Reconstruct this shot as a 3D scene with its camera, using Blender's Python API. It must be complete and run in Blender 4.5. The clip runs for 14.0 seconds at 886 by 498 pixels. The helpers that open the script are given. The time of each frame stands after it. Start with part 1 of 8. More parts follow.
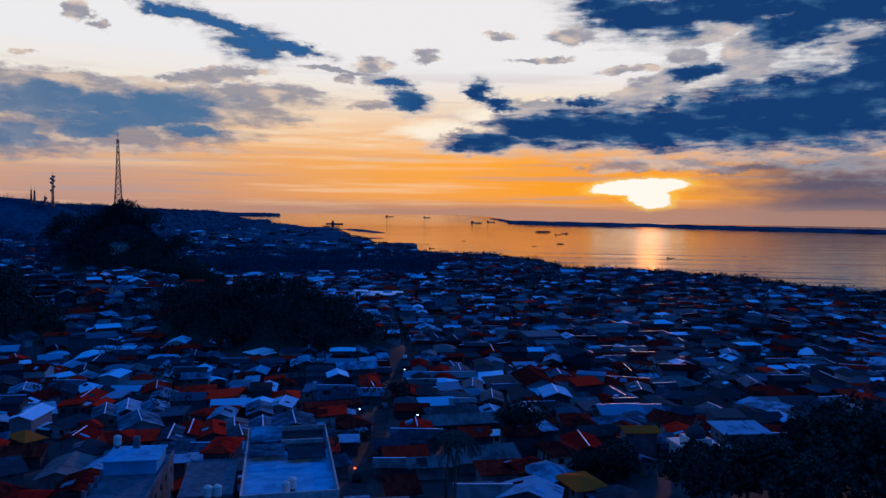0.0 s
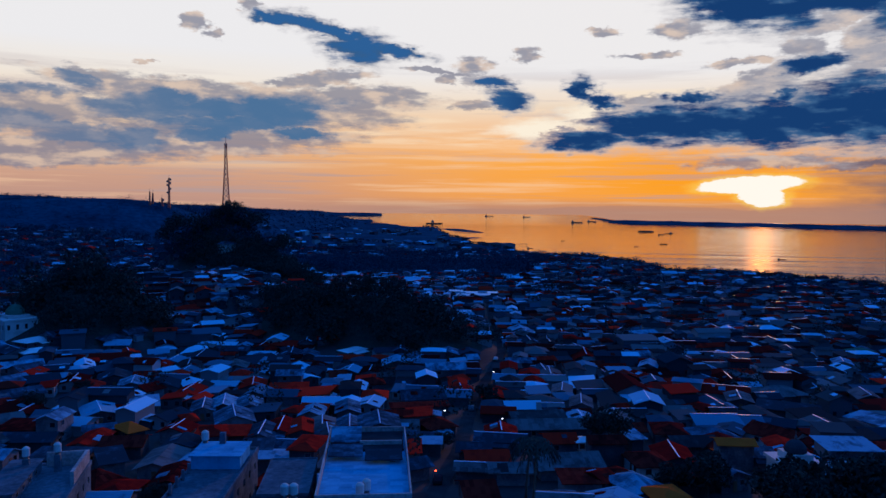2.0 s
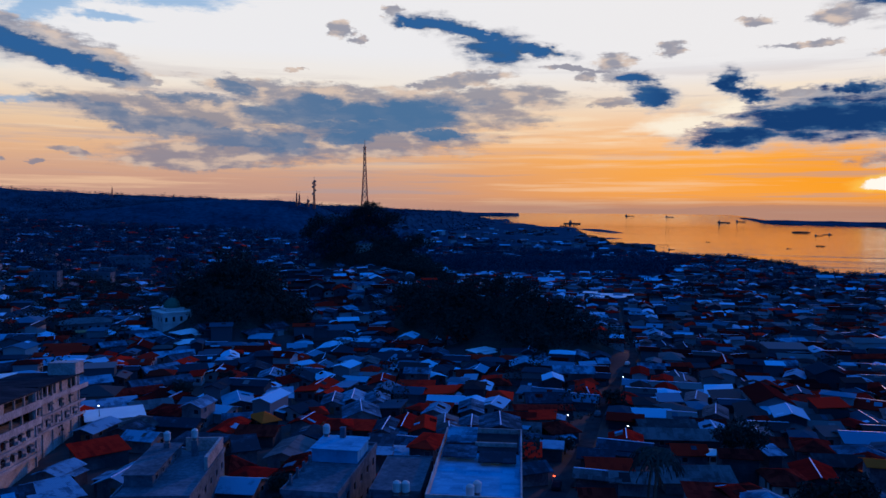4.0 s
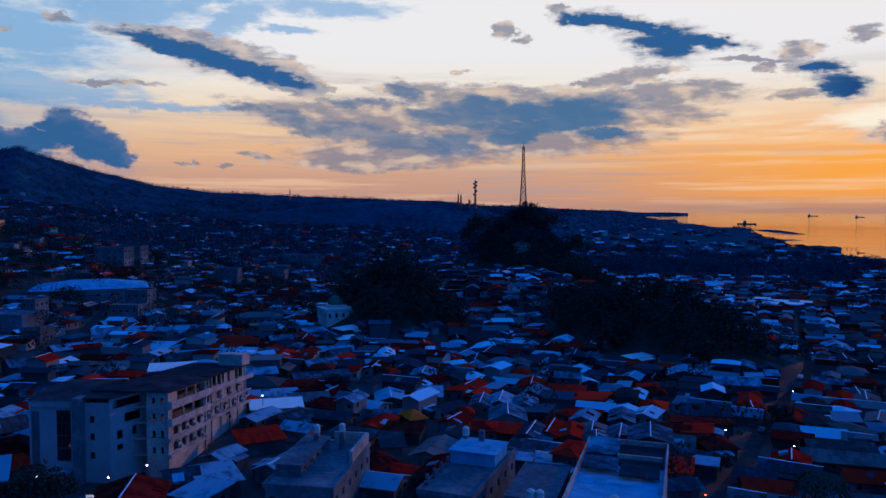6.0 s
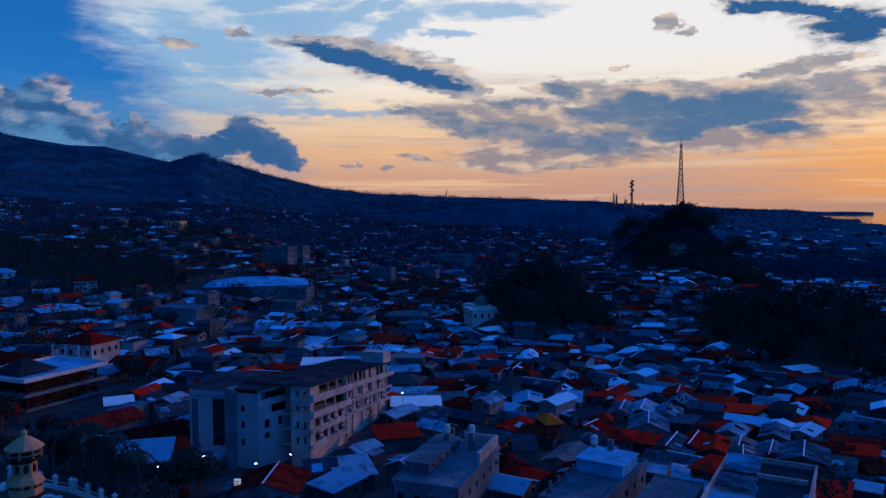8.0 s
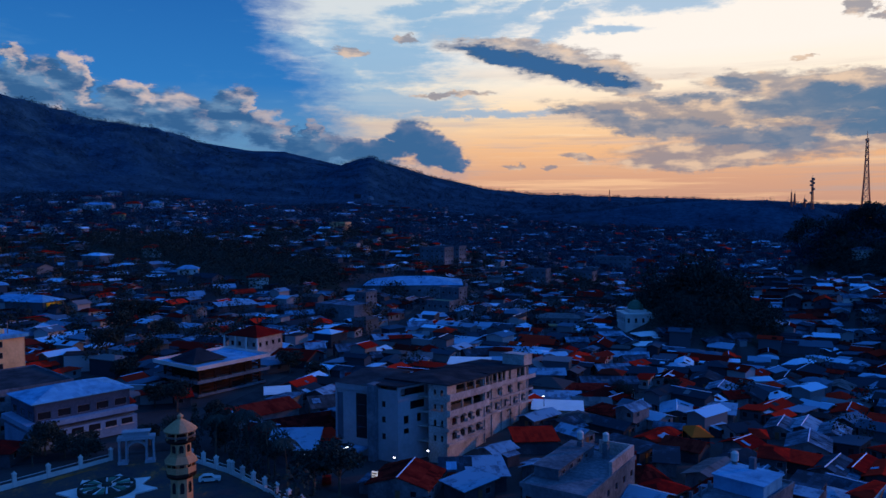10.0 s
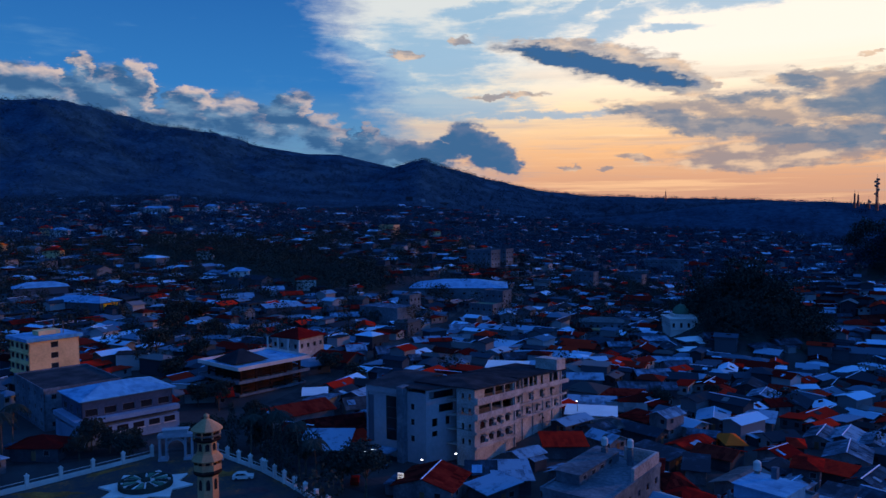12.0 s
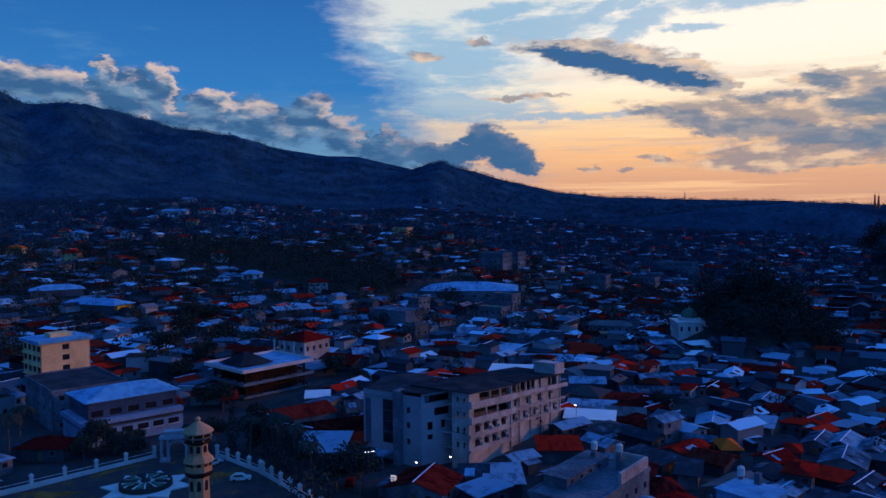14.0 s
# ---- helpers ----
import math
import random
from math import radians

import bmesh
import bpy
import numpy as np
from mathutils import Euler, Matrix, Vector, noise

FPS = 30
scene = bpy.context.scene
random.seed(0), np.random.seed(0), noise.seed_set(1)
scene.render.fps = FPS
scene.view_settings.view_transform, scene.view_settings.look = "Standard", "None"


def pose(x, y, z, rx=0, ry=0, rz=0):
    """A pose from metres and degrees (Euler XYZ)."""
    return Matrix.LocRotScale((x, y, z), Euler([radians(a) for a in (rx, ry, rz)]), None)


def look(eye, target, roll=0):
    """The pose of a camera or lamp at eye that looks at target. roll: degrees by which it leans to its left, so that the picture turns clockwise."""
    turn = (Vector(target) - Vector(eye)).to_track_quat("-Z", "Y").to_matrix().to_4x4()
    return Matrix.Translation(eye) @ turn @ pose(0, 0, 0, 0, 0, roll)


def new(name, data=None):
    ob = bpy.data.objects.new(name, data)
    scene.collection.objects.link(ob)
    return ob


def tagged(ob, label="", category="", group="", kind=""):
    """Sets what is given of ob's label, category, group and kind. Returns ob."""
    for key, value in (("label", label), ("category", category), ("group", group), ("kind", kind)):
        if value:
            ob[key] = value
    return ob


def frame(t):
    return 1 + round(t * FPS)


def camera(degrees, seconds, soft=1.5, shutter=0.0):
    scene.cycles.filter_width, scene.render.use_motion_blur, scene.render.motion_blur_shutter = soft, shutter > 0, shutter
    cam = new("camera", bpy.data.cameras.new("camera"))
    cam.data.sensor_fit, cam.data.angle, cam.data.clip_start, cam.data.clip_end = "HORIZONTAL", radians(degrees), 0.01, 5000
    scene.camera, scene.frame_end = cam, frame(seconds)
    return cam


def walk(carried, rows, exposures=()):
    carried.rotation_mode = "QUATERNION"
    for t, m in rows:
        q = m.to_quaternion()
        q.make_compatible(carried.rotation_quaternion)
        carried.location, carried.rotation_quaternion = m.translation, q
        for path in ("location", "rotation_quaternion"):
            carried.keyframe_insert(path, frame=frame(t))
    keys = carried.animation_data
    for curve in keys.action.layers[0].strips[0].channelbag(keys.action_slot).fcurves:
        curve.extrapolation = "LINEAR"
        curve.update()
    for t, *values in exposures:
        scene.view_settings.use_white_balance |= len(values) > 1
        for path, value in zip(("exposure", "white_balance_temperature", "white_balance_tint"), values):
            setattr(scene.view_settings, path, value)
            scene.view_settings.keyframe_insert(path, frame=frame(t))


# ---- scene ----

# ---------- camera ----------
cam = camera(60.4, 14.0, soft=1.5)
# seconds, x, y, z, yaw, pitch, lean
PATH = [
    (0, 0.00, 0.01, 52.04, 2.87, -2.91, -0.65),
    (0.5, 0.92, 0.50, 52.48, 4.72, -2.97, -0.61),
    (1, 1.76, 0.84, 52.58, 6.42, -2.97, -0.58),
    (1.5, 2.69, 1.30, 52.64, 8.35, -3.00, -0.52),
    (2, 3.51, 1.74, 52.66, 10.39, -3.02, -0.47),
    (2.5, 4.43, 2.16, 52.75, 12.44, -3.05, -0.43),
    (3, 5.29, 2.58, 52.75, 14.88, -3.05, -0.39),
    (3.5, 6.08, 3.05, 52.79, 17.80, -3.07, -0.35),
    (4, 6.76, 3.58, 52.85, 20.73, -3.09, -0.31),
    (4.5, 7.40, 4.18, 52.94, 23.74, -3.10, -0.28),
    (5, 8.08, 4.86, 53.05, 26.82, -3.11, -0.23),
    (5.5, 8.87, 5.60, 53.17, 29.96, -3.13, -0.17),
    (6, 9.59, 6.36, 53.39, 32.92, -3.14, -0.14),
    (6.5, 10.48, 7.20, 53.56, 35.69, -3.18, 0.04),
    (7, 11.47, 7.92, 53.59, 38.38, -3.16, 0.05),
    (7.5, 12.50, 8.56, 53.87, 41.26, -3.16, 0.09),
    (8, 13.44, 9.35, 54.03, 44.63, -3.14, 0.12),
    (8.5, 14.33, 10.33, 54.13, 48.41, -3.15, 0.16),
    (9, 15.30, 11.21, 54.27, 51.99, -3.14, 0.21),
    (9.5, 16.29, 12.11, 54.41, 54.63, -3.11, 0.24),
    (10, 17.35, 13.05, 54.58, 56.80, -3.07, 0.28),
    (10.5, 18.48, 13.99, 54.78, 58.38, -3.02, 0.31),
    (11, 19.64, 14.94, 54.99, 59.46, -2.97, 0.33),
    (11.5, 20.83, 15.87, 55.22, 60.18, -2.94, 0.36),
    (12, 22.04, 16.80, 55.43, 60.88, -2.91, 0.42),
    (12.5, 23.22, 17.76, 55.74, 61.43, -2.91, 0.42),
    (13, 24.39, 18.60, 55.92, 61.82, -2.87, 0.44),
    (13.5, 25.55, 19.47, 56.19, 62.09, -2.83, 0.47),
    (14, 26.56, 20.37, 56.45, 62.31, -2.79, 0.49),
]


def drone_pose(x, y, z, yaw, pitch, lean):
    yw, p = radians(yaw), radians(pitch)
    ahead = Vector((-math.sin(yw) * math.cos(p), math.cos(yw) * math.cos(p), math.sin(p)))
    eye = Vector((x, y, z))
    return look(eye, eye + ahead * 10, -lean)


EXPOSURES = [(0, 0.0, 6150, 10), (6.5, 0.0, 6100, 10), (9, 0.08, 6550, 10), (11.5, 0.24, 7250, 10), (14, 0.24, 7300, 10)]
walk(cam, [(row[0], drone_pose(*row[1:])) for row in PATH], EXPOSURES)

# ---------- sky and sun ----------
SUN_AZ, SUN_EL = -12.3, 9.6          # degrees, azimuth counted from +y towards -x
world = bpy.data.worlds.new("dusk_sky")
scene.world = world
world.use_nodes = True
wt = world.node_tree
wt.nodes.clear()


def wnode(kind, **props):
    n = wt.nodes.new(kind)
    for key, value in props.items():
        if key == "operation":
            n.operation = value
        elif key == "interpolation_type":
            n.interpolation_type = value
        elif key == "data_type":
            n.data_type = value
        elif key == "blend_type":
            n.blend_type = value
        elif key == "vector_type":
            n.vector_type = value
    return n


def wput(sock, value):
    if hasattr(value, "links") and hasattr(value, "is_output"):
        wt.links.new(value, sock)
    else:
        sock.default_value = value


def wmath(op, a, b=0.0, c=0.0):
    n = wnode("ShaderNodeMath", operation=op)
    wput(n.inputs[0], a)
    wput(n.inputs[1], b)
    wput(n.inputs[2], c)
    return n.outputs[0]


def wstep(x, lo, hi, a=0.0, b=1.0):
    n = wnode("ShaderNodeMapRange", interpolation_type="SMOOTHSTEP")
    for i, value in enumerate((x, lo, hi, a, b)):
        wput(n.inputs[i], value)
    return n.outputs[0]


def wmix(f, a, b):
    n = wnode("ShaderNodeMix", data_type="RGBA")
    wput(n.inputs[0], f)
    wput(n.inputs[6], a if not isinstance(a, tuple) else (*a, 1))
    wput(n.inputs[7], b if not isinstance(b, tuple) else (*b, 1))
    return n.outputs[2]


def wramp(x, stops):
    n = wnode("ShaderNodeValToRGB")
    wput(n.inputs[0], x)
    r = n.color_ramp
    while len(r.elements) < len(stops):
        r.elements.new(0.5)
    for e, (pos, col) in zip(r.elements, stops):
        e.position, e.color = pos, (*col, 1)
    return n.outputs[0]


tc = wnode("ShaderNodeTexCoord")
sep = wnode("ShaderNodeSeparateXYZ")
wt.links.new(tc.outputs["Generated"], sep.inputs[0])
az0 = wmath("MULTIPLY", wmath("ARCTAN2", wmath("MULTIPLY", sep.outputs[0], -1.0), sep.outputs[1]), 180 / math.pi)
el0 = wmath("MULTIPLY", wmath("ARCSINE", sep.outputs[2]), 180 / math.pi)


def wxyz(x, y, z=0.0):
    n = wnode("ShaderNodeCombineXYZ")
    for i, value in enumerate((x, y, z)):
        wput(n.inputs[i], value)
    return n.outputs[0]


def wnoise(sx, sy, detail, rough=0.55, offset=0.0):
    n = wnode("ShaderNodeTexNoise")
    wput(n.inputs["Vector"], wxyz(wmath("MULTIPLY_ADD", az0, sx, offset), wmath("MULTIPLY", el0, sy), offset))
    n.inputs["Scale"].default_value = 1.0
    n.inputs["Detail"].default_value = detail
    n.inputs["Roughness"].default_value = rough
    return n


# ragged edges: the coordinates are stirred at two scales
big, fine = wnoise(0.22, 0.5, 4), wnoise(0.9, 1.8, 4, 0.6, 7.3)
sb, sf = wnode("ShaderNodeSeparateColor"), wnode("ShaderNodeSeparateColor")
wt.links.new(big.outputs["Color"], sb.inputs[0])
wt.links.new(fine.outputs["Color"], sf.inputs[0])


def stirred(base, b, f, amp_b, amp_f):
    x = wmath("MULTIPLY_ADD", wmath("SUBTRACT", b, 0.5), amp_b, base)
    return wmath("MULTIPLY_ADD", wmath("SUBTRACT", f, 0.5), amp_f, x)


AZ = stirred(az0, sb.outputs[0], sf.outputs[0], 2.6, 2.6)
EL = stirred(el0, sb.outputs[1], sf.outputs[1], 0.6, 1.1)


def clouds(blobs, px=AZ, py=EL, swell=1.0):
    """One minus the distance to the nearest of a row of tilted ellipses (azimuth, elevation, half width, half height, tilt)."""
    least = None
    for a, e, w, h, tilt in blobs:
        w, h = w * swell, h * swell
        c, k = math.cos(radians(tilt)), math.sin(radians(tilt))
        if tilt:
            u = wmath("MULTIPLY_ADD", px, c / w, wmath("MULTIPLY_ADD", py, k / w, -(a * c + e * k) / w))
            v = wmath("MULTIPLY_ADD", px, -k / h, wmath("MULTIPLY_ADD", py, c / h, (a * k - e * c) / h))
        else:
            u, v = wmath("MULTIPLY_ADD", px, 1 / w, -a / w), wmath("MULTIPLY_ADD", py, 1 / h, -e / h)
        r2 = wmath("MULTIPLY_ADD", u, u, wmath("MULTIPLY", v, v))
        least = r2 if least is None else wmath("MINIMUM", least, r2)
    return wmath("SUBTRACT", 1.0, wmath("SQRT", least))


def banks(*layers):
    """The union of several rows of blobs."""
    most = clouds(layers[0], swell=1.25)
    for row in layers[1:]:
        most = wmath("MAXIMUM", most, clouds(row, swell=1.25))
    return most


elr = wmath("DIVIDE", el0, 18.0)
glow_near = wramp(elr, [(0.0, (0.70, 0.27, 0.10)), (0.05, (0.95, 0.36, 0.06)), (0.2, (1.0, 0.40, 0.055)), (0.30, (0.95, 0.50, 0.22)),
                        (0.42, (0.92, 0.72, 0.52)), (0.55, (0.88, 0.83, 0.79))])
glow_far = wramp(elr, [(0.0, (0.50, 0.28, 0.22)), (0.12, (0.62, 0.34, 0.23)), (0.24, (0.80, 0.46, 0.25)), (0.36, (0.86, 0.62, 0.40)),
                       (0.50, (0.90, 0.80, 0.68)), (0.62, (0.87, 0.83, 0.80))])
sky = wmix(wstep(az0, 2.0, 30.0), glow_near, glow_far)
# a stronger orange round the sun
sun_d = wnode("ShaderNodeVectorMath", operation="LENGTH")
nmap = wnode("ShaderNodeMapping", vector_type="TEXTURE")
wput(nmap.inputs[0], wxyz(az0, el0))
nmap.inputs[1].default_value, nmap.inputs[3].default_value = (-9.5, 2.2, 0), (13, 3.0, 1)
wput(sun_d.inputs[0], nmap.outputs[0])
sky = wmix(wmath("MULTIPLY", wstep(sun_d.outputs["Value"], 1.0, 0.2), 0.9), sky, (1.0, 0.35, 0.012))
# thin streaks in the lower sky
streak = wnoise(0.05, 1.4, 5, 0.6, 3.1)
sky = wmix(wmath("MULTIPLY", wstep(streak.outputs[0], 0.52, 0.68), wstep(el0, 8.5, 4.0, 0, 0.5)), sky, (0.96, 0.62, 0.36))
sky = wmix(wmath("MULTIPLY", wstep(streak.outputs[0], 0.46, 0.32), wstep(el0, 8.5, 5.0, 0, 0.55)), sky, (0.42, 0.33, 0.33))
# torn fringes, stretched along the wind, and lumps lit from the sunset side
wisp = wmath("SUBTRACT", wnoise(0.30, 1.45, 8, 0.62, 5.0).outputs[0], 0.5)
lump = wnoise(0.38, 0.8, 4, 0.5, 21.0)
lump_lit = wnode("ShaderNodeTexNoise")
wput(lump_lit.inputs["Vector"], wxyz(wmath("MULTIPLY_ADD", wmath("ADD", az0, -0.6), 0.38, 21.0), wmath("MULTIPLY", wmath("ADD", el0, 0.45), 0.8), 21.0))
lump_lit.inputs["Scale"].default_value, lump_lit.inputs["Detail"].default_value, lump_lit.inputs["Roughness"].default_value = 1.0, 4, 0.5
relief = wmath("SUBTRACT", lump.outputs[0], lump_lit.outputs[0])


def torn(field, amount):
    return wmath("MULTIPLY_ADD", wisp, amount, field)


# open blue sky over the mountains and high up
blue = wramp(elr, [(0.2, (0.12, 0.30, 0.50)), (0.5, (0.020, 0.17, 0.50)), (1.0, (0.008, 0.10, 0.38))])
veil = wnoise(0.10, 0.3, 5, 0.6, 11.0)
PALE_NEAR = [(61.5, 11.1, 4.8, 2.1, 14), (55.0, 13.2, 5.4, 1.2, -5), (41.4, 14.3, 5.3, 0.7, 0), (47.9, 13.3, 3.5, 0.8, -24), (60.3, 7.6, 6.0, 0.9, 0), (55.1, 7.0, 7.2, 0.3, 0),
             (44.7, 12.7, 2.4, 0.3, 0), (57.9, 14.4, 3.7, 0.6, -7), (51.3, 14.0, 4.6, 0.6, -20)]
PALE_HIGH = [(55.9, 13.2, 4.6, 0.55, -21), (61.3, 11.3, 5.7, 0.6, 4), (62.9, 8.1, 6.1, 0.95, 0), (64.9, 10.0, 2.8, 1.3, 0), (51.5, 13.9, 2.4, 0.27, -13), (54.0, 13.3, 1.6, 0.27, -8),
             (67.4, 11.8, 2.5, 0.7, 19), (65.7, 8.8, 2.5, 0.8, 0), (53.2, 11.4, 2.5, 0.32, 6), (48.3, 14.6, 1.7, 0.54, -19)]
pale_blue = banks(PALE_NEAR, PALE_HIGH)
drift = wnoise(0.035, 0.55, 7, 0.6, 31.0).outputs[0]
dusky = wstep(torn(wmath("MULTIPLY_ADD", wmath("SUBTRACT", el0, 10.0), 0.8, az0), 16.0), 46.0, 63.0, 0, 0.42)
sky = wmix(dusky, sky, (0.20, 0.42, 0.62))
mid_sky = wmath("MULTIPLY", wstep(el0, 2.0, 4.5), wstep(el0, 11.5, 7.5))
sky = wmix(wmath("MULTIPLY", wstep(drift, 0.50, 0.64, 0, 0.62), mid_sky), sky, (0.50, 0.42, 0.42))
sky = wmix(wmath("MULTIPLY", wstep(drift, 0.46, 0.34, 0, 0.5), mid_sky), sky, (1.0, 0.80, 0.55))
sky = wmix(wmath("MULTIPLY", wstep(torn(pale_blue, 1.7), -0.15, 0.6), 0.66), sky, (0.10, 0.34, 0.63))
open_edge = wmath("MULTIPLY_ADD", wmath("SUBTRACT", 12.0, el0), 0.5, wmath("MULTIPLY_ADD", wmath("SUBTRACT", veil.outputs[0], 0.5), 9.0, AZ))
open_blue = wstep(torn(open_edge, 5.0), 64.0, 70.5)
sky = wmix(open_blue, sky, blue)
high = wstep(torn(wmath("SUBTRACT", wnoise(0.05, 0.22, 4, 0.6, 15.0).outputs[0], 0.5), 0.35), 0.06, 0.26, 0, 0.35)
sky = wmix(wmath("MULTIPLY", open_blue, high), sky, (0.14, 0.33, 0.58))
# grey and mauve cloud
GREY_SUNWARD = [(-6.6, 12.6, 1.8, 0.6, 0), (-14.5, 11.0, 1.7, 0.55, -9), (-16.2, 12.4, 2.2, 0.6, -15), (-18.8, 11.1, 1.5, 1.8, -26), (-10.5, 10.2, 2.4, 0.3, -4), (-11.7, 8.6, 2.8, 0.6, -10),
                (-18.8, 10.0, 1.8, 0.8, -17), (-4.0, 7.7, 2.9, 0.5, 0), (-8.5, 7.7, 4.9, 0.6, 0), (-25.3, 11.2, 2.0, 0.9, 5), (-12.1, 9.2, 2.4, 0.6, -18), (-1.2, 12.7, 1.2, 0.3, 0),
                (-4.3, 11.0, 2.2, 0.2, 0), (-12.3, 3.4, 4.4, 0.5, -3), (-14.7, 10.8, 1.3, 0.6, 6)]
GREY_SMALL = [(28.4, 12.9, 0.8, 0.5, 0), (26.9, 12.2, 0.7, 0.35, 0), (19.9, 9.3, 2.4, 0.5, -3), (21.8, 8.9, 1.6, 0.25, -4), (10.3, 9.6, 0.8, 0.35, 0), (8.3, 10.5, 1.4, 0.8, 0),
              (10.7, 10.1, 2.9, 0.2, 6), (7.0, 9.4, 1.9, 0.5, 0), (8.3, 7.7, 1.3, 0.35, 0), (4.6, 11.2, 0.8, 0.5, 0), (24.6, 14.3, 1.1, 0.35, -8), (63.7, 11.35, 1.1, 0.35, 6),
              (59.4, 12.4, 0.9, 0.32, 7), (56.3, 8.35, 2.5, 0.18, -4), (51.5, 3.05, 0.9, 0.2, 0), (49.0, 3.0, 0.6, 0.2, 0), (46.6, 3.6, 1.4, 0.25, 6), (31.4, 10.0, 0.7, 0.15, 0)]
GREY_BANK = [(23.5, 7.1, 9.4, 1.5, 1), (17.9, 8.0, 6.7, 1.0, -1), (32.3, 7.8, 4.2, 1.1, 10), (35.6, 8.8, 1.7, 0.6, 9), (19.1, 9.4, 3.0, 0.55, -10), (28.0, 5.1, 10.8, 1.2, 0),
             (36.5, 3.9, 7.5, 0.9, 0), (42.3, 6.3, 5.7, 0.9, 9), (39.0, 3.2, 5.0, 0.6, 0), (51.3, 11.5, 4.9, 0.7, 6), (45.5, 10.0, 3.6, 1.0, 16), (49.6, 11.2, 3.8, 0.5, 5),
             (42.1, 8.7, 1.1, 0.5, 0), (29.4, 8.1, 8.2, 0.9, 4), (43.9, 8.9, 2.2, 0.9, 9), (38.9, 6.7, 8.1, 1.1, 3)]
grey = banks(GREY_SUNWARD, GREY_SMALL, GREY_BANK)
grey_col = wmix(wstep(wmath("MULTIPLY_ADD", relief, 1.6, wisp), -0.12, 0.30), (0.23, 0.225, 0.28), (0.66, 0.49, 0.38))
sky = wmix(wmath("MULTIPLY", wstep(torn(grey, 1.5), -0.05, 0.42), 0.84), sky, grey_col)
# blue-grey cloud in the bank
slate = banks([(31.0, 6.8, 3.6, 1.1, 0), (32.4, 4.7, 1.9, 0.65, -3), (25.5, 7.0, 6.8, 0.8, -4), (25.2, 6.0, 5.4, 0.6, -3), (29.7, 7.7, 1.7, 0.45, 10), (28.0, 5.2, 2.1, 0.5, -3),
                (43.9, 8.9, 1.3, 0.6, 7), (41.3, 5.8, 4.1, 0.65, 5), (36.4, 4.9, 5.1, 0.65, 8), (36.0, 8.6, 1.7, 0.45, 21), (33.4, 7.0, 3.0, 0.5, -3), (39.2, 7.6, 3.1, 0.3, 0),
                (22.7, 6.8, 3.3, 0.8, 0), (21.0, 5.4, 2.5, 0.35, 0), (47.5, 7.1, 1.6, 0.32, -2), (43.5, 6.4, 3.3, 0.4, 7), (35.9, 5.3, 2.3, 0.4, 0), (34.0, 6.9, 1.7, 0.4, 0), (22.9, 6.6, 1.0, 0.2, 0)])
sky = wmix(wmath("MULTIPLY", wstep(torn(slate, 1.3), -0.1, 0.5), wstep(az0, 42.0, 24.0, 0.6, 0.95)), sky, (0.065, 0.16, 0.30))
slate_low = clouds([(-19.0, 3.2, 4.0, 0.4, -4), (-24.3, 3.4, 4.2, 0.5, -4), (-25.0, 2.1, 6.0, 0.55, -3), (-26.0, 0.5, 6.5, 1.0, 0), (-33, 2.0, 8, 2.0, 0)])
sky = wmix(wmath("MULTIPLY", wstep(torn(slate_low, 0.8), -0.1, 0.6), 0.8), sky, (0.10, 0.12, 0.20))
gloom = wmath("MULTIPLY", wstep(torn(az0, 8.0), -13.0, -24.0, 0, 0.9), wstep(el0, 4.6, 2.8))
sky = wmix(gloom, sky, (0.11, 0.095, 0.14))
# dark blue cloud against the light
DARK_SUNWARD = [(-0.2, 5.2, 3.0, 0.8, 0), (-6.1, 6.1, 5.3, 1.25, 0), (-12.9, 6.15, 5.8, 1.55, 1), (-18.6, 6.7, 5.8, 2.1, 2), (-23.8, 7.1, 5.4, 2.65, 3), (-26.4, 9.5, 2.0, 2.1, 4),
                (0.2, 8.65, 0.9, 0.75, 30), (-1.1, 7.75, 1.2, 0.45, 15), (-11.2, 13.9, 4.3, 1.5, 11), (-17.3, 14.2, 6.6, 1.25, 4), (-21.6, 12.6, 3.0, 1.5, -5), (-24.6, 13.4, 4.0, 1.3, 6),
                (-29.0, 9.5, 3.0, 4.5, 5), (-15.1, 9.8, 1.9, 0.55, -6), (-13.6, 7.9, 0.8, 0.5, 0), (-7.3, 8.0, 1.6, 0.35, 0), (-21.0, 8.9, 1.5, 0.4, 3), (-38, 9, 9, 5, 0)]
DARK_HIGH = [(23.1, 13.4, 1.5, 0.4, 10), (21.0, 13.3, 2.3, 0.45, 10), (16.8, 11.6, 2.3, 0.9, 7), (18.5, 12.7, 2.5, 0.5, 19), (13.7, 11.5, 1.8, 0.35, 8), (5.6, 8.0, 1.35, 0.7, 9),
             (6.6, 9.3, 1.4, 0.36, 0), (52.6, 11.1, 3.4, 0.55, 13), (49.5, 10.4, 3.2, 0.75, 12), (46.8, 9.7, 3.0, 0.6, 11), (44.6, 9.2, 2.0, 0.4, 12)]
dark = banks(DARK_SUNWARD, DARK_HIGH)
dark = torn(dark, 1.5)
depth = wmath("MULTIPLY_ADD", relief, -1.6, dark)
dark_col = wmix(wstep(depth, -0.06, 0.24), (0.17, 0.21, 0.30), (0.040, 0.11, 0.24))
deep_blue = wmix(wstep(az0, 2.0, 9.0), (0.009, 0.046, 0.155), (0.030, 0.115, 0.29))
dark_col = wmix(wstep(depth, 0.14, 0.62), dark_col, deep_blue)
sky = wmix(wstep(dark, -0.50, 0.10, 0, 0.55), sky, (0.52, 0.49, 0.50))
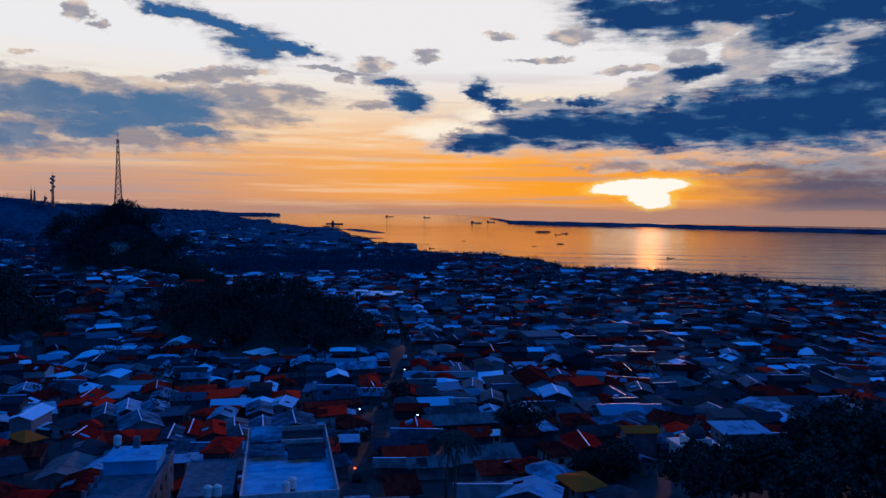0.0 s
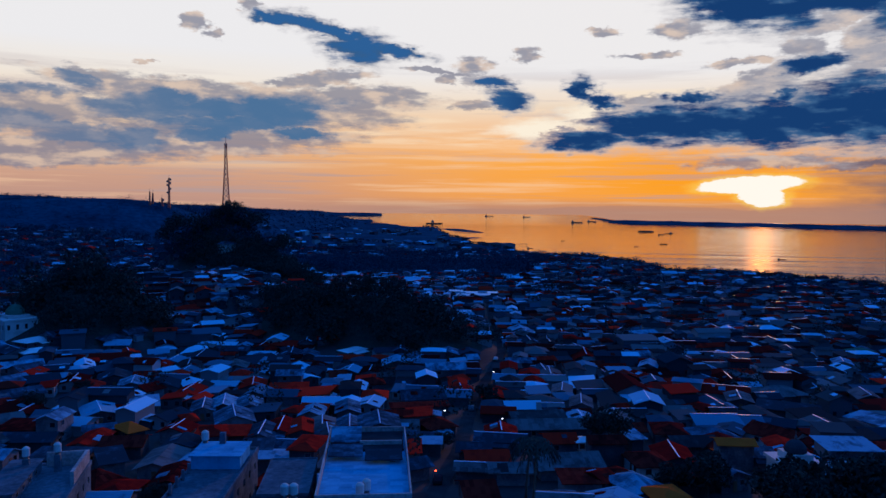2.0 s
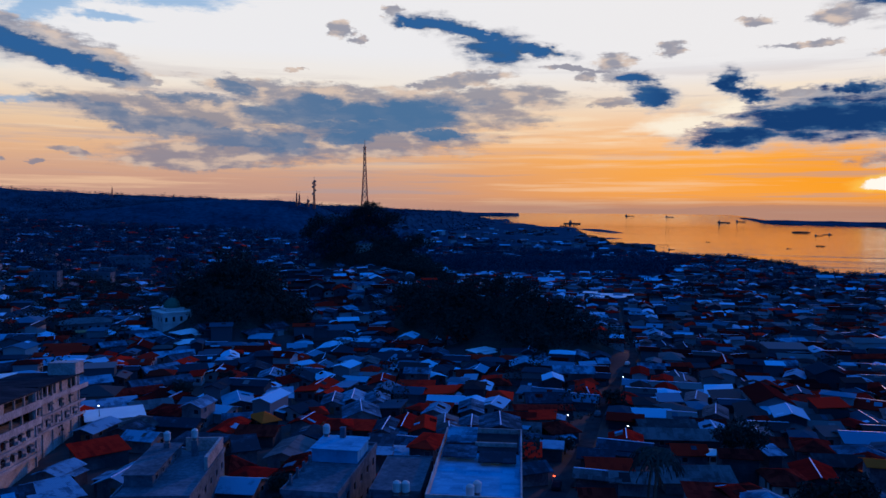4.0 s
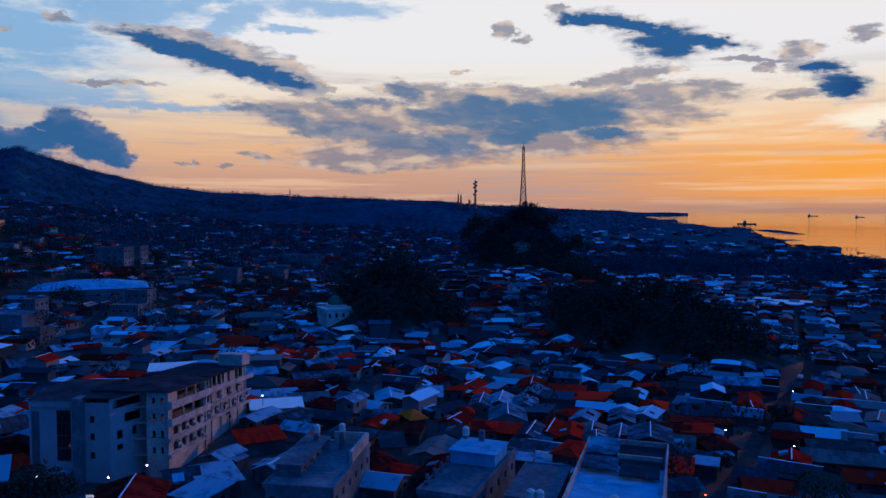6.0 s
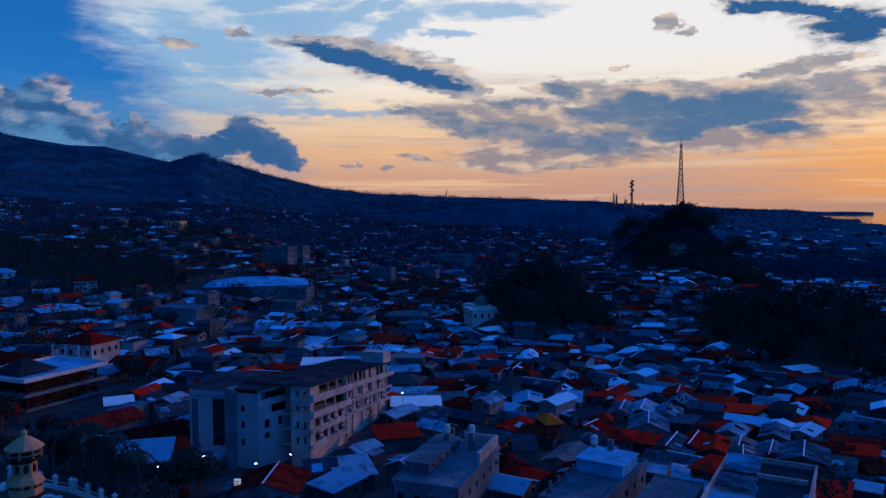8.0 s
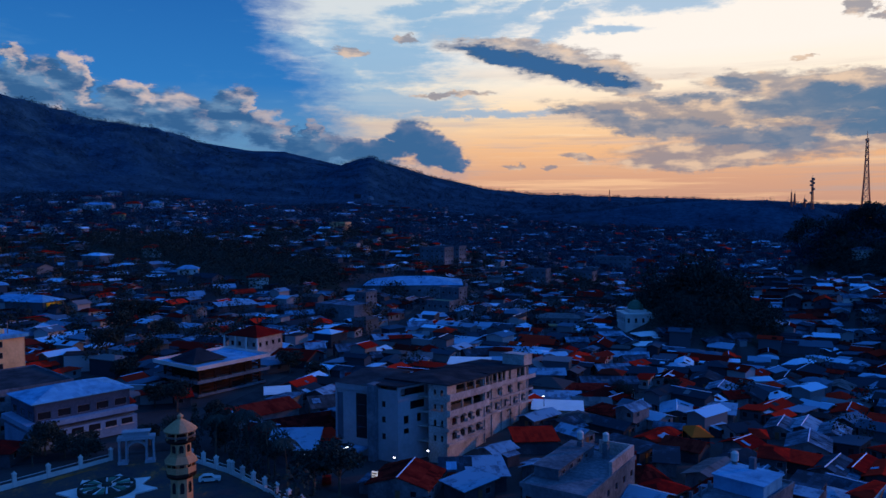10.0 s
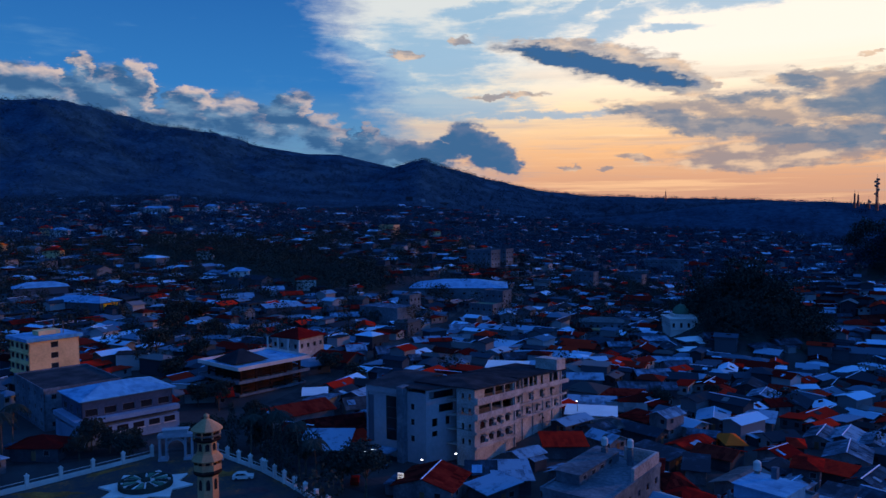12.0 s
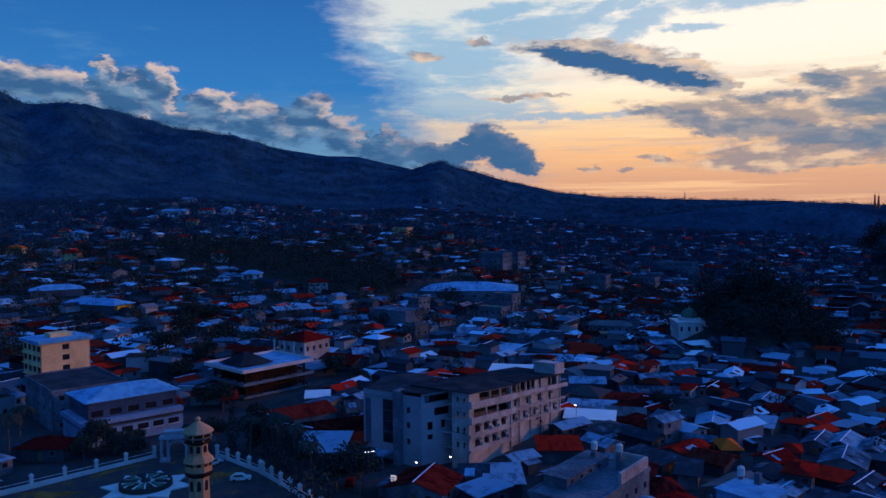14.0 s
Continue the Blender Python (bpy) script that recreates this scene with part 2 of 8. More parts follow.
sky = wmix(wstep(dark, -0.14, 0.40), sky, dark_col)
# heaped cloud over the mountains, its sunset side lit
HEAP = [(59.0, 5.3, 2.0, 1.1, 0), (61.6, 4.2, 2.5, 0.9, 0), (57.4, 4.2, 2.0, 1.1, 0), (56.3, 3.5, 1.3, 0.75, 0), (63.9, 4.4, 1.7, 0.75, 0), (66.5, 5.6, 0.9, 0.8, 0), (66.2, 4.5, 2.5, 1.1, 0),
        (69.6, 5.7, 2.1, 1.25, 20), (72.0, 7.3, 1.3, 1.5, 14), (75.0, 6.6, 3.3, 1.4, 12), (78.8, 7.8, 1.9, 1.0, 8), (80.0, 6.6, 3.4, 0.9, 0), (82.2, 8.6, 1.0, 1.8, 0), (84.2, 8.3, 1.6, 1.7, 7),
        (85.8, 9.5, 0.9, 1.1, 0), (85.5, 7.4, 3.2, 1.1, 7), (88.3, 8.3, 3.1, 1.25, 17), (92.0, 8.8, 3.0, 1.1, 3), (98, 9.2, 5.5, 1.7, -5), (108, 8.8, 7, 2.2, 0)]
hx, hy = stirred(az0, sb.outputs[0], sf.outputs[0], 2.0, 3.0), stirred(el0, sb.outputs[1], sf.outputs[1], 0.6, 1.4)
heap = clouds(HEAP, hx, hy, 1.15)
sunward = wmath("SUBTRACT", heap, clouds(HEAP, wmath("ADD", hx, -0.8), wmath("ADD", hy, 0.55), 1.15))
sunlit = wmath("MULTIPLY", wstep(wmath("MULTIPLY_ADD", relief, 1.8, sunward), 0.05, 0.65), wstep(heap, 0.85, 0.25))
heap_body = wmix(wstep(wmath("MULTIPLY_ADD", relief, 1.5, wisp), -0.2, 0.35), (0.03, 0.11, 0.27), (0.12, 0.24, 0.42))
heap_body = wmix(wstep(az0, 61.0, 72.0), (0.036, 0.12, 0.28), heap_body)
heap_col = wmix(wmath("MULTIPLY", sunlit, wstep(az0, 60.0, 76.0, 0.12, 1.0)), heap_body, (0.52, 0.44, 0.46))
fog = clouds(HEAP, hx, wmath("ADD", hy, 0.7), swell=1.6)
sky = wmix(wmath("MULTIPLY", wstep(torn(fog, 0.9), 0.0, 0.8), wstep(az0, 56.0, 66.0, 0.2, 0.8)), sky, (0.085, 0.20, 0.40))
sky = wmix(wstep(torn(heap, 0.5), -0.05, 0.30), sky, heap_col)
# hazy hills along the far horizon, and the sun burning through the cloud
haze = clouds([(-4.0, -0.5, 10, 0.85, 0), (-15, -0.5, 5, 0.8, 0), (7, -0.7, 6, 0.75, 0), (-25, -0.6, 8, 0.9, 0)], az0, stirred(el0, sb.outputs[1], sf.outputs[1], 0.15, 0.25))
sky = wmix(wmath("MULTIPLY", wstep(haze, -0.02, 0.06), wstep(az0, 14.0, 2.0, 0.25, 0.5)), sky, (0.46, 0.19, 0.10))
sky = wmix(wmath("MULTIPLY", wstep(el0, 1.1, -0.2), wstep(az0, 26.0, 14.0, 0.0, 0.65)), sky, (0.42, 0.25, 0.20))
nx_, ny_ = stirred(az0, sb.outputs[0], sf.outputs[0], 2.0, 1.2), stirred(el0, sb.outputs[1], sf.outputs[1], 0.3, 0.5)
disc = clouds([(-11.4, 1.85, 3.7, 0.60, -4), (-12.3, 1.1, 1.7, 0.85, 0)], nx_, ny_)
sky = wmix(wstep(disc, -0.35, 0.05, 0, 0.6), sky, (1.0, 0.62, 0.10))
sky = wmix(wstep(disc, 0.0, 0.14), sky, (1.05, 0.95, 0.80))
hot = clouds([(3, 5.9, 5.0, 1.2, 0), (-0.3, 6.8, 2.8, 1.4, 0)], nx_, ny_)
sky = wmix(wmath("MULTIPLY", wstep(torn(hot, 1.2), 0.0, 0.75), wstep(dark, 0.12, -0.1)), sky, (1.0, 0.86, 0.66))
# towards the zenith and behind, the clear dusk sky takes over
nishita = wnode("ShaderNodeTexSky")
nishita.sky_type, nishita.sun_disc = "NISHITA", False
nishita.sun_elevation, nishita.sun_rotation = radians(3.0), radians(12.3)
tint = wnode("ShaderNodeMix", data_type="RGBA", blend_type="MULTIPLY")
tint.inputs[0].default_value = 1.0
wput(tint.inputs[6], nishita.outputs[0])
tint.inputs[7].default_value = (0.004, 0.03, 0.10, 1)
dusk = wnode("ShaderNodeMix", data_type="RGBA", blend_type="ADD")
dusk.inputs[0].default_value = 1.0
wput(dusk.inputs[6], tint.outputs[2])
dusk.inputs[7].default_value = (0.026, 0.186, 0.77, 1)
aside = wstep(wmath("ABSOLUTE", wmath("SUBTRACT", az0, 32.0)), 61.0, 76.0)
above = wstep(el0, 16.5, 21.0)
# the side away from the sunset is the darker one
shade = wmix(wstep(wmath("MULTIPLY_ADD", sep.outputs[0], -0.5, wmath("MULTIPLY", sep.outputs[1], -0.87)), 0.0, 0.9, 0, 0.75), dusk.outputs[2], (0.001, 0.02, 0.12))
sky = wmix(wmath("MAXIMUM", aside, above), sky, shade)
bg = wnode("ShaderNodeBackground")
wput(bg.inputs[0], sky)
bg.inputs[1].default_value = 1.0
wo = wnode("ShaderNodeOutputWorld")
wt.links.new(bg.outputs[0], wo.inputs[0])

sun_data = bpy.data.lights.new("low_sun", "SUN")
sun_data.energy, sun_data.angle, sun_data.color = 0.92, radians(1.6), (1.0, 0.38, 0.085)
low_sun = new("low_sun", sun_data)
sa, se = radians(SUN_AZ), radians(SUN_EL)
low_sun.matrix_world = look((0, 0, 0), (math.sin(sa) * math.cos(se), -math.cos(sa) * math.cos(se), -math.sin(se)))


# ---------- materials ----------
def material(name, colours, rough=0.7, metal=0.0, scale=1.0, bump=0.0, spread=0.0, by="island", wave=0.0, emit=None, coords="Object", stain=0.35, spec=0.5, sheets=0.0):
    """Two-scale mottled surface; colours run dark to light; spread shifts whole pieces; wave adds corrugation."""
    m = bpy.data.materials.new(name)
    m.use_nodes = True
    t = m.node_tree
    b = t.nodes["Principled BSDF"]
    co = t.nodes.new("ShaderNodeTexCoord")
    n1, n2 = t.nodes.new("ShaderNodeTexNoise"), t.nodes.new("ShaderNodeTexNoise")
    for n, s, d in ((n1, 0.25 * scale, 3), (n2, 2.5 * scale, 4)):
        t.links.new(co.outputs[coords], n.inputs["Vector"])
        n.inputs["Scale"].default_value, n.inputs["Detail"].default_value = s, d
    mixn = t.nodes.new("ShaderNodeMath")
    mixn.operation = "MULTIPLY_ADD"
    t.links.new(n2.outputs[0], mixn.inputs[0])
    mixn.inputs[1].default_value = stain
    t.links.new(n1.outputs[0], mixn.inputs[2])
    last = mixn.outputs[0]
    off = t.nodes.new("ShaderNodeMath")
    off.operation = "SUBTRACT"
    t.links.new(last, off.inputs[0])
    off.inputs[1].default_value = 0.5 * stain
    last = off.outputs[0]
    if spread:
        src = t.nodes.new("ShaderNodeNewGeometry").outputs["Random Per Island"] if by == "island" else t.nodes.new("ShaderNodeObjectInfo").outputs["Random"]
        sh = t.nodes.new("ShaderNodeMath")
        sh.operation = "MULTIPLY_ADD"
        t.links.new(src, sh.inputs[0])
        sh.inputs[1].default_value = spread
        t.links.new(last, sh.inputs[2])
        off2 = t.nodes.new("ShaderNodeMath")
        off2.operation = "SUBTRACT"
        t.links.new(sh.outputs[0], off2.inputs[0])
        off2.inputs[1].default_value = spread / 2
        last = off2.outputs[0]
    if sheets:
        snap = t.nodes.new("ShaderNodeVectorMath")
        snap.operation = "SNAP"
        t.links.new(co.outputs["Object"], snap.inputs[0])
        snap.inputs[1].default_value = (1.9, 0.85, 50.0)
        info = t.nodes.new("ShaderNodeObjectInfo")
        wn = t.nodes.new("ShaderNodeTexWhiteNoise")
        wn.noise_dimensions = "4D"
        t.links.new(snap.outputs[0], wn.inputs["Vector"])
        t.links.new(info.outputs["Random"], wn.inputs["W"])
        each = t.nodes.new("ShaderNodeMath")
        each.operation = "MULTIPLY_ADD"
        t.links.new(wn.outputs[0], each.inputs[0])
        each.inputs[1].default_value = sheets
        t.links.new(last, each.inputs[2])
        even = t.nodes.new("ShaderNodeMath")
        even.operation = "SUBTRACT"
        t.links.new(each.outputs[0], even.inputs[0])
        even.inputs[1].default_value = sheets / 2
        last = even.outputs[0]
    ramp = t.nodes.new("ShaderNodeValToRGB")
    t.links.new(last, ramp.inputs[0])
    els = ramp.color_ramp.elements
    while len(els) < len(colours):
        els.new(0.5)
    for i, (e, c) in enumerate(zip(els, colours)):
        e.position, e.color = 0.2 + 0.6 * i / max(1, len(colours) - 1), (*c, 1)
    t.links.new(ramp.outputs[0], b.inputs["Base Color"])
    b.inputs["Roughness"].default_value, b.inputs["Metallic"].default_value = rough, metal
    b.inputs["Specular IOR Level"].default_value = spec
    height = n2.outputs[0]
    if wave:
        w = t.nodes.new("ShaderNodeTexWave")
        w.wave_type, w.bands_direction = "BANDS", "Y"
        t.links.new(co.outputs["Object"], w.inputs["Vector"])
        w.inputs["Scale"].default_value = wave
        w.inputs["Distortion"].default_value = 0.3
        height = w.outputs[0]
    if bump:
        bn = t.nodes.new("ShaderNodeBump")
        bn.inputs["Strength"].default_value, bn.inputs["Distance"].default_value = bump, 0.05
        t.links.new(height, bn.inputs["Height"])
        t.links.new(bn.outputs[0], b.inputs["Normal"])
    if emit:
        b.inputs["Emission Color"].default_value, b.inputs["Emission Strength"].default_value = (*emit[0], 1), emit[1]
    return m


ZINC = material("weathered_zinc", [(0.016, 0.034, 0.048), (0.030, 0.064, 0.094), (0.064, 0.14, 0.205), (0.135, 0.31, 0.43)], 0.6, 0.0, 1.0, 0.3, 0.85, "object", 1.2, spec=0.0, sheets=0.22)
# far zinc copy, its light end lifted to brighten the distant town
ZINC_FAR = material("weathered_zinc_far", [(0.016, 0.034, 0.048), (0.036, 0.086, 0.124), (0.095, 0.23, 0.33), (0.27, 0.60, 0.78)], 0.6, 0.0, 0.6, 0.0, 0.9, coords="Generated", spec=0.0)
RUST = material("rusted_sheet", [(0.04, 0.005, 0.006), (0.10, 0.010, 0.009), (0.17, 0.020, 0.014)], 0.9, 0.0, 1.0, 0.3, 0.5, "object", 1.2, spec=0.0, sheets=0.4)
RED = material("red_roof_sheet", [(0.15, 0.008, 0.008), (0.25, 0.012, 0.009), (0.44, 0.020, 0.011)], 0.9, 0.0, 1.0, 0.3, 0.7, "object", 1.2, spec=0.0, sheets=0.3)
ORANGE = material("orange_roof_tile", [(0.50, 0.08, 0.015), (0.66, 0.12, 0.02)], 0.9, 0.0, 1.0, 0.3, 0.3, "object", 1.5, spec=0.0)
GREEN = material("green_roof_sheet", [(0.03, 0.10, 0.07), (0.06, 0.20, 0.14)], 0.85, 0.0, 1.0, 0.3, 0.3, "object", 1.2, spec=0.1)
# dark tar; inside the hospital it doubles as painted shade
TAR_AND_SHADE = material("dark_tar_and_shade", [(0.012, 0.018, 0.025), (0.026, 0.034, 0.042), (0.05, 0.06, 0.07)], 0.9, 0.0, 1.0, 0.2, 0.4, "object", spec=0.0)
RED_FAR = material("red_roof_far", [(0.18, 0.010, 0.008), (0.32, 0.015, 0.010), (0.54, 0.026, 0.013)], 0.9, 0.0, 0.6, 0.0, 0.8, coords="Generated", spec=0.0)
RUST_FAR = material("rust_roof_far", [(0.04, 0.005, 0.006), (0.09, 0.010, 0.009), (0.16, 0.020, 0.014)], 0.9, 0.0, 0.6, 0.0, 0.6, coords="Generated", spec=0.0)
PALE = material("pale_sheet", [(0.44, 0.54, 0.58), (0.54, 0.65, 0.68), (0.62, 0.73, 0.76)], 0.5, 0.0, 1.0, 0.2, 0.2, "object", 1.2, spec=0.3)
# ridge caps in matt pale blue: the sky's glint painted as colour
GLINT_CAP = material("glint_ridge_cap", [(0.34, 0.58, 0.80), (0.46, 0.68, 0.88)], 0.45, 0.0, 1.0, spec=0.1)
WALL = material("painted_wall", [(0.034, 0.044, 0.054), (0.062, 0.076, 0.092), (0.18, 0.20, 0.22)], 0.9, 0.0, 0.8, 0.15, 0.5, "object", spec=0.0)
DARKWALL = material("dark_grey_wall", [(0.045, 0.062, 0.085), (0.075, 0.10, 0.13), (0.11, 0.14, 0.18)], 0.85, 0.0, 0.6, 0.15, spec=0.1)
# far wall copy, its light end also lifted for brightness
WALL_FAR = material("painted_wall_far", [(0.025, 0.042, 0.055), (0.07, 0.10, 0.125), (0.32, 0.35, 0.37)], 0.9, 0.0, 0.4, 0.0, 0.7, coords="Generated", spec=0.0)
WHITE = material("white_plaster", [(0.36, 0.355, 0.345), (0.52, 0.51, 0.49), (0.66, 0.65, 0.63)], 0.8, 0.0, 0.6, 0.1, spec=0.12)
CREAM = material("cream_plaster", [(0.50, 0.33, 0.16), (0.70, 0.47, 0.23), (0.80, 0.57, 0.31)], 0.9, 0.0, 0.6, 0.1, stain=0.5, spec=0.0)
HOSPITAL_WALL = material("weathered_plaster", [(0.17, 0.165, 0.165), (0.32, 0.315, 0.31), (0.48, 0.47, 0.46)], 0.9, 0.0, 0.9, 0.15, stain=0.8, spec=0.0)
ASBESTOS = material("grey_fibre_sheet", [(0.022, 0.026, 0.030), (0.05, 0.056, 0.062), (0.12, 0.13, 0.14)], 0.9, 0.0, 0.8, 0.2, 0.7, "object", 1.2, spec=0.0, sheets=0.2)
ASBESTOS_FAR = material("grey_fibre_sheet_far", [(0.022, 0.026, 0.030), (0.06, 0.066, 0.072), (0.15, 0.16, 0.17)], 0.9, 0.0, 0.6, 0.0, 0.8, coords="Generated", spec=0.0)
PANEL = material("pale_blue_wall_panel", [(0.20, 0.22, 0.25), (0.26, 0.28, 0.32), (0.32, 0.345, 0.38)], 0.8, 0.0, 0.5, 0.08, stain=0.5, spec=0.1)
CONCRETE = material("stained_concrete", [(0.040, 0.065, 0.085), (0.085, 0.125, 0.155), (0.17, 0.215, 0.25)], 0.9, 0.0, 0.5, 0.3, stain=0.7, spec=0.0)
MINARET_STONE = material("warm_stone_facing", [(0.30, 0.16, 0.085), (0.42, 0.235, 0.125), (0.54, 0.32, 0.18)], 0.85, 0.0, 1.6, 0.15, stain=0.6, spec=0.05)
BLUEWALL = material("blue_grey_plaster", [(0.030, 0.056, 0.090), (0.050, 0.084, 0.130), (0.080, 0.120, 0.170)], 0.9, 0.0, 0.7, 0.15, stain=0.6, spec=0.0)
PALE_BLUE = material("pale_blue_plaster", [(0.10, 0.18, 0.26), (0.15, 0.26, 0.37), (0.21, 0.34, 0.46)], 0.9, 0.0, 0.7, 0.12, stain=0.6, spec=0.0)
DARKTIMBER = material("dark_timber_boards", [(0.018, 0.012, 0.012), (0.035, 0.022, 0.020), (0.07, 0.042, 0.034)], 0.9, 0.0, 1.2, 0.2, stain=0.5, spec=0.0)
# earth with the orange of warm light painted into it
LIT_EARTH = material("orange_lit_earth", [(0.09, 0.045, 0.028), (0.24, 0.085, 0.030), (0.46, 0.150, 0.040)], 0.95, 0.0, 0.5, 0.3, stain=0.9, spec=0.0)
SKYROOF = material("pale_blue_roof_sheet", [(0.045, 0.20, 0.33), (0.080, 0.32, 0.50), (0.115, 0.42, 0.62)], 0.7, 0.0, 0.8, 0.2, spec=0.0, sheets=0.25)
YELLOW = material("yellow_fascia_paint", [(0.60, 0.36, 0.02), (0.75, 0.48, 0.04)], 0.8, spec=0.0)
GLASS = material("dark_window_glass", [(0.012, 0.014, 0.018), (0.02, 0.022, 0.026)], 0.08, 0.0, 1.0)
FRAME = material("window_frame_paint", [(0.10, 0.11, 0.12), (0.18, 0.19, 0.20)], 0.8, spec=0.1)
DOOR = material("timber_door", [(0.10, 0.05, 0.025), (0.2, 0.10, 0.05)], 0.6, 0.0, 3.0)
SOIL = material("trodden_earth", [(0.022, 0.026, 0.030), (0.036, 0.040, 0.044), (0.056, 0.060, 0.062)], 0.95, 0.0, 0.3, 0.3, spec=0.1)
# far foliage with the blue of distance haze mixed into its colour
HAZY_FOREST = material("hazy_forest_canopy", [(0.006, 0.030, 0.052), (0.012, 0.054, 0.088), (0.021, 0.086, 0.130)], 0.95, 0.0, 0.05, 0.0, stain=0.9, spec=0)
LEAF = material("dark_leaves", [(0.016, 0.028, 0.028), (0.026, 0.042, 0.038), (0.038, 0.058, 0.048)], 0.9, 0.0, 2.0, 0.0, 0.4, spec=0.0)
BARK = material("bark", [(0.05, 0.035, 0.025), (0.12, 0.09, 0.07)], 0.95, 0.0, 4.0, 0.4)
ASPHALT = material("asphalt", [(0.024, 0.026, 0.030), (0.036, 0.039, 0.043), (0.056, 0.058, 0.060)], 0.9, 0.0, 1.0, 0.2, spec=0.0)
# worn dark paving; the orange end of the ramp paints warm light patches
PAVING = material("worn_lit_paving", [(0.030, 0.034, 0.042), (0.050, 0.050, 0.056), (0.085, 0.060, 0.050), (0.42, 0.14, 0.045)], 0.9, 0.0, 0.6, 0.2, stain=0.6, spec=0.0)
STEEL = material("tower_steel", [(0.10, 0.09, 0.09), (0.2, 0.18, 0.17)], 0.6, 0.4)
REDSTEEL = material("tower_red_paint", [(0.30, 0.05, 0.03), (0.40, 0.08, 0.04)], 0.6)
LAMP = material("lit_lamp", [(0.9, 0.9, 0.9), (1, 1, 1)], 0.5, emit=((0.85, 0.92, 1.0), 4.0))
LITBOARD = material("lit_white_board", [(0.7, 0.7, 0.7), (0.8, 0.8, 0.8)], 0.6, emit=((1.0, 0.93, 0.82), 0.3))
TAILLIGHT = material("red_lamp", [(0.6, 0.02, 0.01), (0.8, 0.03, 0.01)], 0.5, emit=((1.0, 0.08, 0.02), 5.0))


# ---------- water material ----------
def water_material():
    m = bpy.data.materials.new("calm_sea")
    m.use_nodes = True
    t = m.node_tree
    t.nodes.remove(t.nodes["Principled BSDF"])
    b, deep, both = t.nodes.new("ShaderNodeBsdfGlossy"), t.nodes.new("ShaderNodeBsdfDiffuse"), t.nodes.new("ShaderNodeMixShader")
    b.inputs["Color"].default_value, b.inputs["Roughness"].default_value = (0.86, 0.72, 0.60, 1), 0.06
    deep.inputs["Color"].default_value = (0.012, 0.03, 0.05, 1)
    both.inputs[0].default_value = 0.84
    t.links.new(deep.outputs[0], both.inputs[1])
    t.links.new(b.outputs[0], both.inputs[2])
    t.links.new(both.outputs[0], t.nodes["Material Output"].inputs[0])
    co = t.nodes.new("ShaderNodeTexCoord")
    mp = t.nodes.new("ShaderNodeMapping")
    mp.inputs["Scale"].default_value = (0.012, 0.16, 1)
    n = t.nodes.new("ShaderNodeTexNoise")
    n.inputs["Scale"].default_value, n.inputs["Detail"].default_value = 1.0, 6
    bn = t.nodes.new("ShaderNodeBump")
    bn.inputs["Strength"].default_value, bn.inputs["Distance"].default_value = 0.22, 0.4
    t.links.new(co.outputs["Object"], mp.inputs[0])
    t.links.new(mp.outputs[0], n.inputs["Vector"])
    t.links.new(n.outputs[0], bn.inputs["Height"])
    mp2, n2, bn2 = t.nodes.new("ShaderNodeMapping"), t.nodes.new("ShaderNodeTexNoise"), t.nodes.new("ShaderNodeBump")
    mp2.inputs["Scale"].default_value = (0.0016, 0.014, 1)
    n2.inputs["Scale"].default_value, n2.inputs["Detail"].default_value = 1.0, 3
    bn2.inputs["Strength"].default_value, bn2.inputs["Distance"].default_value = 0.5, 3.0
    t.links.new(co.outputs["Object"], mp2.inputs[0])
    t.links.new(mp2.outputs[0], n2.inputs["Vector"])
    t.links.new(n2.outputs[0], bn2.inputs["Height"])
    t.links.new(bn.outputs[0], bn2.inputs["Normal"])
    t.links.new(bn2.outputs[0], b.inputs["Normal"])
    return m


WATER = water_material()


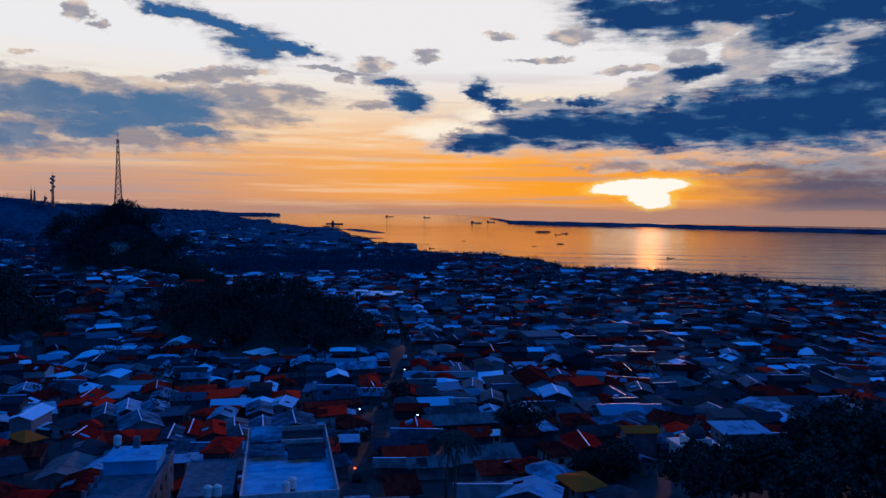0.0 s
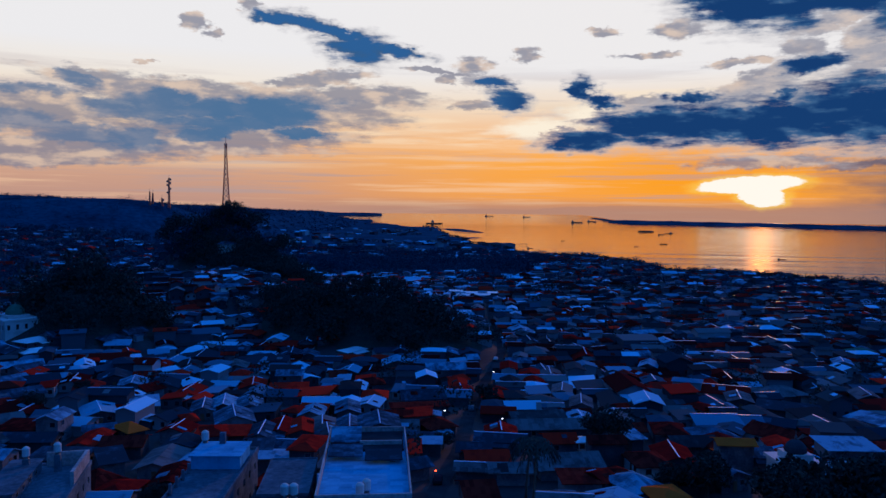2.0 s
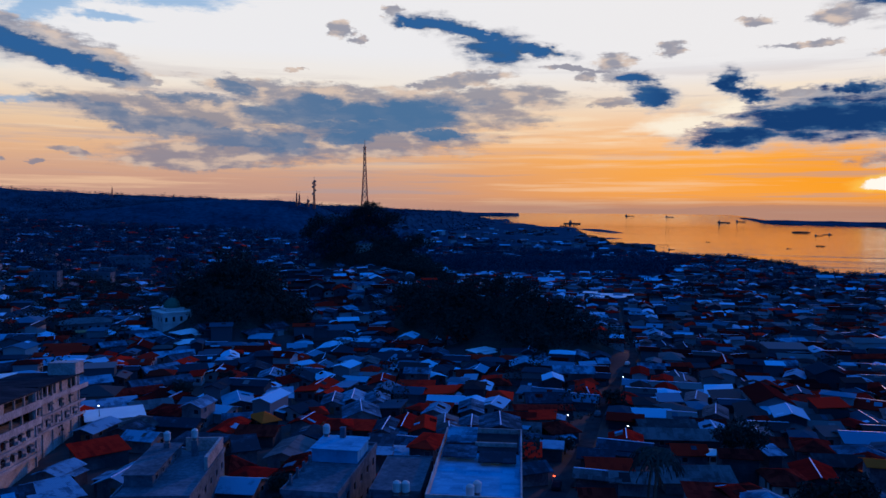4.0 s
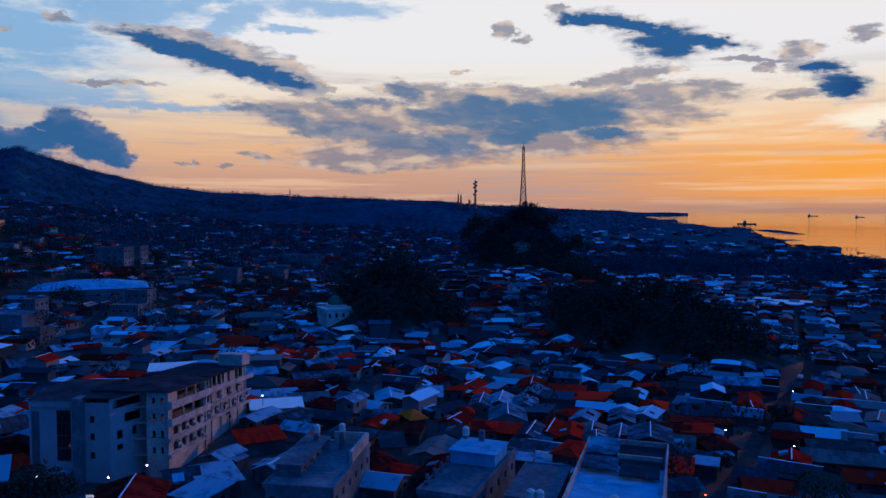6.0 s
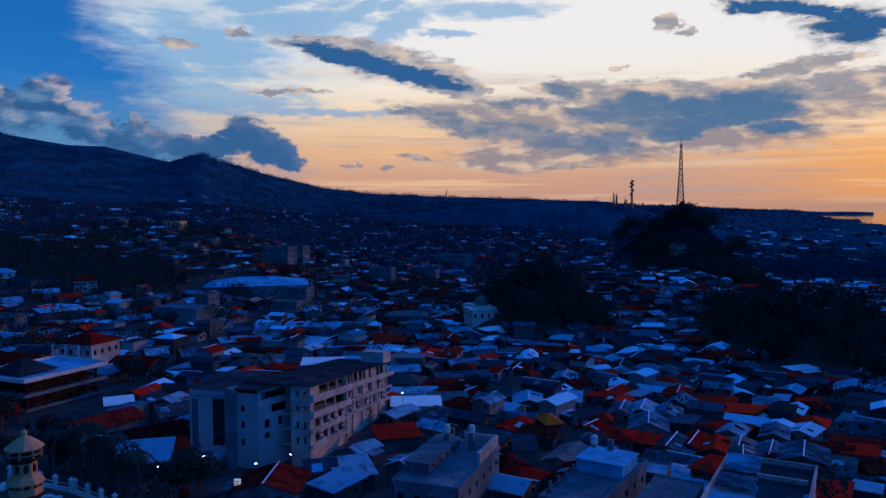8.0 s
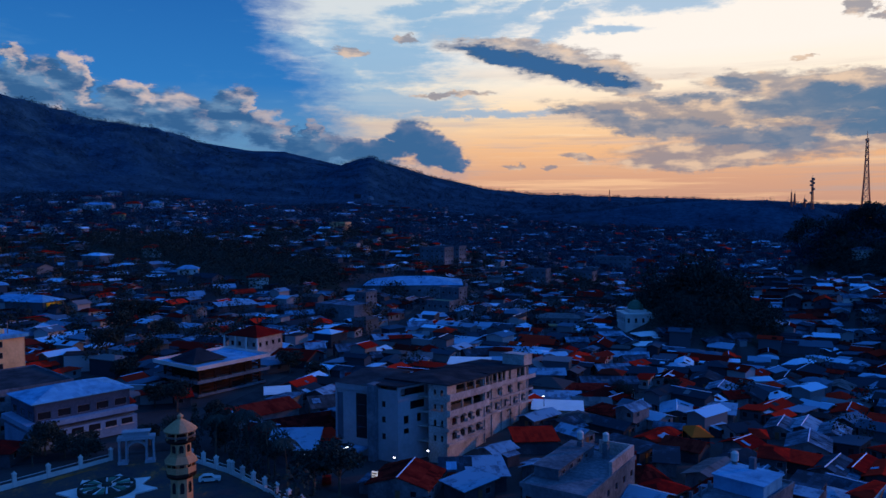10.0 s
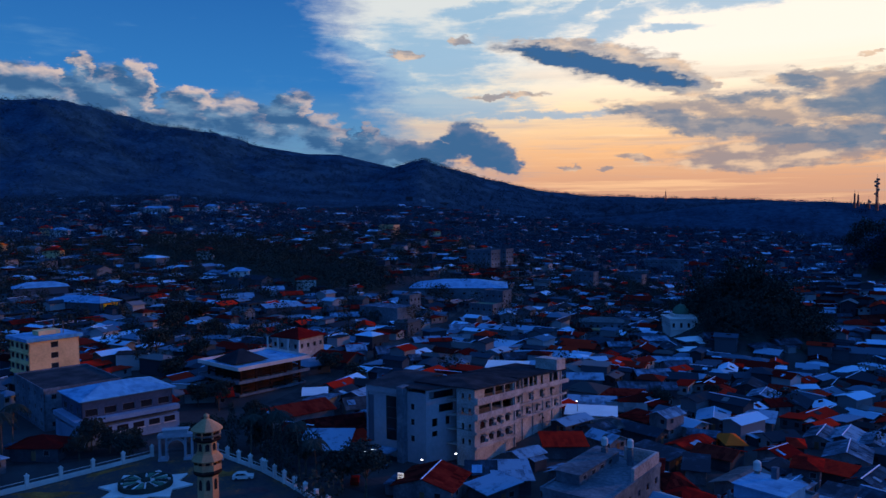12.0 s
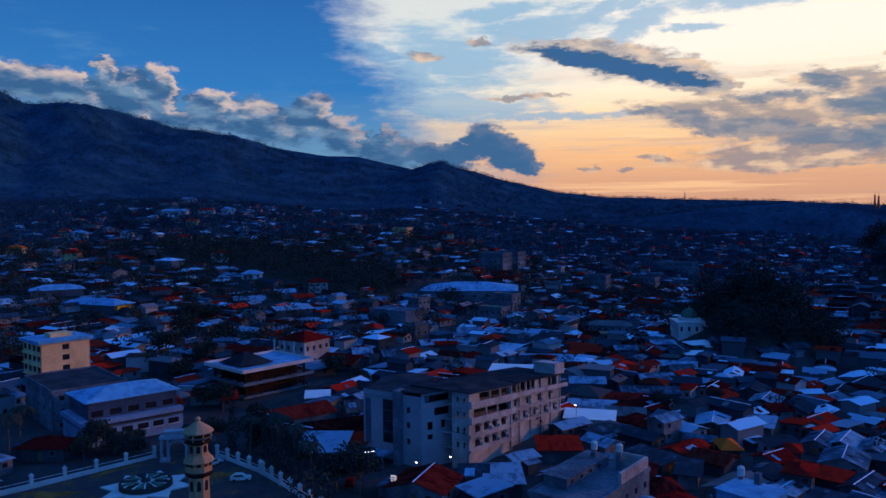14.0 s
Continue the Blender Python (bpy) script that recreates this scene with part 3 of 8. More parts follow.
# ---------- mesh building ----------
class Shape:
    """Gathers faces in a turned and shifted frame, and becomes one mesh."""

    def __init__(self):
        self.v, self.f, self.m = [], [], []
        self.at(0, 0, 0, 0)

    def at(self, x, y, z, turn):
        self.o, self.c, self.s = (x, y, z), math.cos(radians(turn)), math.sin(radians(turn))
        return self

    def poly(self, pts, mat=0):
        n = len(self.v)
        ox, oy, oz = self.o
        for x, y, z in pts:
            self.v.append((ox + self.c * x - self.s * y, oy + self.s * x + self.c * y, oz + z))
        self.f.append(tuple(range(n, n + len(pts))))
        self.m.append(mat)

    def solid(self, pts, faces, mat=0):
        n = len(self.v)
        ox, oy, oz = self.o
        for x, y, z in pts:
            self.v.append((ox + self.c * x - self.s * y, oy + self.s * x + self.c * y, oz + z))
        for f in faces:
            self.f.append(tuple(n + i for i in f))
            self.m.append(mat)

    def box(self, x0, x1, y0, y1, z0, z1, mat=0):
        self.solid([(x0, y0, z0), (x1, y0, z0), (x1, y1, z0), (x0, y1, z0), (x0, y0, z1), (x1, y0, z1), (x1, y1, z1), (x0, y1, z1)],
                   [(3, 2, 1, 0), (4, 5, 6, 7), (0, 1, 5, 4), (1, 2, 6, 5), (2, 3, 7, 6), (3, 0, 4, 7)], mat)

    def tube(self, x, y, rings, sides=12, mat=0, turn=0.0):
        """A round body from (height, radius) rings."""
        pts = []
        for z, r in rings:
            for k in range(sides):
                a = 2 * math.pi * k / sides + turn
                pts.append((x + r * math.cos(a), y + r * math.sin(a), z))
        faces = []
        for i in range(len(rings) - 1):
            for k in range(sides):
                a, b = i * sides + k, i * sides + (k + 1) % sides
                faces.append((a, b, b + sides, a + sides))
        faces.append(tuple(reversed(range(sides))))
        faces.append(tuple(range((len(rings) - 1) * sides, len(rings) * sides)))
        self.solid(pts, faces, mat)

    def path(self, pts, r0, r1, mat=0):
        """One connected square bar along several points."""
        ring, n = [], len(pts)
        for i, p in enumerate(pts):
            d = (Vector(pts[min(n - 1, i + 1)]) - Vector(pts[max(0, i - 1)])).normalized()
            u = d.cross(Vector((0.31, 0.92, 0.2))).normalized()
            w = d.cross(u).normalized()
            r = r0 + (r1 - r0) * i / (n - 1)
            ring += [tuple(Vector(p) + (a * u + b * w) * r) for a, b in ((-1, -1), (1, -1), (1, 1), (-1, 1))]
        faces = [(3, 2, 1, 0), tuple(range(4 * n - 4, 4 * n))]
        for i in range(n - 1):
            faces += [(4 * i + k, 4 * i + (k + 1) % 4, 4 * i + 4 + (k + 1) % 4, 4 * i + 4 + k) for k in range(4)]
        self.solid(ring, faces, mat)

    def beam(self, a, b, r, mat=0):
        """A square bar from a to b."""
        a, b = Vector(a), Vector(b)
        d = (b - a).normalized()
        p = d.cross(Vector((0.31, 0.2, 0.93))).normalized() * r
        q = d.cross(p).normalized() * r
        pts = [tuple(e + s * p + u * q) for e in (a, b) for s, u in ((-1, -1), (1, -1), (1, 1), (-1, 1))]
        self.solid(pts, [(3, 2, 1, 0), (4, 5, 6, 7), (0, 1, 5, 4), (1, 2, 6, 5), (2, 3, 7, 6), (3, 0, 4, 7)], mat)

    def gable_walls(self, w, l, h, rise, foot, mat=0):
        a, b = w / 2, l / 2
        self.solid([(-a, -b, -foot), (a, -b, -foot), (a, -b, h), (0, -b, h + rise), (-a, -b, h),
                    (-a, b, -foot), (a, b, -foot), (a, b, h), (0, b, h + rise), (-a, b, h)],
                   [(0, 1, 2, 3, 4), (9, 8, 7, 6, 5), (1, 6, 7, 2), (5, 0, 4, 9), (2, 7, 8, 3), (4, 3, 8, 9)], mat)

    def gable_roof(self, w, l, h, rise, over, th, mat=0):
        a, b = w / 2 + over, l / 2 + over
        e = h - over * rise / (w / 2)
        r = h + rise
        pts = []
        for y in (-b, b):
            pts += [(-a, y, e + th), (0, y, r + th), (a, y, e + th), (a, y, e), (0, y, r), (-a, y, e)]
        self.solid(pts, [(0, 1, 7, 6), (1, 2, 8, 7), (2, 3, 9, 8), (3, 4, 10, 9), (4, 5, 11, 10), (5, 0, 6, 11),
                         (5, 4, 1, 0), (4, 3, 2, 1), (6, 7, 10, 11), (7, 8, 9, 10)], mat)

    def hip_roof(self, w, l, h, rise, over, th, mat=0):
        a, b = w / 2 + over, l / 2 + over
        k = max(0.0, b - a)
        e = h - 0.12
        self.solid([(-a, -b, e), (a, -b, e), (a, b, e), (-a, b, e), (-a, -b, e + th), (a, -b, e + th), (a, b, e + th), (-a, b, e + th),
                    (0, -k, h + rise), (0, k, h + rise)],
                   [(3, 2, 1, 0), (0, 1, 5, 4), (1, 2, 6, 5), (2, 3, 7, 6), (3, 0, 4, 7), (4, 5, 8), (5, 6, 9, 8), (6, 7, 9), (7, 4, 8, 9)], mat)

    def shed_roof(self, w, l, h, rise, over, th, mat=0):
        a, b = w / 2 + over, l / 2 + over
        z0, z1 = h - 0.05, h + rise
        self.solid([(-a, -b, z0), (a, -b, z1), (a, b, z1), (-a, b, z0), (-a, -b, z0 + th), (a, -b, z1 + th), (a, b, z1 + th), (-a, b, z0 + th)],
                   [(3, 2, 1, 0), (4, 5, 6, 7), (0, 1, 5, 4), (1, 2, 6, 5), (2, 3, 7, 6), (3, 0, 4, 7)], mat)

    def mesh(self, name, mats):
        me = bpy.data.meshes.new(name)
        me.from_pydata(self.v, [], self.f)
        for m in mats if isinstance(mats, (list, tuple)) else [mats]:
            me.materials.append(m)
        if any(self.m):
            me.polygons.foreach_set("material_index", self.m)
        me.update()
        return me


def part(name, shape, mats, parent, label=""):
    """One mesh object under a thing or a part; the shape is in the parent's frame."""
    ob = new(name, shape.mesh(name, mats) if isinstance(shape, Shape) else shape)
    ob.parent = parent
    if label:
        ob["label"] = label
    return ob


def thing(name, x, y, z, turn, label, category, group="", kind=""):
    ob = new(name)
    ob.empty_display_size = 0.5
    ob.matrix_world = pose(x, y, z, 0, 0, turn)
    return tagged(ob, label, category, group, kind)


# ---------- the lie of the land ----------
SEA = -17.0
COAST_AZ = [-180, -90, -45, -27.5, -22.9, -21.8, -16.3, -13.2, -10.4, -6.0, -5.5, -2.7, -0.4, 4.4, 4.8, 8.1, 8.6, 9.8, 10.4, 10.8, 13.1, 15, 16.8, 18.8, 20, 180]
COAST_R = [700, 720, 690, 724, 727, 774, 828, 857, 879, 880, 930, 1060, 1110, 1150, 1270, 1530, 1740, 1908, 2250, 2729, 2946, 3574, 4050, 4350, 9000, 9000]
FAR_AZ = [-180, -60, -27, -18, -10.3, -2.2, -1.5, 0.5, 3.0, 3.3, 14.5, 14.8, 25, 25.2, 180]
FAR_R = [9000, 2700, 3330, 3520, 3780, 4120, 4450, 4700, 4780, 9000, 9000, 4560, 4560, 9000, 9000]
FAR_EL = [0.94, 0.94, 0.94, 0.86, 0.78, 0.70, 0.60, 0.50, 0.42, 0.4, 0.36, 0.34, 0.24, 0.2, 0.2]
CREST_AZ = [-180, -120, -60, 10, 14, 18.8, 20.9, 25.2, 29, 33, 37.7, 45, 49, 53, 55.7, 59, 61.8, 64, 67, 70.6, 73.3, 78.8, 84, 88.3, 90.3, 92.2, 100, 120, 150, 180]
CREST_EL = [0.5, 0, -1.5, -1.5, -1.2, -0.50, -0.26, -0.06, 0.10, 0.25, 0.54, 0.76, 0.93, 1.27, 1.94, 2.73, 3.56, 3.1, 3.2, 3.56, 4.38, 5.68, 6.44, 7.46, 7.1, 7.9, 8.3, 7, 4, 0.5]
BACK_AZ = [62, 64, 65.8, 68.3, 70.6, 74, 78, 84, 95]
BACK_EL = [0, 3.2, 3.63, 4.22, 4.25, 4.78, 5.5, 5.5, 4]


def smooth(x, lo, hi):
    k = np.clip((x - lo) / (hi - lo), 0, 1)
    return k * k * (3 - 2 * k)


def ripple(x, y, s):
    """A few octaves of waves, about -1 to 1."""
    return (np.sin(x * s + 1.3 * np.sin(y * s * 0.7)) + 0.5 * np.sin(y * s * 2.1 + 2 + 1.1 * np.sin(x * s * 1.7)) + 0.25 * np.sin((x + y) * s * 4.3 + 1)
            + 0.13 * np.sin((x - 1.4 * y) * s * 8.7)) / 1.88


def mound(x, y, cx, cy, rx, ry, turn, h):
    c, s = math.cos(radians(turn)), math.sin(radians(turn))
    u, w = ((x - cx) * c + (y - cy) * s) / rx, (-(x - cx) * s + (y - cy) * c) / ry
    return h * np.exp(-(u * u + w * w))


def land(x, y):
    x, y = np.asarray(x, float), np.asarray(y, float)
    r, az = np.hypot(x, y) + 1e-6, np.degrees(np.arctan2(-x, y))
    town = -15 * smooth(y - 0.5 * np.maximum(0, -x - 150), 60, 400)
    west = np.minimum(48, 0.085 * np.maximum(0, -x - 330)) * smooth(-x - 0.25 * y, 250, 420)
    h = town + west + 0.8 * ripple(x, y, 0.012) * smooth(r, 150, 500)
    h = h + mound(x, y, -302, 611, 48, 42, -35, 47) + mound(x, y, -235, 560, 80, 40, -40, 18) + mound(x, y, -360, 620, 60, 60, 0, 10)
    h = h + mound(x, y, -92, 347, 44, 22, -14, 24) + mound(x, y, -150, 395, 50, 30, -40, 12) + mound(x, y, -222, 318, 34, 28, -20, 27) + mound(x, y, -240, 450, 90, 70, -30, 22)
    h = h + mound(x, y, -600, 300, 120, 90, 0, 12) + mound(x, y, -900, 170, 260, 140, 0, 18)
    h = h + mound(x, y, -690, 1130, 300, 130, 20, 47)
    el = np.interp(az, CREST_AZ, CREST_EL)
    r0 = np.interp(az, [-180, 10, 40, 55, 62, 95, 180], [3000, 4400, 4200, 3600, 3000, 2500, 2500])
    crest = 54 + r0 * np.tan(np.radians(el))
    up = smooth(r, 0.30 * r0, r0) ** 1.25
    spur = 1 + 0.10 * ripple(az * 40 + r * 0.05, r * 0.6, 0.02) * (1 - smooth(r, 0.85 * r0, 0.98 * r0))
    wanted = np.maximum(crest, h + 2)
    far_h = h * (1 - up) + wanted * up * np.minimum(spur, 1.06) + 5 * ripple(x, y, 0.011) * up
    far_h = np.where(r > r0, crest - (r - r0) * 0.16, far_h)
    back = 54 + 4600 * np.tan(np.radians(np.interp(az, BACK_AZ, BACK_EL, left=-3, right=-3)))
    far_h = np.where(r > 0.8 * 4600, np.maximum(far_h, back * smooth(r, 3700, 4600)), far_h)
    h = np.where(r > 0.28 * r0, far_h, h)
    coast = np.interp(az, COAST_AZ, COAST_R) + 14 * ripple(az * 30, r * 0, 0.05)
    shore = smooth(coast - r, -12, 10)
    wet = -24.0
    h = np.where(az < 30, wet + (np.maximum(h, -15.5) - wet) * shore, h)
    h = np.maximum(h, mound(x, y, -385, 2440, 260, 34, 115, 9) + wet + 3)
    h = np.maximum(h, mound(x, y, -285, 1800, 70, 26, 30, 9) + wet + 3)
    far = np.interp(az, FAR_AZ, FAR_R)
    strip = 52 - r * np.tan(np.radians(np.interp(az, FAR_AZ, FAR_EL) + 0.025 * ripple(az * 20, r * 0, 0.11)))
    h = np.where(r > far, np.maximum(h, strip * smooth(r - far, 0, 60) + SEA * (1 - smooth(r - far, 0, 60))), h)
    return h


def height(x, y):
    return float(land(x, y))


def sea_level(x, y):
    """Lifted a little towards the horizon, which lies past the end of the sheet."""
    r, az = np.hypot(x, y), np.degrees(np.arctan2(-x, y))
    return SEA + 38 * np.clip((r - 3200) / 1750, 0, 1) ** 1.5 * smooth(az, -3.5, 0.5)


def polar_sheet(name, rings, azs, zfun, mats, slot=None):
    rr, aa = np.meshgrid(rings, np.radians(azs), indexing="ij")
    x, y = -np.sin(aa) * rr, np.cos(aa) * rr
    z = zfun(x, y, rr)
    n, k = len(rings), len(azs)
    verts = np.stack([x, y, z], -1).reshape(-1, 3)
    i, j = np.meshgrid(np.arange(n - 1), np.arange(k), indexing="ij")
    j2 = (j + 1) % k
    faces = np.stack([i * k + j, (i + 1) * k + j, (i + 1) * k + j2, i * k + j2], -1).reshape(-1, 4)
    me = bpy.data.meshes.new(name)
    me.from_pydata(verts.tolist(), [], faces.tolist())
    for m in mats:
        me.materials.append(m)
    if slot is not None:
        mid = verts[faces].mean(1)
        me.polygons.foreach_set("material_index", slot(mid).astype(int))
    me.polygons.foreach_set("use_smooth", [True] * len(faces))
    me.update()
    return new(name, me)


AZS = np.concatenate([np.arange(-45, 106, 0.25), np.arange(108, 315, 3.0)])
RINGS = np.concatenate([[0.5], np.arange(15, 420, 7.5), np.geomspace(425, 4980, 130)])


def wooded(x, y):
    """1 where trees cover the land."""
    r, az = np.hypot(x, y), np.degrees(np.arctan2(-x, y))
    k = mound(x, y, -302, 606, 52, 36, -35, 1.4) + mound(x, y, -93, 343, 56, 26, -14, 1.6) + mound(x, y, -221, 316, 40, 32, -20, 1.6) + mound(x, y, -140, 385, 50, 22, -40, 0.9)
    k = k + mound(x, y, -225, 545, 90, 20, -42, 1.0) + mound(x, y, -470, 190, 90, 40, 20, 1.1) + mound(x, y, -560, 120, 80, 60, 0, 0.8)
    k = k + 1.1 * smooth(az, 2.0, 4.5) * (1 - smooth(az, 19, 23)) * smooth(r, 745, 790) * (1 - smooth(r, 900, 980))
    k = k + smooth(r, 850, 1500) * np.where(az > 16, 1.2, 0.2) + 0.35 * ripple(x, y, 0.017) * smooth(r, 350, 600)
    return k


# ground past 760 m takes the haze-tinted foliage colour
ground = tagged(polar_sheet("ground", RINGS, AZS, lambda x, y, r: land(x, y), [SOIL, HAZY_FOREST, LEAF],
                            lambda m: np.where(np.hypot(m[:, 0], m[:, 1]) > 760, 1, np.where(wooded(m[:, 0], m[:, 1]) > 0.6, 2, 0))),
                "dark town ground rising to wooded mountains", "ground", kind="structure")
sea = tagged(polar_sheet("water", np.concatenate([[300], np.geomspace(400, 4990, 60)]), np.arange(-180, 180, 1.0), lambda x, y, r: sea_level(x, y), [WATER]),
             "calm sea strait reflecting the orange dusk", "sea", kind="structure")

# ---------- roads ----------
def ribbon(name, pts, width, mat, lift, label, category):
    """A strip laid over the land along a line of points."""
    sh, dense = Shape(), []
    for (x0, y0), (x1, y1) in zip(pts, pts[1:]):
        n = max(2, int(math.hypot(x1 - x0, y1 - y0) / 6))
        dense += [(x0 + (x1 - x0) * k / n, y0 + (y1 - y0) * k / n) for k in range(n)]
    dense.append(pts[-1])
    side = []
    for k, (x, y) in enumerate(dense):
        xa, ya = dense[max(0, k - 1)]
        xb, yb = dense[min(len(dense) - 1, k + 1)]
        d = Vector((xb - xa, yb - ya)).normalized()
        nx, ny = -d.y * width / 2, d.x * width / 2
        z = max(height(x + nx, y + ny), height(x - nx, y - ny), height(x, y)) + lift
        side.append(((x + nx, y + ny, z), (x - nx, y - ny, z)))
    for (a, b), (c, d) in zip(side, side[1:]):
        sh.poly([b, d, c, a])
    return tagged(new(name, sh.mesh(name, mat)), label, category, kind="structure")


MAIN_ROAD = [(-14, 70), (-19, 105), (-23.5, 141), (-24, 175), (-27.4, 212), (-30.3, 258), (-31, 303), (-30.5, 331), (-38.6, 401), (-50, 462), (-62, 540), (-74, 640)]
SIDE_ROAD = [(-23.5, 141), (-60, 108), (-100, 84), (-128, 72), (-152, 60), (-175, 62), (-230, 125), (-290, 190), (-350, 240)]
PLAZA_ROAD = [(-160, 62), (-168, 30), (-178, -20)]
ribbon("road", MAIN_ROAD, 3.8, ASPHALT, 0.12, "narrow asphalt street between the houses", "road")
ribbon("road", SIDE_ROAD, 6.5, ASPHALT, 0.10, "asphalt street past the hospital", "road")
ribbon("road", PLAZA_ROAD, 6.0, ASPHALT, 0.16, "asphalt street outside the mosque fence", "road")


def near_line(x, y, pts, dist):
    for (x0, y0), (x1, y1) in zip(pts, pts[1:]):
        dx, dy = x1 - x0, y1 - y0
        k = max(0.0, min(1.0, ((x - x0) * dx + (y - y0) * dy) / (dx * dx + dy * dy)))
        if math.hypot(x - x0 - k * dx, y - y0 - k * dy) < dist:
            return True
    return False


# ---------- houses ----------
rng = random.Random(7)
WINDOW_MESHES = {}


def window_mesh(w, h):
    """A frame ring and a pane, shared by all windows of that size."""
    key = (round(w, 2), round(h, 2))
    if key not in WINDOW_MESHES:
        t, ring, pane = 0.09, Shape(), Shape()
        pts = [(sx * (w / 2 - k), y, sz * (h / 2 - k)) for y in (-0.06, 0.05) for k in (0, t) for sx, sz in ((-1, -1), (1, -1), (1, 1), (-1, 1))]
        faces = []
        for i in range(4):
            j = (i + 1) % 4
            faces += [(i, j, 4 + j, 4 + i), (8 + j, 8 + i, 12 + i, 12 + j), (j, i, 8 + i, 8 + j), (4 + i, 4 + j, 12 + j, 12 + i)]
        ring.solid(pts, faces)
        pane.box(-w / 2 + t, w / 2 - t, -0.012, 0.012, -h / 2 + t, h / 2 - t)
        WINDOW_MESHES[key] = (ring.mesh("window", FRAME), pane.mesh("pane", GLASS))
    return WINDOW_MESHES[key]


def put_window(parent, x, y, z, turn, w, h, name="window"):
    frame_mesh, pane_mesh = window_mesh(w, h)
    ob = part(name, frame_mesh, None, parent)
    ob.matrix_basis = pose(x, y, z, 0, 0, turn)
    part("pane", pane_mesh, None, ob)
    return ob


ROOFS = {"zinc": (ZINC, "blue-grey zinc sheet"), "rust": (RUST, "rusty brown sheet"), "red": (RED, "red painted sheet"), "orange": (ORANGE, "orange tile"),
         "green": (GREEN, "green painted sheet"), "dark": (ASBESTOS, "grey fibre sheet"), "white": (PALE, "pale sheet")}
placed = []          # centres and radii of all that stands in the town


def house(x, y, turn, w, l, storeys, roof, colour, cap=False, wall=None, lift=0.0):
    """One town house: walls, roof, ridge cap, windows and a door. The ridge runs along its local y."""
    placed.append((x, y, 0.5 * max(w, l)))
    h = 2.7 * storeys + lift
    z = min(height(x + dx, y + dy) for dx in (-w / 2, 0, w / 2) for dy in (-l / 2, 0, l / 2)) + 0.6
    mat, words = ROOFS[colour]
    shape_word = {"gable": "pitched", "hip": "hipped", "shed": "lean-to"}[roof]
    many = "two-storey" if storeys > 1 else "small"
    ob = thing("house", x, y, z, turn, f"{many} plastered house under a {shape_word} {words} roof", "house", "town houses")
    rise = (w / 2) * math.tan(radians(rng.uniform(15, 23)))
    over = rng.uniform(0.5, 0.9)
    body, top = Shape(), Shape()
    if roof == "gable":
        body.gable_walls(w, l, h, rise, 3.0)
        top.gable_roof(w, l, h, rise, over, 0.14)
    elif roof == "hip":
        body.box(-w / 2, w / 2, -l / 2, l / 2, -3.0, h)
        top.hip_roof(w, l, h, rise, over, 0.14)
    else:
        rise *= 0.55
        body.solid([(-w / 2, -l / 2, -3), (w / 2, -l / 2, -3), (w / 2, l / 2, -3), (-w / 2, l / 2, -3), (-w / 2, -l / 2, h), (w / 2, -l / 2, h + rise),
                    (w / 2, l / 2, h + rise), (-w / 2, l / 2, h)], [(3, 2, 1, 0), (4, 5, 6, 7), (0, 1, 5, 4), (1, 2, 6, 5), (2, 3, 7, 6), (3, 0, 4, 7)])
        top.shed_roof(w, l, h, rise, over, 0.14)
    part("wall", body, wall or WALL, ob)
    r = part("roof", top, mat, ob, f"{words} roof")
    if cap and roof == "gable":
        c = Shape()
        b = l / 2 + over
        c.solid([(-0.16, -b, h + rise + 0.04), (-0.09, -b, h + rise + 0.2), (0.09, -b, h + rise + 0.2), (0.16, -b, h + rise + 0.04),
                 (-0.16, b, h + rise + 0.04), (-0.09, b, h + rise + 0.2), (0.09, b, h + rise + 0.2), (0.16, b, h + rise + 0.04)],
                [(0, 3, 2, 1), (4, 5, 6, 7), (0, 1, 5, 4), (1, 2, 6, 5), (2, 3, 7, 6), (3, 0, 4, 7)])
        part("ridge_cap", c, GLINT_CAP, r, "ridge cap with a sky glint painted pale blue")
    if roof == "gable":
        for k in range(rng.choice((0, 1, 1, 2))):
            side, xa, ya = rng.choice((-1, 1)), rng.uniform(0.05, 0.55) * w / 2, rng.uniform(-0.5, 0.2) * l
            xb, yb = min(w / 2 + over * 0.9, xa + rng.uniform(1.2, 2.6)), ya + rng.uniform(0.9, 2.6)
            za, zb = h + 0.17 + rise * (1 - xa / (w / 2)), h + 0.17 + rise * (1 - xb / (w / 2))
            p = Shape()
            p.solid([(side * xa, ya, za), (side * xb, ya, zb), (side * xb, yb, zb), (side * xa, yb, za),
                     (side * xa, ya, za + 0.05), (side * xb, ya, zb + 0.05), (side * xb, yb, zb + 0.05), (side * xa, yb, za + 0.05)],
                    [(3, 2, 1, 0), (4, 5, 6, 7), (0, 1, 5, 4), (1, 2, 6, 5), (2, 3, 7, 6), (3, 0, 4, 7)])
            part("roof_patch", p, rng.choice((ZINC, ZINC, RUST, SKYROOF, ASBESTOS)), r)
    if rng.random() < 0.5:
        # a lean-to added on one side
        side, w2, l2 = rng.choice((-1, 1)), rng.uniform(1.8, 3.0), l * rng.uniform(0.35, 0.8)
        y2, h2 = rng.uniform(-0.5, 0.5) * (l - l2), rng.uniform(2.0, 2.5)
        x2 = side * (w / 2 + w2 / 2)
        lean = Shape()
        lean.box(min(x2 - w2 / 2, x2 + w2 / 2), max(x2 - w2 / 2, x2 + w2 / 2), y2 - l2 / 2, y2 + l2 / 2, -3.0, h2 - 0.3)
        part("annexe_wall", lean, WALL, ob)
        cover = Shape()
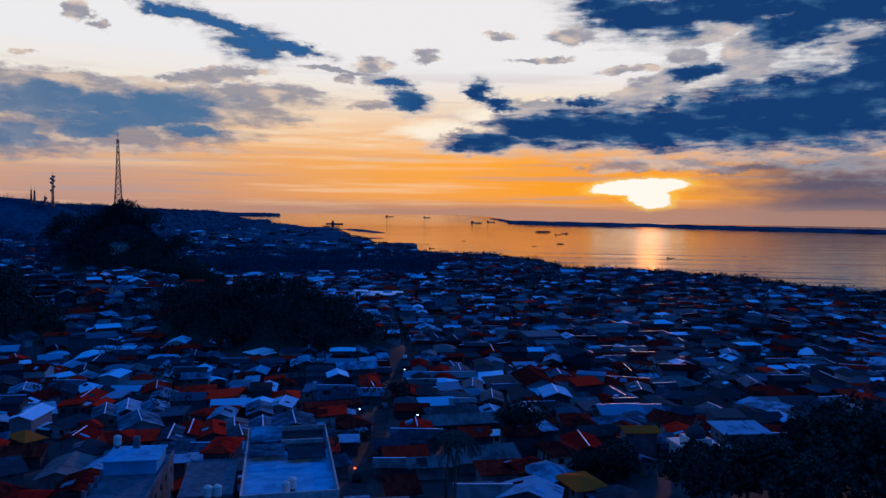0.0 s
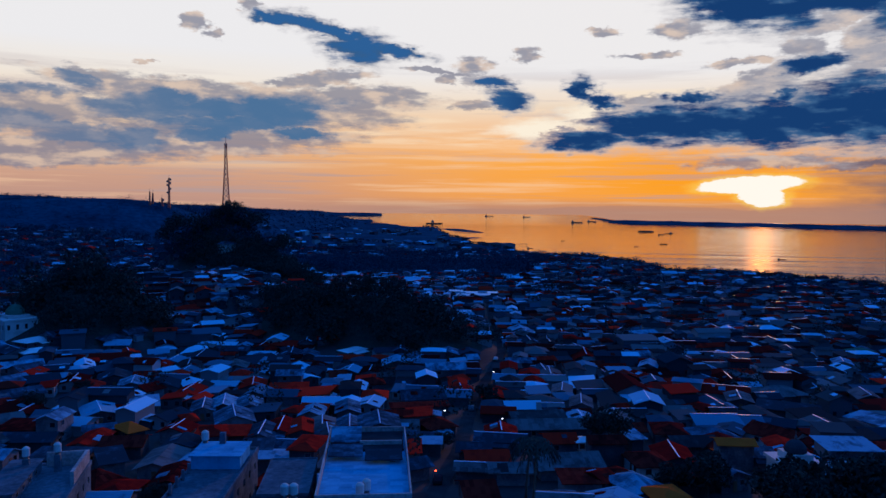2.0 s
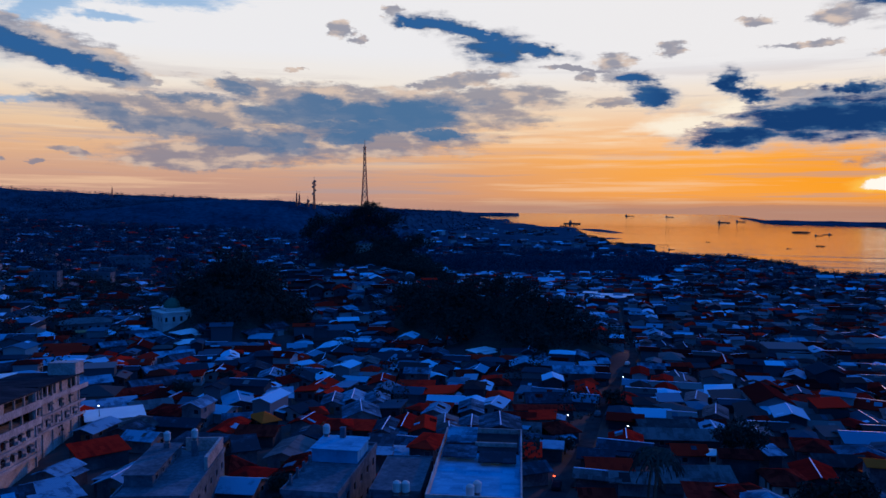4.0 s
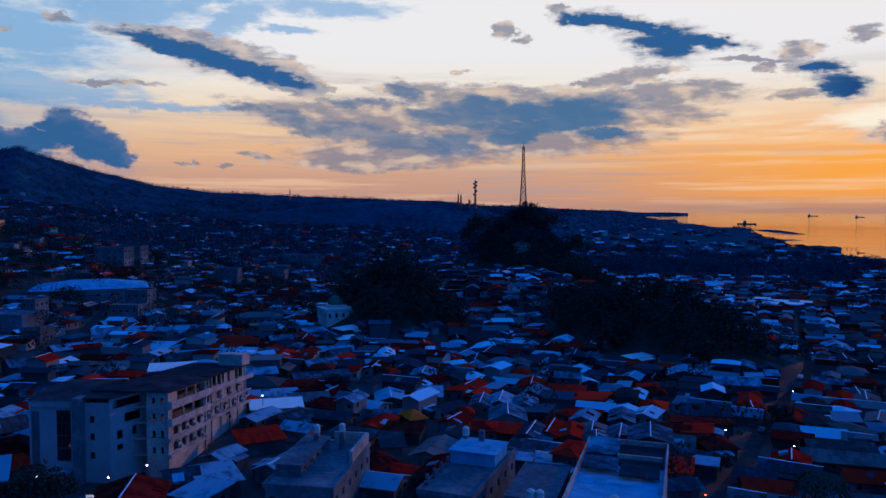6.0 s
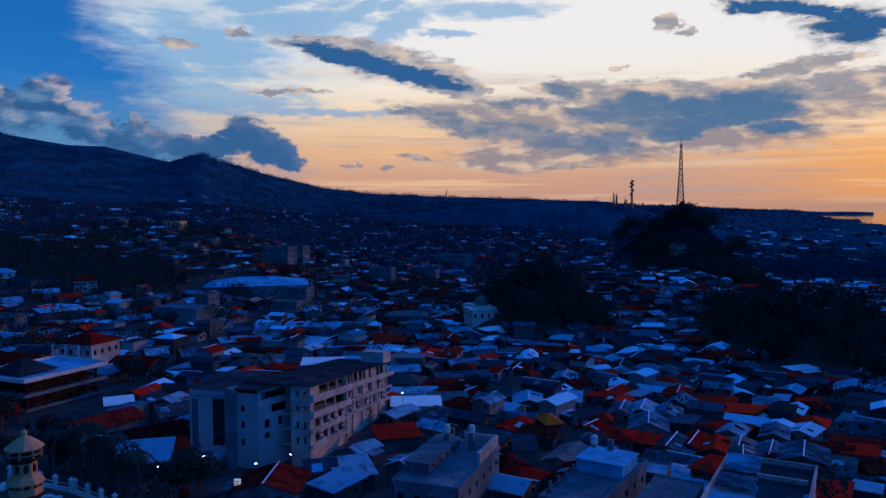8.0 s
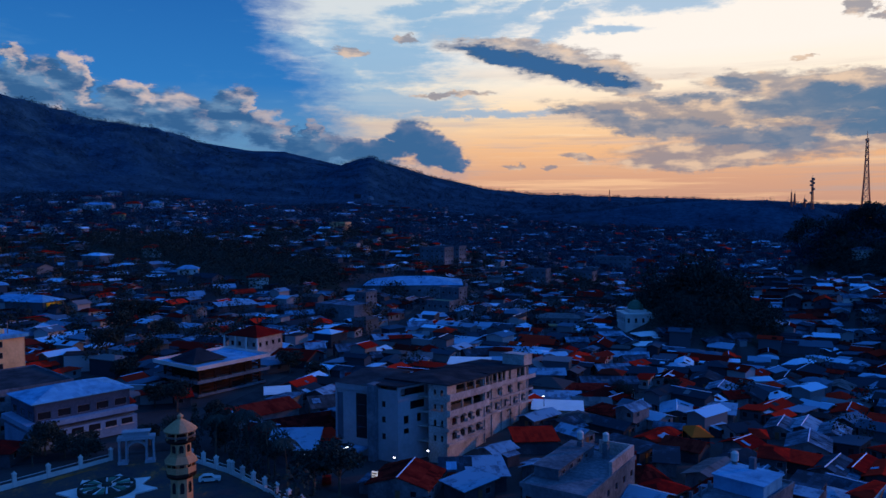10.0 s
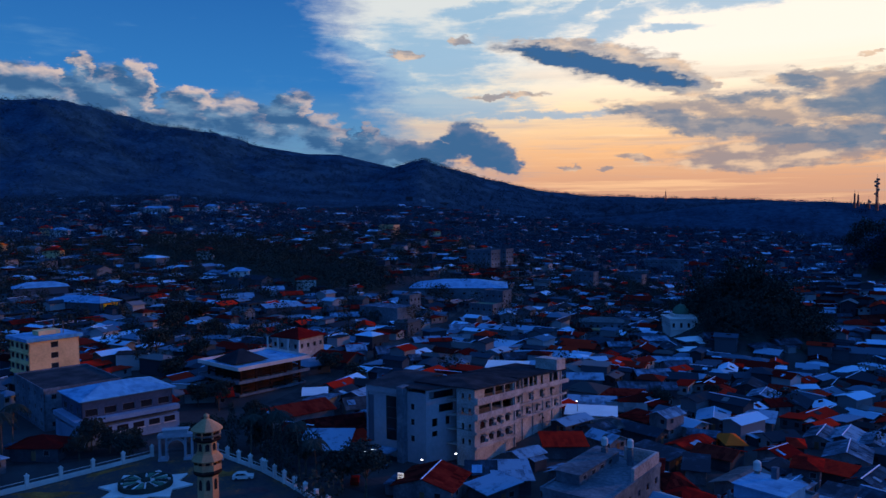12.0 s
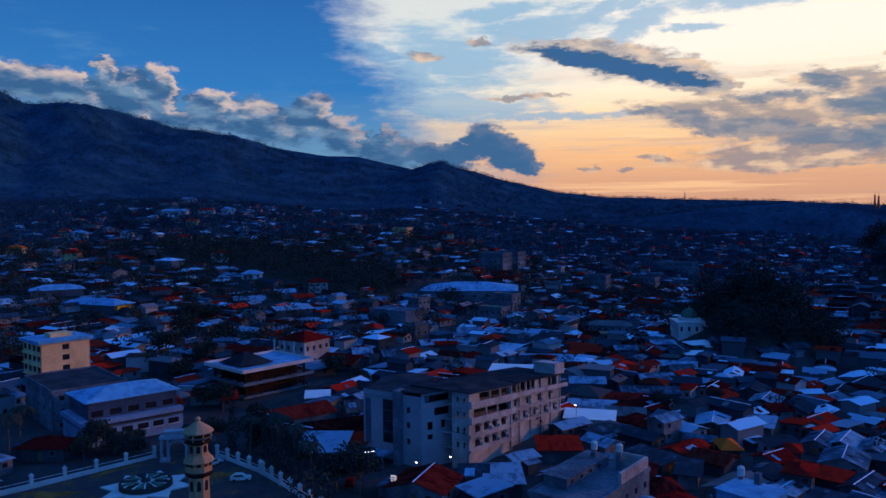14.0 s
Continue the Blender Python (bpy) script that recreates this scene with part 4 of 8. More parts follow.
        cover.at(x2, y2, 0, 0 if side < 0 else 180).shed_roof(w2, l2, h2 - 0.25, 0.5, 0.3, 0.1)
        part("annexe_roof", cover, rng.choice((ZINC, ZINC, RUST, mat)), ob, "patched lean-to roof")
    for s in range(storeys):
        zc = 1.5 + 2.7 * s
        put_window(ob, w * 0.26, -l / 2 - 0.02, zc, 0, 1.3, 1.2)
        put_window(ob, w / 2 + 0.02, -l * 0.2, zc, 90, 1.3, 1.2)
    d = Shape()
    d.box(-0.5, 0.5, -0.07, 0.02, -0.2, 1.95)
    dob = part("door", d, DOOR, ob)
    dob.matrix_basis = pose(0, -l / 2 - 0.01, 0, 0, 0, 0)
    return ob


# houses that can be told apart
house(-29.9, 170.5, 100, 4.0, 4.5, 1, "shed", "zinc")
house(-43.7, 176.1, 18, 8.8, 10.8, 2, "gable", "zinc", True)
house(-52.9, 182.1, 17, 6.3, 10.8, 1, "gable", "zinc", True)
house(-60.0, 203.0, 18, 5.8, 10.6, 1, "gable", "zinc")
house(-49.6, 178.2, -69, 5.0, 4.0, 1, "gable", "rust")
house(-59.6, 180.8, 19, 5.8, 10.8, 1, "gable", "dark", True)
house(-68.7, 176.5, 15, 5.3, 10.8, 1, "gable", "red", True)
house(-63.5, 176.9, 21, 6.3, 10.8, 1, "gable", "red")
house(-70.8, 169.8, 15, 5.8, 10.8, 1, "gable", "zinc", True)
house(-79.6, 167.4, 106, 6.0, 10.9, 1, "shed", "red")
house(-84.6, 183.8, 29, 8.8, 10.8, 1, "gable", "zinc", True)
house(-94.8, 198.8, 23, 6.8, 10.8, 1, "gable", "zinc", True)
house(-88.0, 200.1, 26, 7.3, 10.8, 1, "gable", "zinc")
house(-98.5, 194.0, 24, 5.8, 10.8, 1, "gable", "zinc", True)
house(-94.3, 178.4, -50, 7.0, 3.0, 1, "hip", "red")
house(-102.4, 165.1, -32, 8.0, 3.8, 1, "hip", "orange")
house(-96.2, 153.8, -71, 8.0, 8.4, 1, "gable", "rust")
house(-91.3, 141.3, 131, 8.0, 4.1, 1, "shed", "zinc")
house(-85.2, 128.0, -24, 9.0, 5.8, 1, "hip", "rust")
house(-115.9, 193.1, 123, 9.0, 6.6, 1, "shed", "zinc")
house(-122.2, 181.9, 40, 7.8, 10.8, 1, "gable", "zinc", True)
house(-138.7, 193.5, -66, 8.0, 4.3, 1, "gable", "zinc")
house(-138.8, 201.4, -64, 7.0, 6.3, 1, "gable", "zinc")
house(-150.6, 231.5, 31, 9.8, 10.8, 1, "gable", "zinc")
house(-138.2, 222.6, 27, 7.8, 10.8, 1, "gable", "zinc", True)
house(-143.0, 238.6, -68, 6.0, 7.8, 1, "gable", "red")
house(-127.0, 222.1, 25, 8.8, 10.8, 1, "gable", "zinc")
house(-146.0, 211.2, 32, 7.8, 10.8, 1, "gable", "rust")
house(-168.1, 223.4, -70, 6.0, 8.9, 1, "gable", "zinc")
house(-210.0, 283.0, -79, 8.0, 7.4, 1, "gable", "zinc")
house(-186.4, 288.3, -71, 8.0, 8.9, 1, "gable", "zinc")
house(-205.0, 267.8, -62, 9.0, 6.6, 1, "hip", "zinc")
house(-164.3, 258.6, -75, 8.0, 11.9, 1, "gable", "zinc")
house(-141.4, 263.9, 24, 7.8, 10.8, 1, "gable", "dark", True)
house(-144.3, 307.3, -79, 8.0, 13.6, 1, "gable", "zinc")
house(-141.4, 293.1, 109, 4.0, 7.4, 1, "shed", "red")
house(-123.6, 266.3, 24, 8.8, 10.8, 1, "gable", "dark")
house(-100.7, 230.9, 22, 7.8, 10.8, 1, "gable", "red", True)
house(-91.6, 240.1, -74, 7.0, 7.7, 2, "gable", "zinc")
house(-87.7, 228.9, 108, 7.0, 11.0, 1, "shed", "red")
house(-115.6, 302.0, 18, 8.8, 10.8, 1, "gable", "zinc", True)
house(-108.0, 300.7, 22, 8.8, 10.8, 1, "gable", "zinc")
house(-107.3, 325.4, -71, 6.0, 10.0, 1, "gable", "red")
house(-92.3, 312.0, 155, 5.0, 11.7, 1, "shed", "white")
house(-67.8, 292.2, 16, 10.8, 10.8, 1, "gable", "zinc")
house(-59.1, 296.5, 9, 8.8, 10.8, 1, "gable", "zinc")
house(-62.9, 277.0, -31, 6.0, 8.4, 1, "gable", "red")
house(-59.5, 290.7, -39, 6.0, 4.1, 1, "hip", "red")
house(-44.4, 269.6, -72, 8.0, 13.6, 2, "gable", "zinc")
house(-51.1, 314.7, 10, 7.8, 10.8, 1, "gable", "zinc")
house(-64.9, 246.5, -67, 8.0, 6.5, 1, "hip", "rust")
house(-81.1, 257.8, -63, 7.0, 5.3, 1, "gable", "rust")
house(-44.1, 227.3, -68, 9.0, 12.4, 1, "gable", "zinc")
house(-41.5, 212.3, 111, 4.0, 16.0, 1, "shed", "rust")
house(-32.4, 189.4, -54, 9.0, 6.8, 1, "hip", "rust")
house(-39.4, 260.2, -38, 7.0, 7.0, 1, "gable", "red")
house(-39.6, 185.1, -76, 9.0, 5.9, 1, "gable", "dark")
house(-57.0, 137.8, 107, 6.0, 4.4, 3, "shed", "zinc")
house(-54.8, 131.5, 106, 2.6, 4.8, 3, "shed", "zinc")
house(-20.4, 309.0, -79, 7.0, 11.3, 1, "gable", "zinc")
house(-11.4, 317.4, -63, 6.0, 7.7, 1, "gable", "red")
house(4.3, 308.8, -69, 8.0, 16.9, 1, "gable", "rust")
house(28.5, 344.9, -65, 8.0, 9.6, 1, "gable", "zinc")
house(30.8, 317.7, -9, 6.8, 10.8, 1, "gable", "zinc")
house(34.8, 414.4, -65, 8.0, 15.0, 1, "gable", "zinc")
house(37.7, 280.2, -54, 7.0, 7.5, 1, "hip", "red")
house(50.8, 304.4, -65, 7.0, 11.5, 1, "gable", "red")
house(38.5, 232.3, -47, 7.0, 6.2, 1, "hip", "red")
house(67.6, 267.0, -69, 12.0, 16.9, 1, "hip", "dark")
house(64.0, 238.8, 74, 8.0, 16.4, 1, "shed", "zinc")
house(83.6, 226.0, 41, 8.0, 12.3, 1, "shed", "zinc", False, WHITE)
house(51.9, 200.8, -135, 9.0, 12.4, 1, "gable", "rust", False, WHITE)
house(35.5, 196.9, -69, 9.0, 9.2, 1, "hip", "zinc")
house(-1.2, 181.2, -74, 7.0, 7.0, 1, "gable", "red")
house(4.2, 181.1, -65, 3.0, 3.0, 1, "hip", "white", False, WHITE)
house(-8.2, 207.3, -69, 8.0, 14.2, 1, "gable", "dark")
house(-3.2, 211.5, 113, 5.0, 4.3, 1, "shed", "zinc")
house(-4.9, 197.1, -74, 7.0, 19.6, 1, "gable", "dark")
house(15.2, 223.6, -63, 5.0, 3.2, 1, "gable", "red")
house(17.8, 167.3, -72, 9.0, 6.9, 1, "hip", "rust", False, WHITE)
house(14.0, 149.8, -51, 9.0, 6.7, 1, "hip", "zinc")
house(7.6, 152.2, -47, 7.0, 3.6, 1, "gable", "red")
house(11.7, 155.6, -47, 6.0, 3.8, 1, "hip", "rust")
house(9.6, 136.2, -11, 9.8, 6.9, 1, "gable", "zinc")
house(19.6, 143.5, -67, 8.0, 5.8, 1, "hip", "orange")
house(0.7, 162.6, -70, 9.0, 13.1, 1, "gable", "dark")
house(3.8, 150.2, 104, 6.0, 7.3, 1, "shed", "rust")
house(-16.0, 161.2, -74, 8.0, 8.6, 1, "gable", "red")
house(-14.8, 138.6, -70, 9.0, 5.2, 1, "gable", "rust")
house(16.2, 187.8, 115, 5.0, 3.0, 1, "shed", "zinc")
house(55.1, 168.2, -58, 8.0, 8.1, 1, "gable", "zinc")
house(43.6, 178.1, 92, 6.0, 4.5, 1, "shed", "zinc")
house(60.5, 277.0, -73, 7.0, 6.3, 1, "gable", "zinc")
house(78.7, 256.0, -67, 9.0, 8.8, 1, "gable", "dark")
house(84.8, 373.0, -53, 7.0, 12.3, 1, "gable", "red")
house(62.6, 379.2, -64, 6.0, 22.7, 1, "gable", "red")
house(112.6, 347.1, -10, 6.8, 10.8, 1, "gable", "zinc", True)
house(110.5, 309.8, -66, 8.0, 7.4, 1, "gable", "zinc")
house(130.7, 380.6, -63, 8.0, 9.2, 1, "hip", "green")
house(81.8, 273.8, -1, 6.8, 10.8, 1, "gable", "dark", True)
house(52.8, 251.9, -4, 6.8, 10.8, 1, "gable", "dark", True)
house(36.1, 252.6, -1, 7.8, 10.8, 1, "gable", "dark", True)
house(95.1, 268.3, -1, 6.8, 10.8, 1, "gable", "dark", True)
house(111.5, 283.7, -3, 6.8, 10.8, 1, "gable", "dark", True)
house(3.9, 229.4, 1, 5.8, 10.8, 1, "gable", "dark", True)
house(-2.2, 250.7, 0, 5.8, 10.8, 1, "gable", "dark", True)
house(99.3, 379.1, -1, 5.8, 10.8, 1, "gable", "dark", True)
house(19.2, 383.1, -61, 7.0, 9.3, 1, "gable", "dark")
house(-40.4, 308.1, -66, 7.0, 4.2, 1, "gable", "zinc")
house(-194.2, 118.6, -26, 8.0, 8.0, 1, "gable", "zinc")
house(-168.9, 96.4, -10, 9.0, 7.6, 1, "gable", "dark")
house(-154.9, 92.0, -179, 6.0, 4.3, 1, "shed", "zinc")
house(-155.1, 84.8, -3, 9.0, 15.0, 1, "gable", "rust")
house(-140.1, 82.2, 174, 6.0, 7.5, 1, "shed", "red")
house(-140.1, 76.4, 150, 12.0, 9.9, 1, "shed", "zinc")
house(-107.3, 85.9, 42, 11.8, 10.8, 1, "gable", "rust", True)
house(-103.5, 102.0, 153, 9.0, 6.9, 1, "shed", "zinc")
house(-117.0, 125.9, 151, 8.0, 9.6, 1, "shed", "red")
house(-137.6, 151.6, 138, 7.0, 12.7, 1, "shed", "white", False, WHITE)
house(-272.9, 149.0, -163, 5.0, 8.1, 1, "shed", "red")
house(-245.9, 127.5, -15, 9.0, 6.8, 1, "gable", "zinc")
house(-237.0, 136.2, -11, 9.0, 7.6, 1, "gable", "zinc")
house(-214.1, 154.5, -34, 8.0, 7.9, 1, "gable", "dark")
house(-214.0, 191.6, -36, 8.0, 19.5, 1, "gable", "zinc")
house(-160.1, 193.7, -33, 9.0, 17.7, 1, "gable", "zinc")
house(-153.7, 177.1, 143, 6.0, 14.2, 1, "shed", "rust")
house(-147.6, 160.4, 139, 7.0, 13.1, 1, "shed", "zinc")
house(-193.9, 238.3, -44, 8.0, 16.3, 1, "gable", "zinc")
house(-169.4, 216.4, -44, 7.0, 13.7, 1, "gable", "zinc")
house(-198.9, 165.5, 139, 8.0, 13.5, 1, "shed", "white")
house(-176.2, 181.3, -36, 8.0, 11.4, 1, "gable", "zinc")
house(-220.8, 139.5, -10, 7.0, 3.0, 1, "gable", "zinc")
house(-108.8, 98.2, -32, 7.0, 5.3, 1, "gable", "zinc")
house(-137.7, 164.4, -39, 7.0, 10.2, 1, "gable", "dark")
house(-171.5, 20.0, 60, 11.0, 7.5, 1, "hip", "red")
house(-198.4, 66.8, -5, 7.0, 3.7, 1, "gable", "red")
house(-170.9, 78.5, 10, 11.0, 18.6, 1, "gable", "rust")
house(-186.1, 90.1, 160, 6.0, 6.2, 1, "shed", "white")
house(-175.1, 210.6, -23, 8.0, 12.2, 1, "gable", "zinc")
house(-185.1, 232.9, -19, 8.0, 9.2, 1, "gable", "zinc")
house(-218.6, 278.6, -18, 8.0, 12.0, 1, "hip", "white")
house(-213.5, 285.2, -16, 8.0, 10.1, 1, "gable", "zinc")
house(-189.1, 301.4, -17, 8.0, 9.8, 1, "gable", "zinc")
house(-128.0, 214.6, -20, 7.0, 6.3, 1, "gable", "red")
house(-212.6, 179.6, -16, 8.0, 12.2, 1, "gable", "zinc")
house(-317.3, 572.0, -67, 8.0, 22.7, 1, "gable", "zinc")
house(-247.4, 449.3, 140, 5.0, 20.9, 1, "shed", "zinc")
house(-289.3, 561.2, -40, 8.0, 17.1, 1, "gable", "zinc")
house(-254.8, 424.2, -40, 7.0, 8.9, 1, "gable", "zinc")
house(-350.4, 569.6, -40, 7.0, 11.0, 1, "gable", "zinc")
house(-322.3, 583.9, -41, 8.0, 16.9, 1, "gable", "zinc")
house(-509.1, 820.4, -41, 8.0, 17.6, 1, "gable", "zinc")
house(-197.6, 410.0, -40, 9.0, 11.6, 2, "gable", "zinc", False, WHITE)
house(-215.4, 378.8, -60, 8.0, 11.5, 1, "gable", "zinc")
house(-218.9, 387.5, -40, 6.0, 6.3, 1, "gable", "zinc")
house(-189.1, 347.7, -39, 8.0, 7.6, 1, "hip", "zinc")
house(-176.9, 367.4, -23, 8.0, 11.2, 1, "gable", "zinc")
house(-159.4, 376.1, -26, 8.0, 14.0, 1, "gable", "red")
house(-206.9, 392.6, -23, 7.0, 14.8, 1, "gable", "rust")
house(-164.3, 403.9, -8, 8.0, 12.1, 1, "gable", "zinc")
house(-214.7, 541.3, -40, 8.0, 10.0, 1, "gable", "zinc")
house(-177.7, 401.9, -13, 8.0, 9.4, 1, "gable", "zinc")
house(-191.3, 377.1, -13, 7.0, 7.7, 1, "gable", "zinc")
house(-175.7, 384.1, -14, 7.0, 8.0, 1, "gable", "dark")
house(-240.6, 403.7, -40, 8.0, 8.7, 1, "gable", "rust")
house(-229.6, 419.4, -40, 7.0, 8.1, 1, "gable", "dark")
house(-230.6, 389.3, -40, 7.0, 7.4, 1, "gable", "zinc")
house(-182.4, 396.0, -24, 7.0, 7.4, 1, "gable", "zinc")
house(-160.4, 360.1, -17, 7.0, 7.5, 1, "gable", "zinc")
house(-191.7, 291.7, -32, 9.0, 10.5, 1, "hip", "zinc")
house(-207.2, 264.5, -26, 8.0, 11.5, 1, "hip", "white")
house(-226.3, 241.5, -31, 8.0, 9.0, 1, "gable", "zinc")
house(-230.8, 266.7, -23, 7.0, 10.2, 1, "gable", "zinc")
house(-262.3, 252.0, -25, 8.0, 6.0, 1, "gable", "rust")
house(-270.3, 266.9, -7, 9.0, 10.1, 2, "gable", "dark")
house(-323.2, 247.7, -23, 9.0, 15.2, 1, "gable", "zinc")
house(-302.5, 214.8, -8, 8.0, 14.2, 1, "gable", "zinc")
house(-279.1, 194.0, -23, 8.0, 10.5, 1, "gable", "zinc")
house(-254.3, 162.4, -12, 8.0, 10.7, 1, "gable", "zinc")
house(-334.3, 158.2, -16, 9.0, 13.4, 1, "gable", "zinc")
house(-402.7, 152.6, 1, 9.0, 11.4, 1, "gable", "red")
house(-357.0, 172.3, -2, 7.0, 17.2, 1, "gable", "rust")
house(-359.4, 134.4, 179, 10.0, 19.3, 2, "shed", "zinc")
house(-404.1, 122.2, -6, 9.0, 16.9, 1, "gable", "zinc")
house(-379.5, 89.2, 5, 9.0, 12.7, 1, "gable", "zinc")
house(-354.6, 80.0, 2, 8.0, 11.4, 1, "gable", "rust")
house(-418.4, 147.0, -12, 9.0, 11.4, 1, "gable", "zinc")
house(165, 325, 80, 12, 18, 1, "shed", "zinc", False, WHITE)
house(97, 190, 20, 9, 12, 1, "gable", "orange", False, WHITE)
house(88, 455, 15, 16, 18, 1, "hip", "zinc")
# five pale roofs: the glint of shiny sheets given as a light colour
house(-82, 582, 95, 7, 12, 1, "shed", "white")
house(-70, 570, 95, 6, 11, 1, "shed", "white")
house(-94, 592, 95, 6, 10, 1, "shed", "white")
house(-62, 588, 95, 6, 12, 1, "shed", "white")
house(-84, 565, 92, 6, 9, 1, "shed", "white")
house(-300, 155, 70, 8, 14, 1, "gable", "red", False)
house(-215, 262, 60, 9, 12, 1, "gable", "zinc", True)


# ---------- larger buildings ----------
def facade(sh, holes, p0, p1, z0, fh, floors, bays, ww, wh, sill, th=0.35, skip=()):
    """A wall from p0 to p1 (its outside on the right of that way) with window openings; holes gets (x, y, z, turn, w, h)."""
    (x0, y0), (x1, y1) = p0, p1
    length = math.hypot(x1 - x0, y1 - y0)
    keep = (sh.o, sh.c, sh.s)
    turn = math.degrees(math.atan2(y1 - y0, x1 - x0))
    ox, oy, oz = sh.o
    c0, s0 = sh.c, sh.s
    sh.o = (ox + c0 * x0 - s0 * y0, oy + s0 * x0 + c0 * y0, oz)
    a = math.atan2(s0, c0) + radians(turn)
    sh.c, sh.s = math.cos(a), math.sin(a)
    step = length / bays
    for f in range(floors):
        zb = z0 + f * fh
        sh.box(0, length, 0, th, zb, zb + sill)
        sh.box(0, length, 0, th, zb + sill + wh, zb + fh)
        for b in range(bays):
            xm = (b + 0.5) * step
            if (f, b) in skip:
                sh.box(b * step, (b + 1) * step, 0, th, zb + sill, zb + sill + wh)
                continue
            sh.box(b * step, xm - ww / 2, 0, th, zb + sill, zb + sill + wh)
            sh.box(xm + ww / 2, (b + 1) * step, 0, th, zb + sill, zb + sill + wh)
            ca, sa_ = math.cos(radians(turn)), math.sin(radians(turn))
            holes.append((x0 + ca * xm - sa_ * 0.16, y0 + sa_ * xm + ca * 0.16, zb + sill + wh / 2, turn, ww, wh))
    sh.o, sh.c, sh.s = keep


def add_windows(ob, holes):
    for x, y, z, turn, w, h in holes:
        put_window(ob, x, y, z, turn, w, h)


def tank(x, y, z, label="white plastic roof water tank"):
    s = Shape()
    s.tube(0, 0, [(0, 0.55), (0.1, 0.62), (1.3, 0.62), (1.55, 0.35), (1.62, 0.2)], 14)
    ob = thing("water_tank", x, y, z, 0, label, "water tank", "roof tanks")
    part("drum", s, WHITE, ob)
    legs = Shape()
    legs.tube(0, 0, [(-0.5, 0.5), (-0.4, 0.42), (0.0, 0.42)], 10)
    part("stand", legs, STEEL, ob)


def pierced(sh, p0, p1, rows, th=0.35):
    """A wall from p0 to p1 (its outside on the right of that way) made of rows (z0, z1, openings along it)."""
    (x0, y0), (x1, y1) = p0, p1
    length, turn = math.hypot(x1 - x0, y1 - y0), math.atan2(y1 - y0, x1 - x0)
    keep = (sh.o, sh.c, sh.s)
    sh.o, sh.c, sh.s = (x0, y0, 0), math.cos(turn), math.sin(turn)
    for z0, z1, gaps in rows:
        at = 0.0
        for a, b in gaps:
            sh.box(at, a, 0, th, z0, z1)
            at = b
        sh.box(at, length, 0, th, z0, z1)
    sh.o, sh.c, sh.s = keep


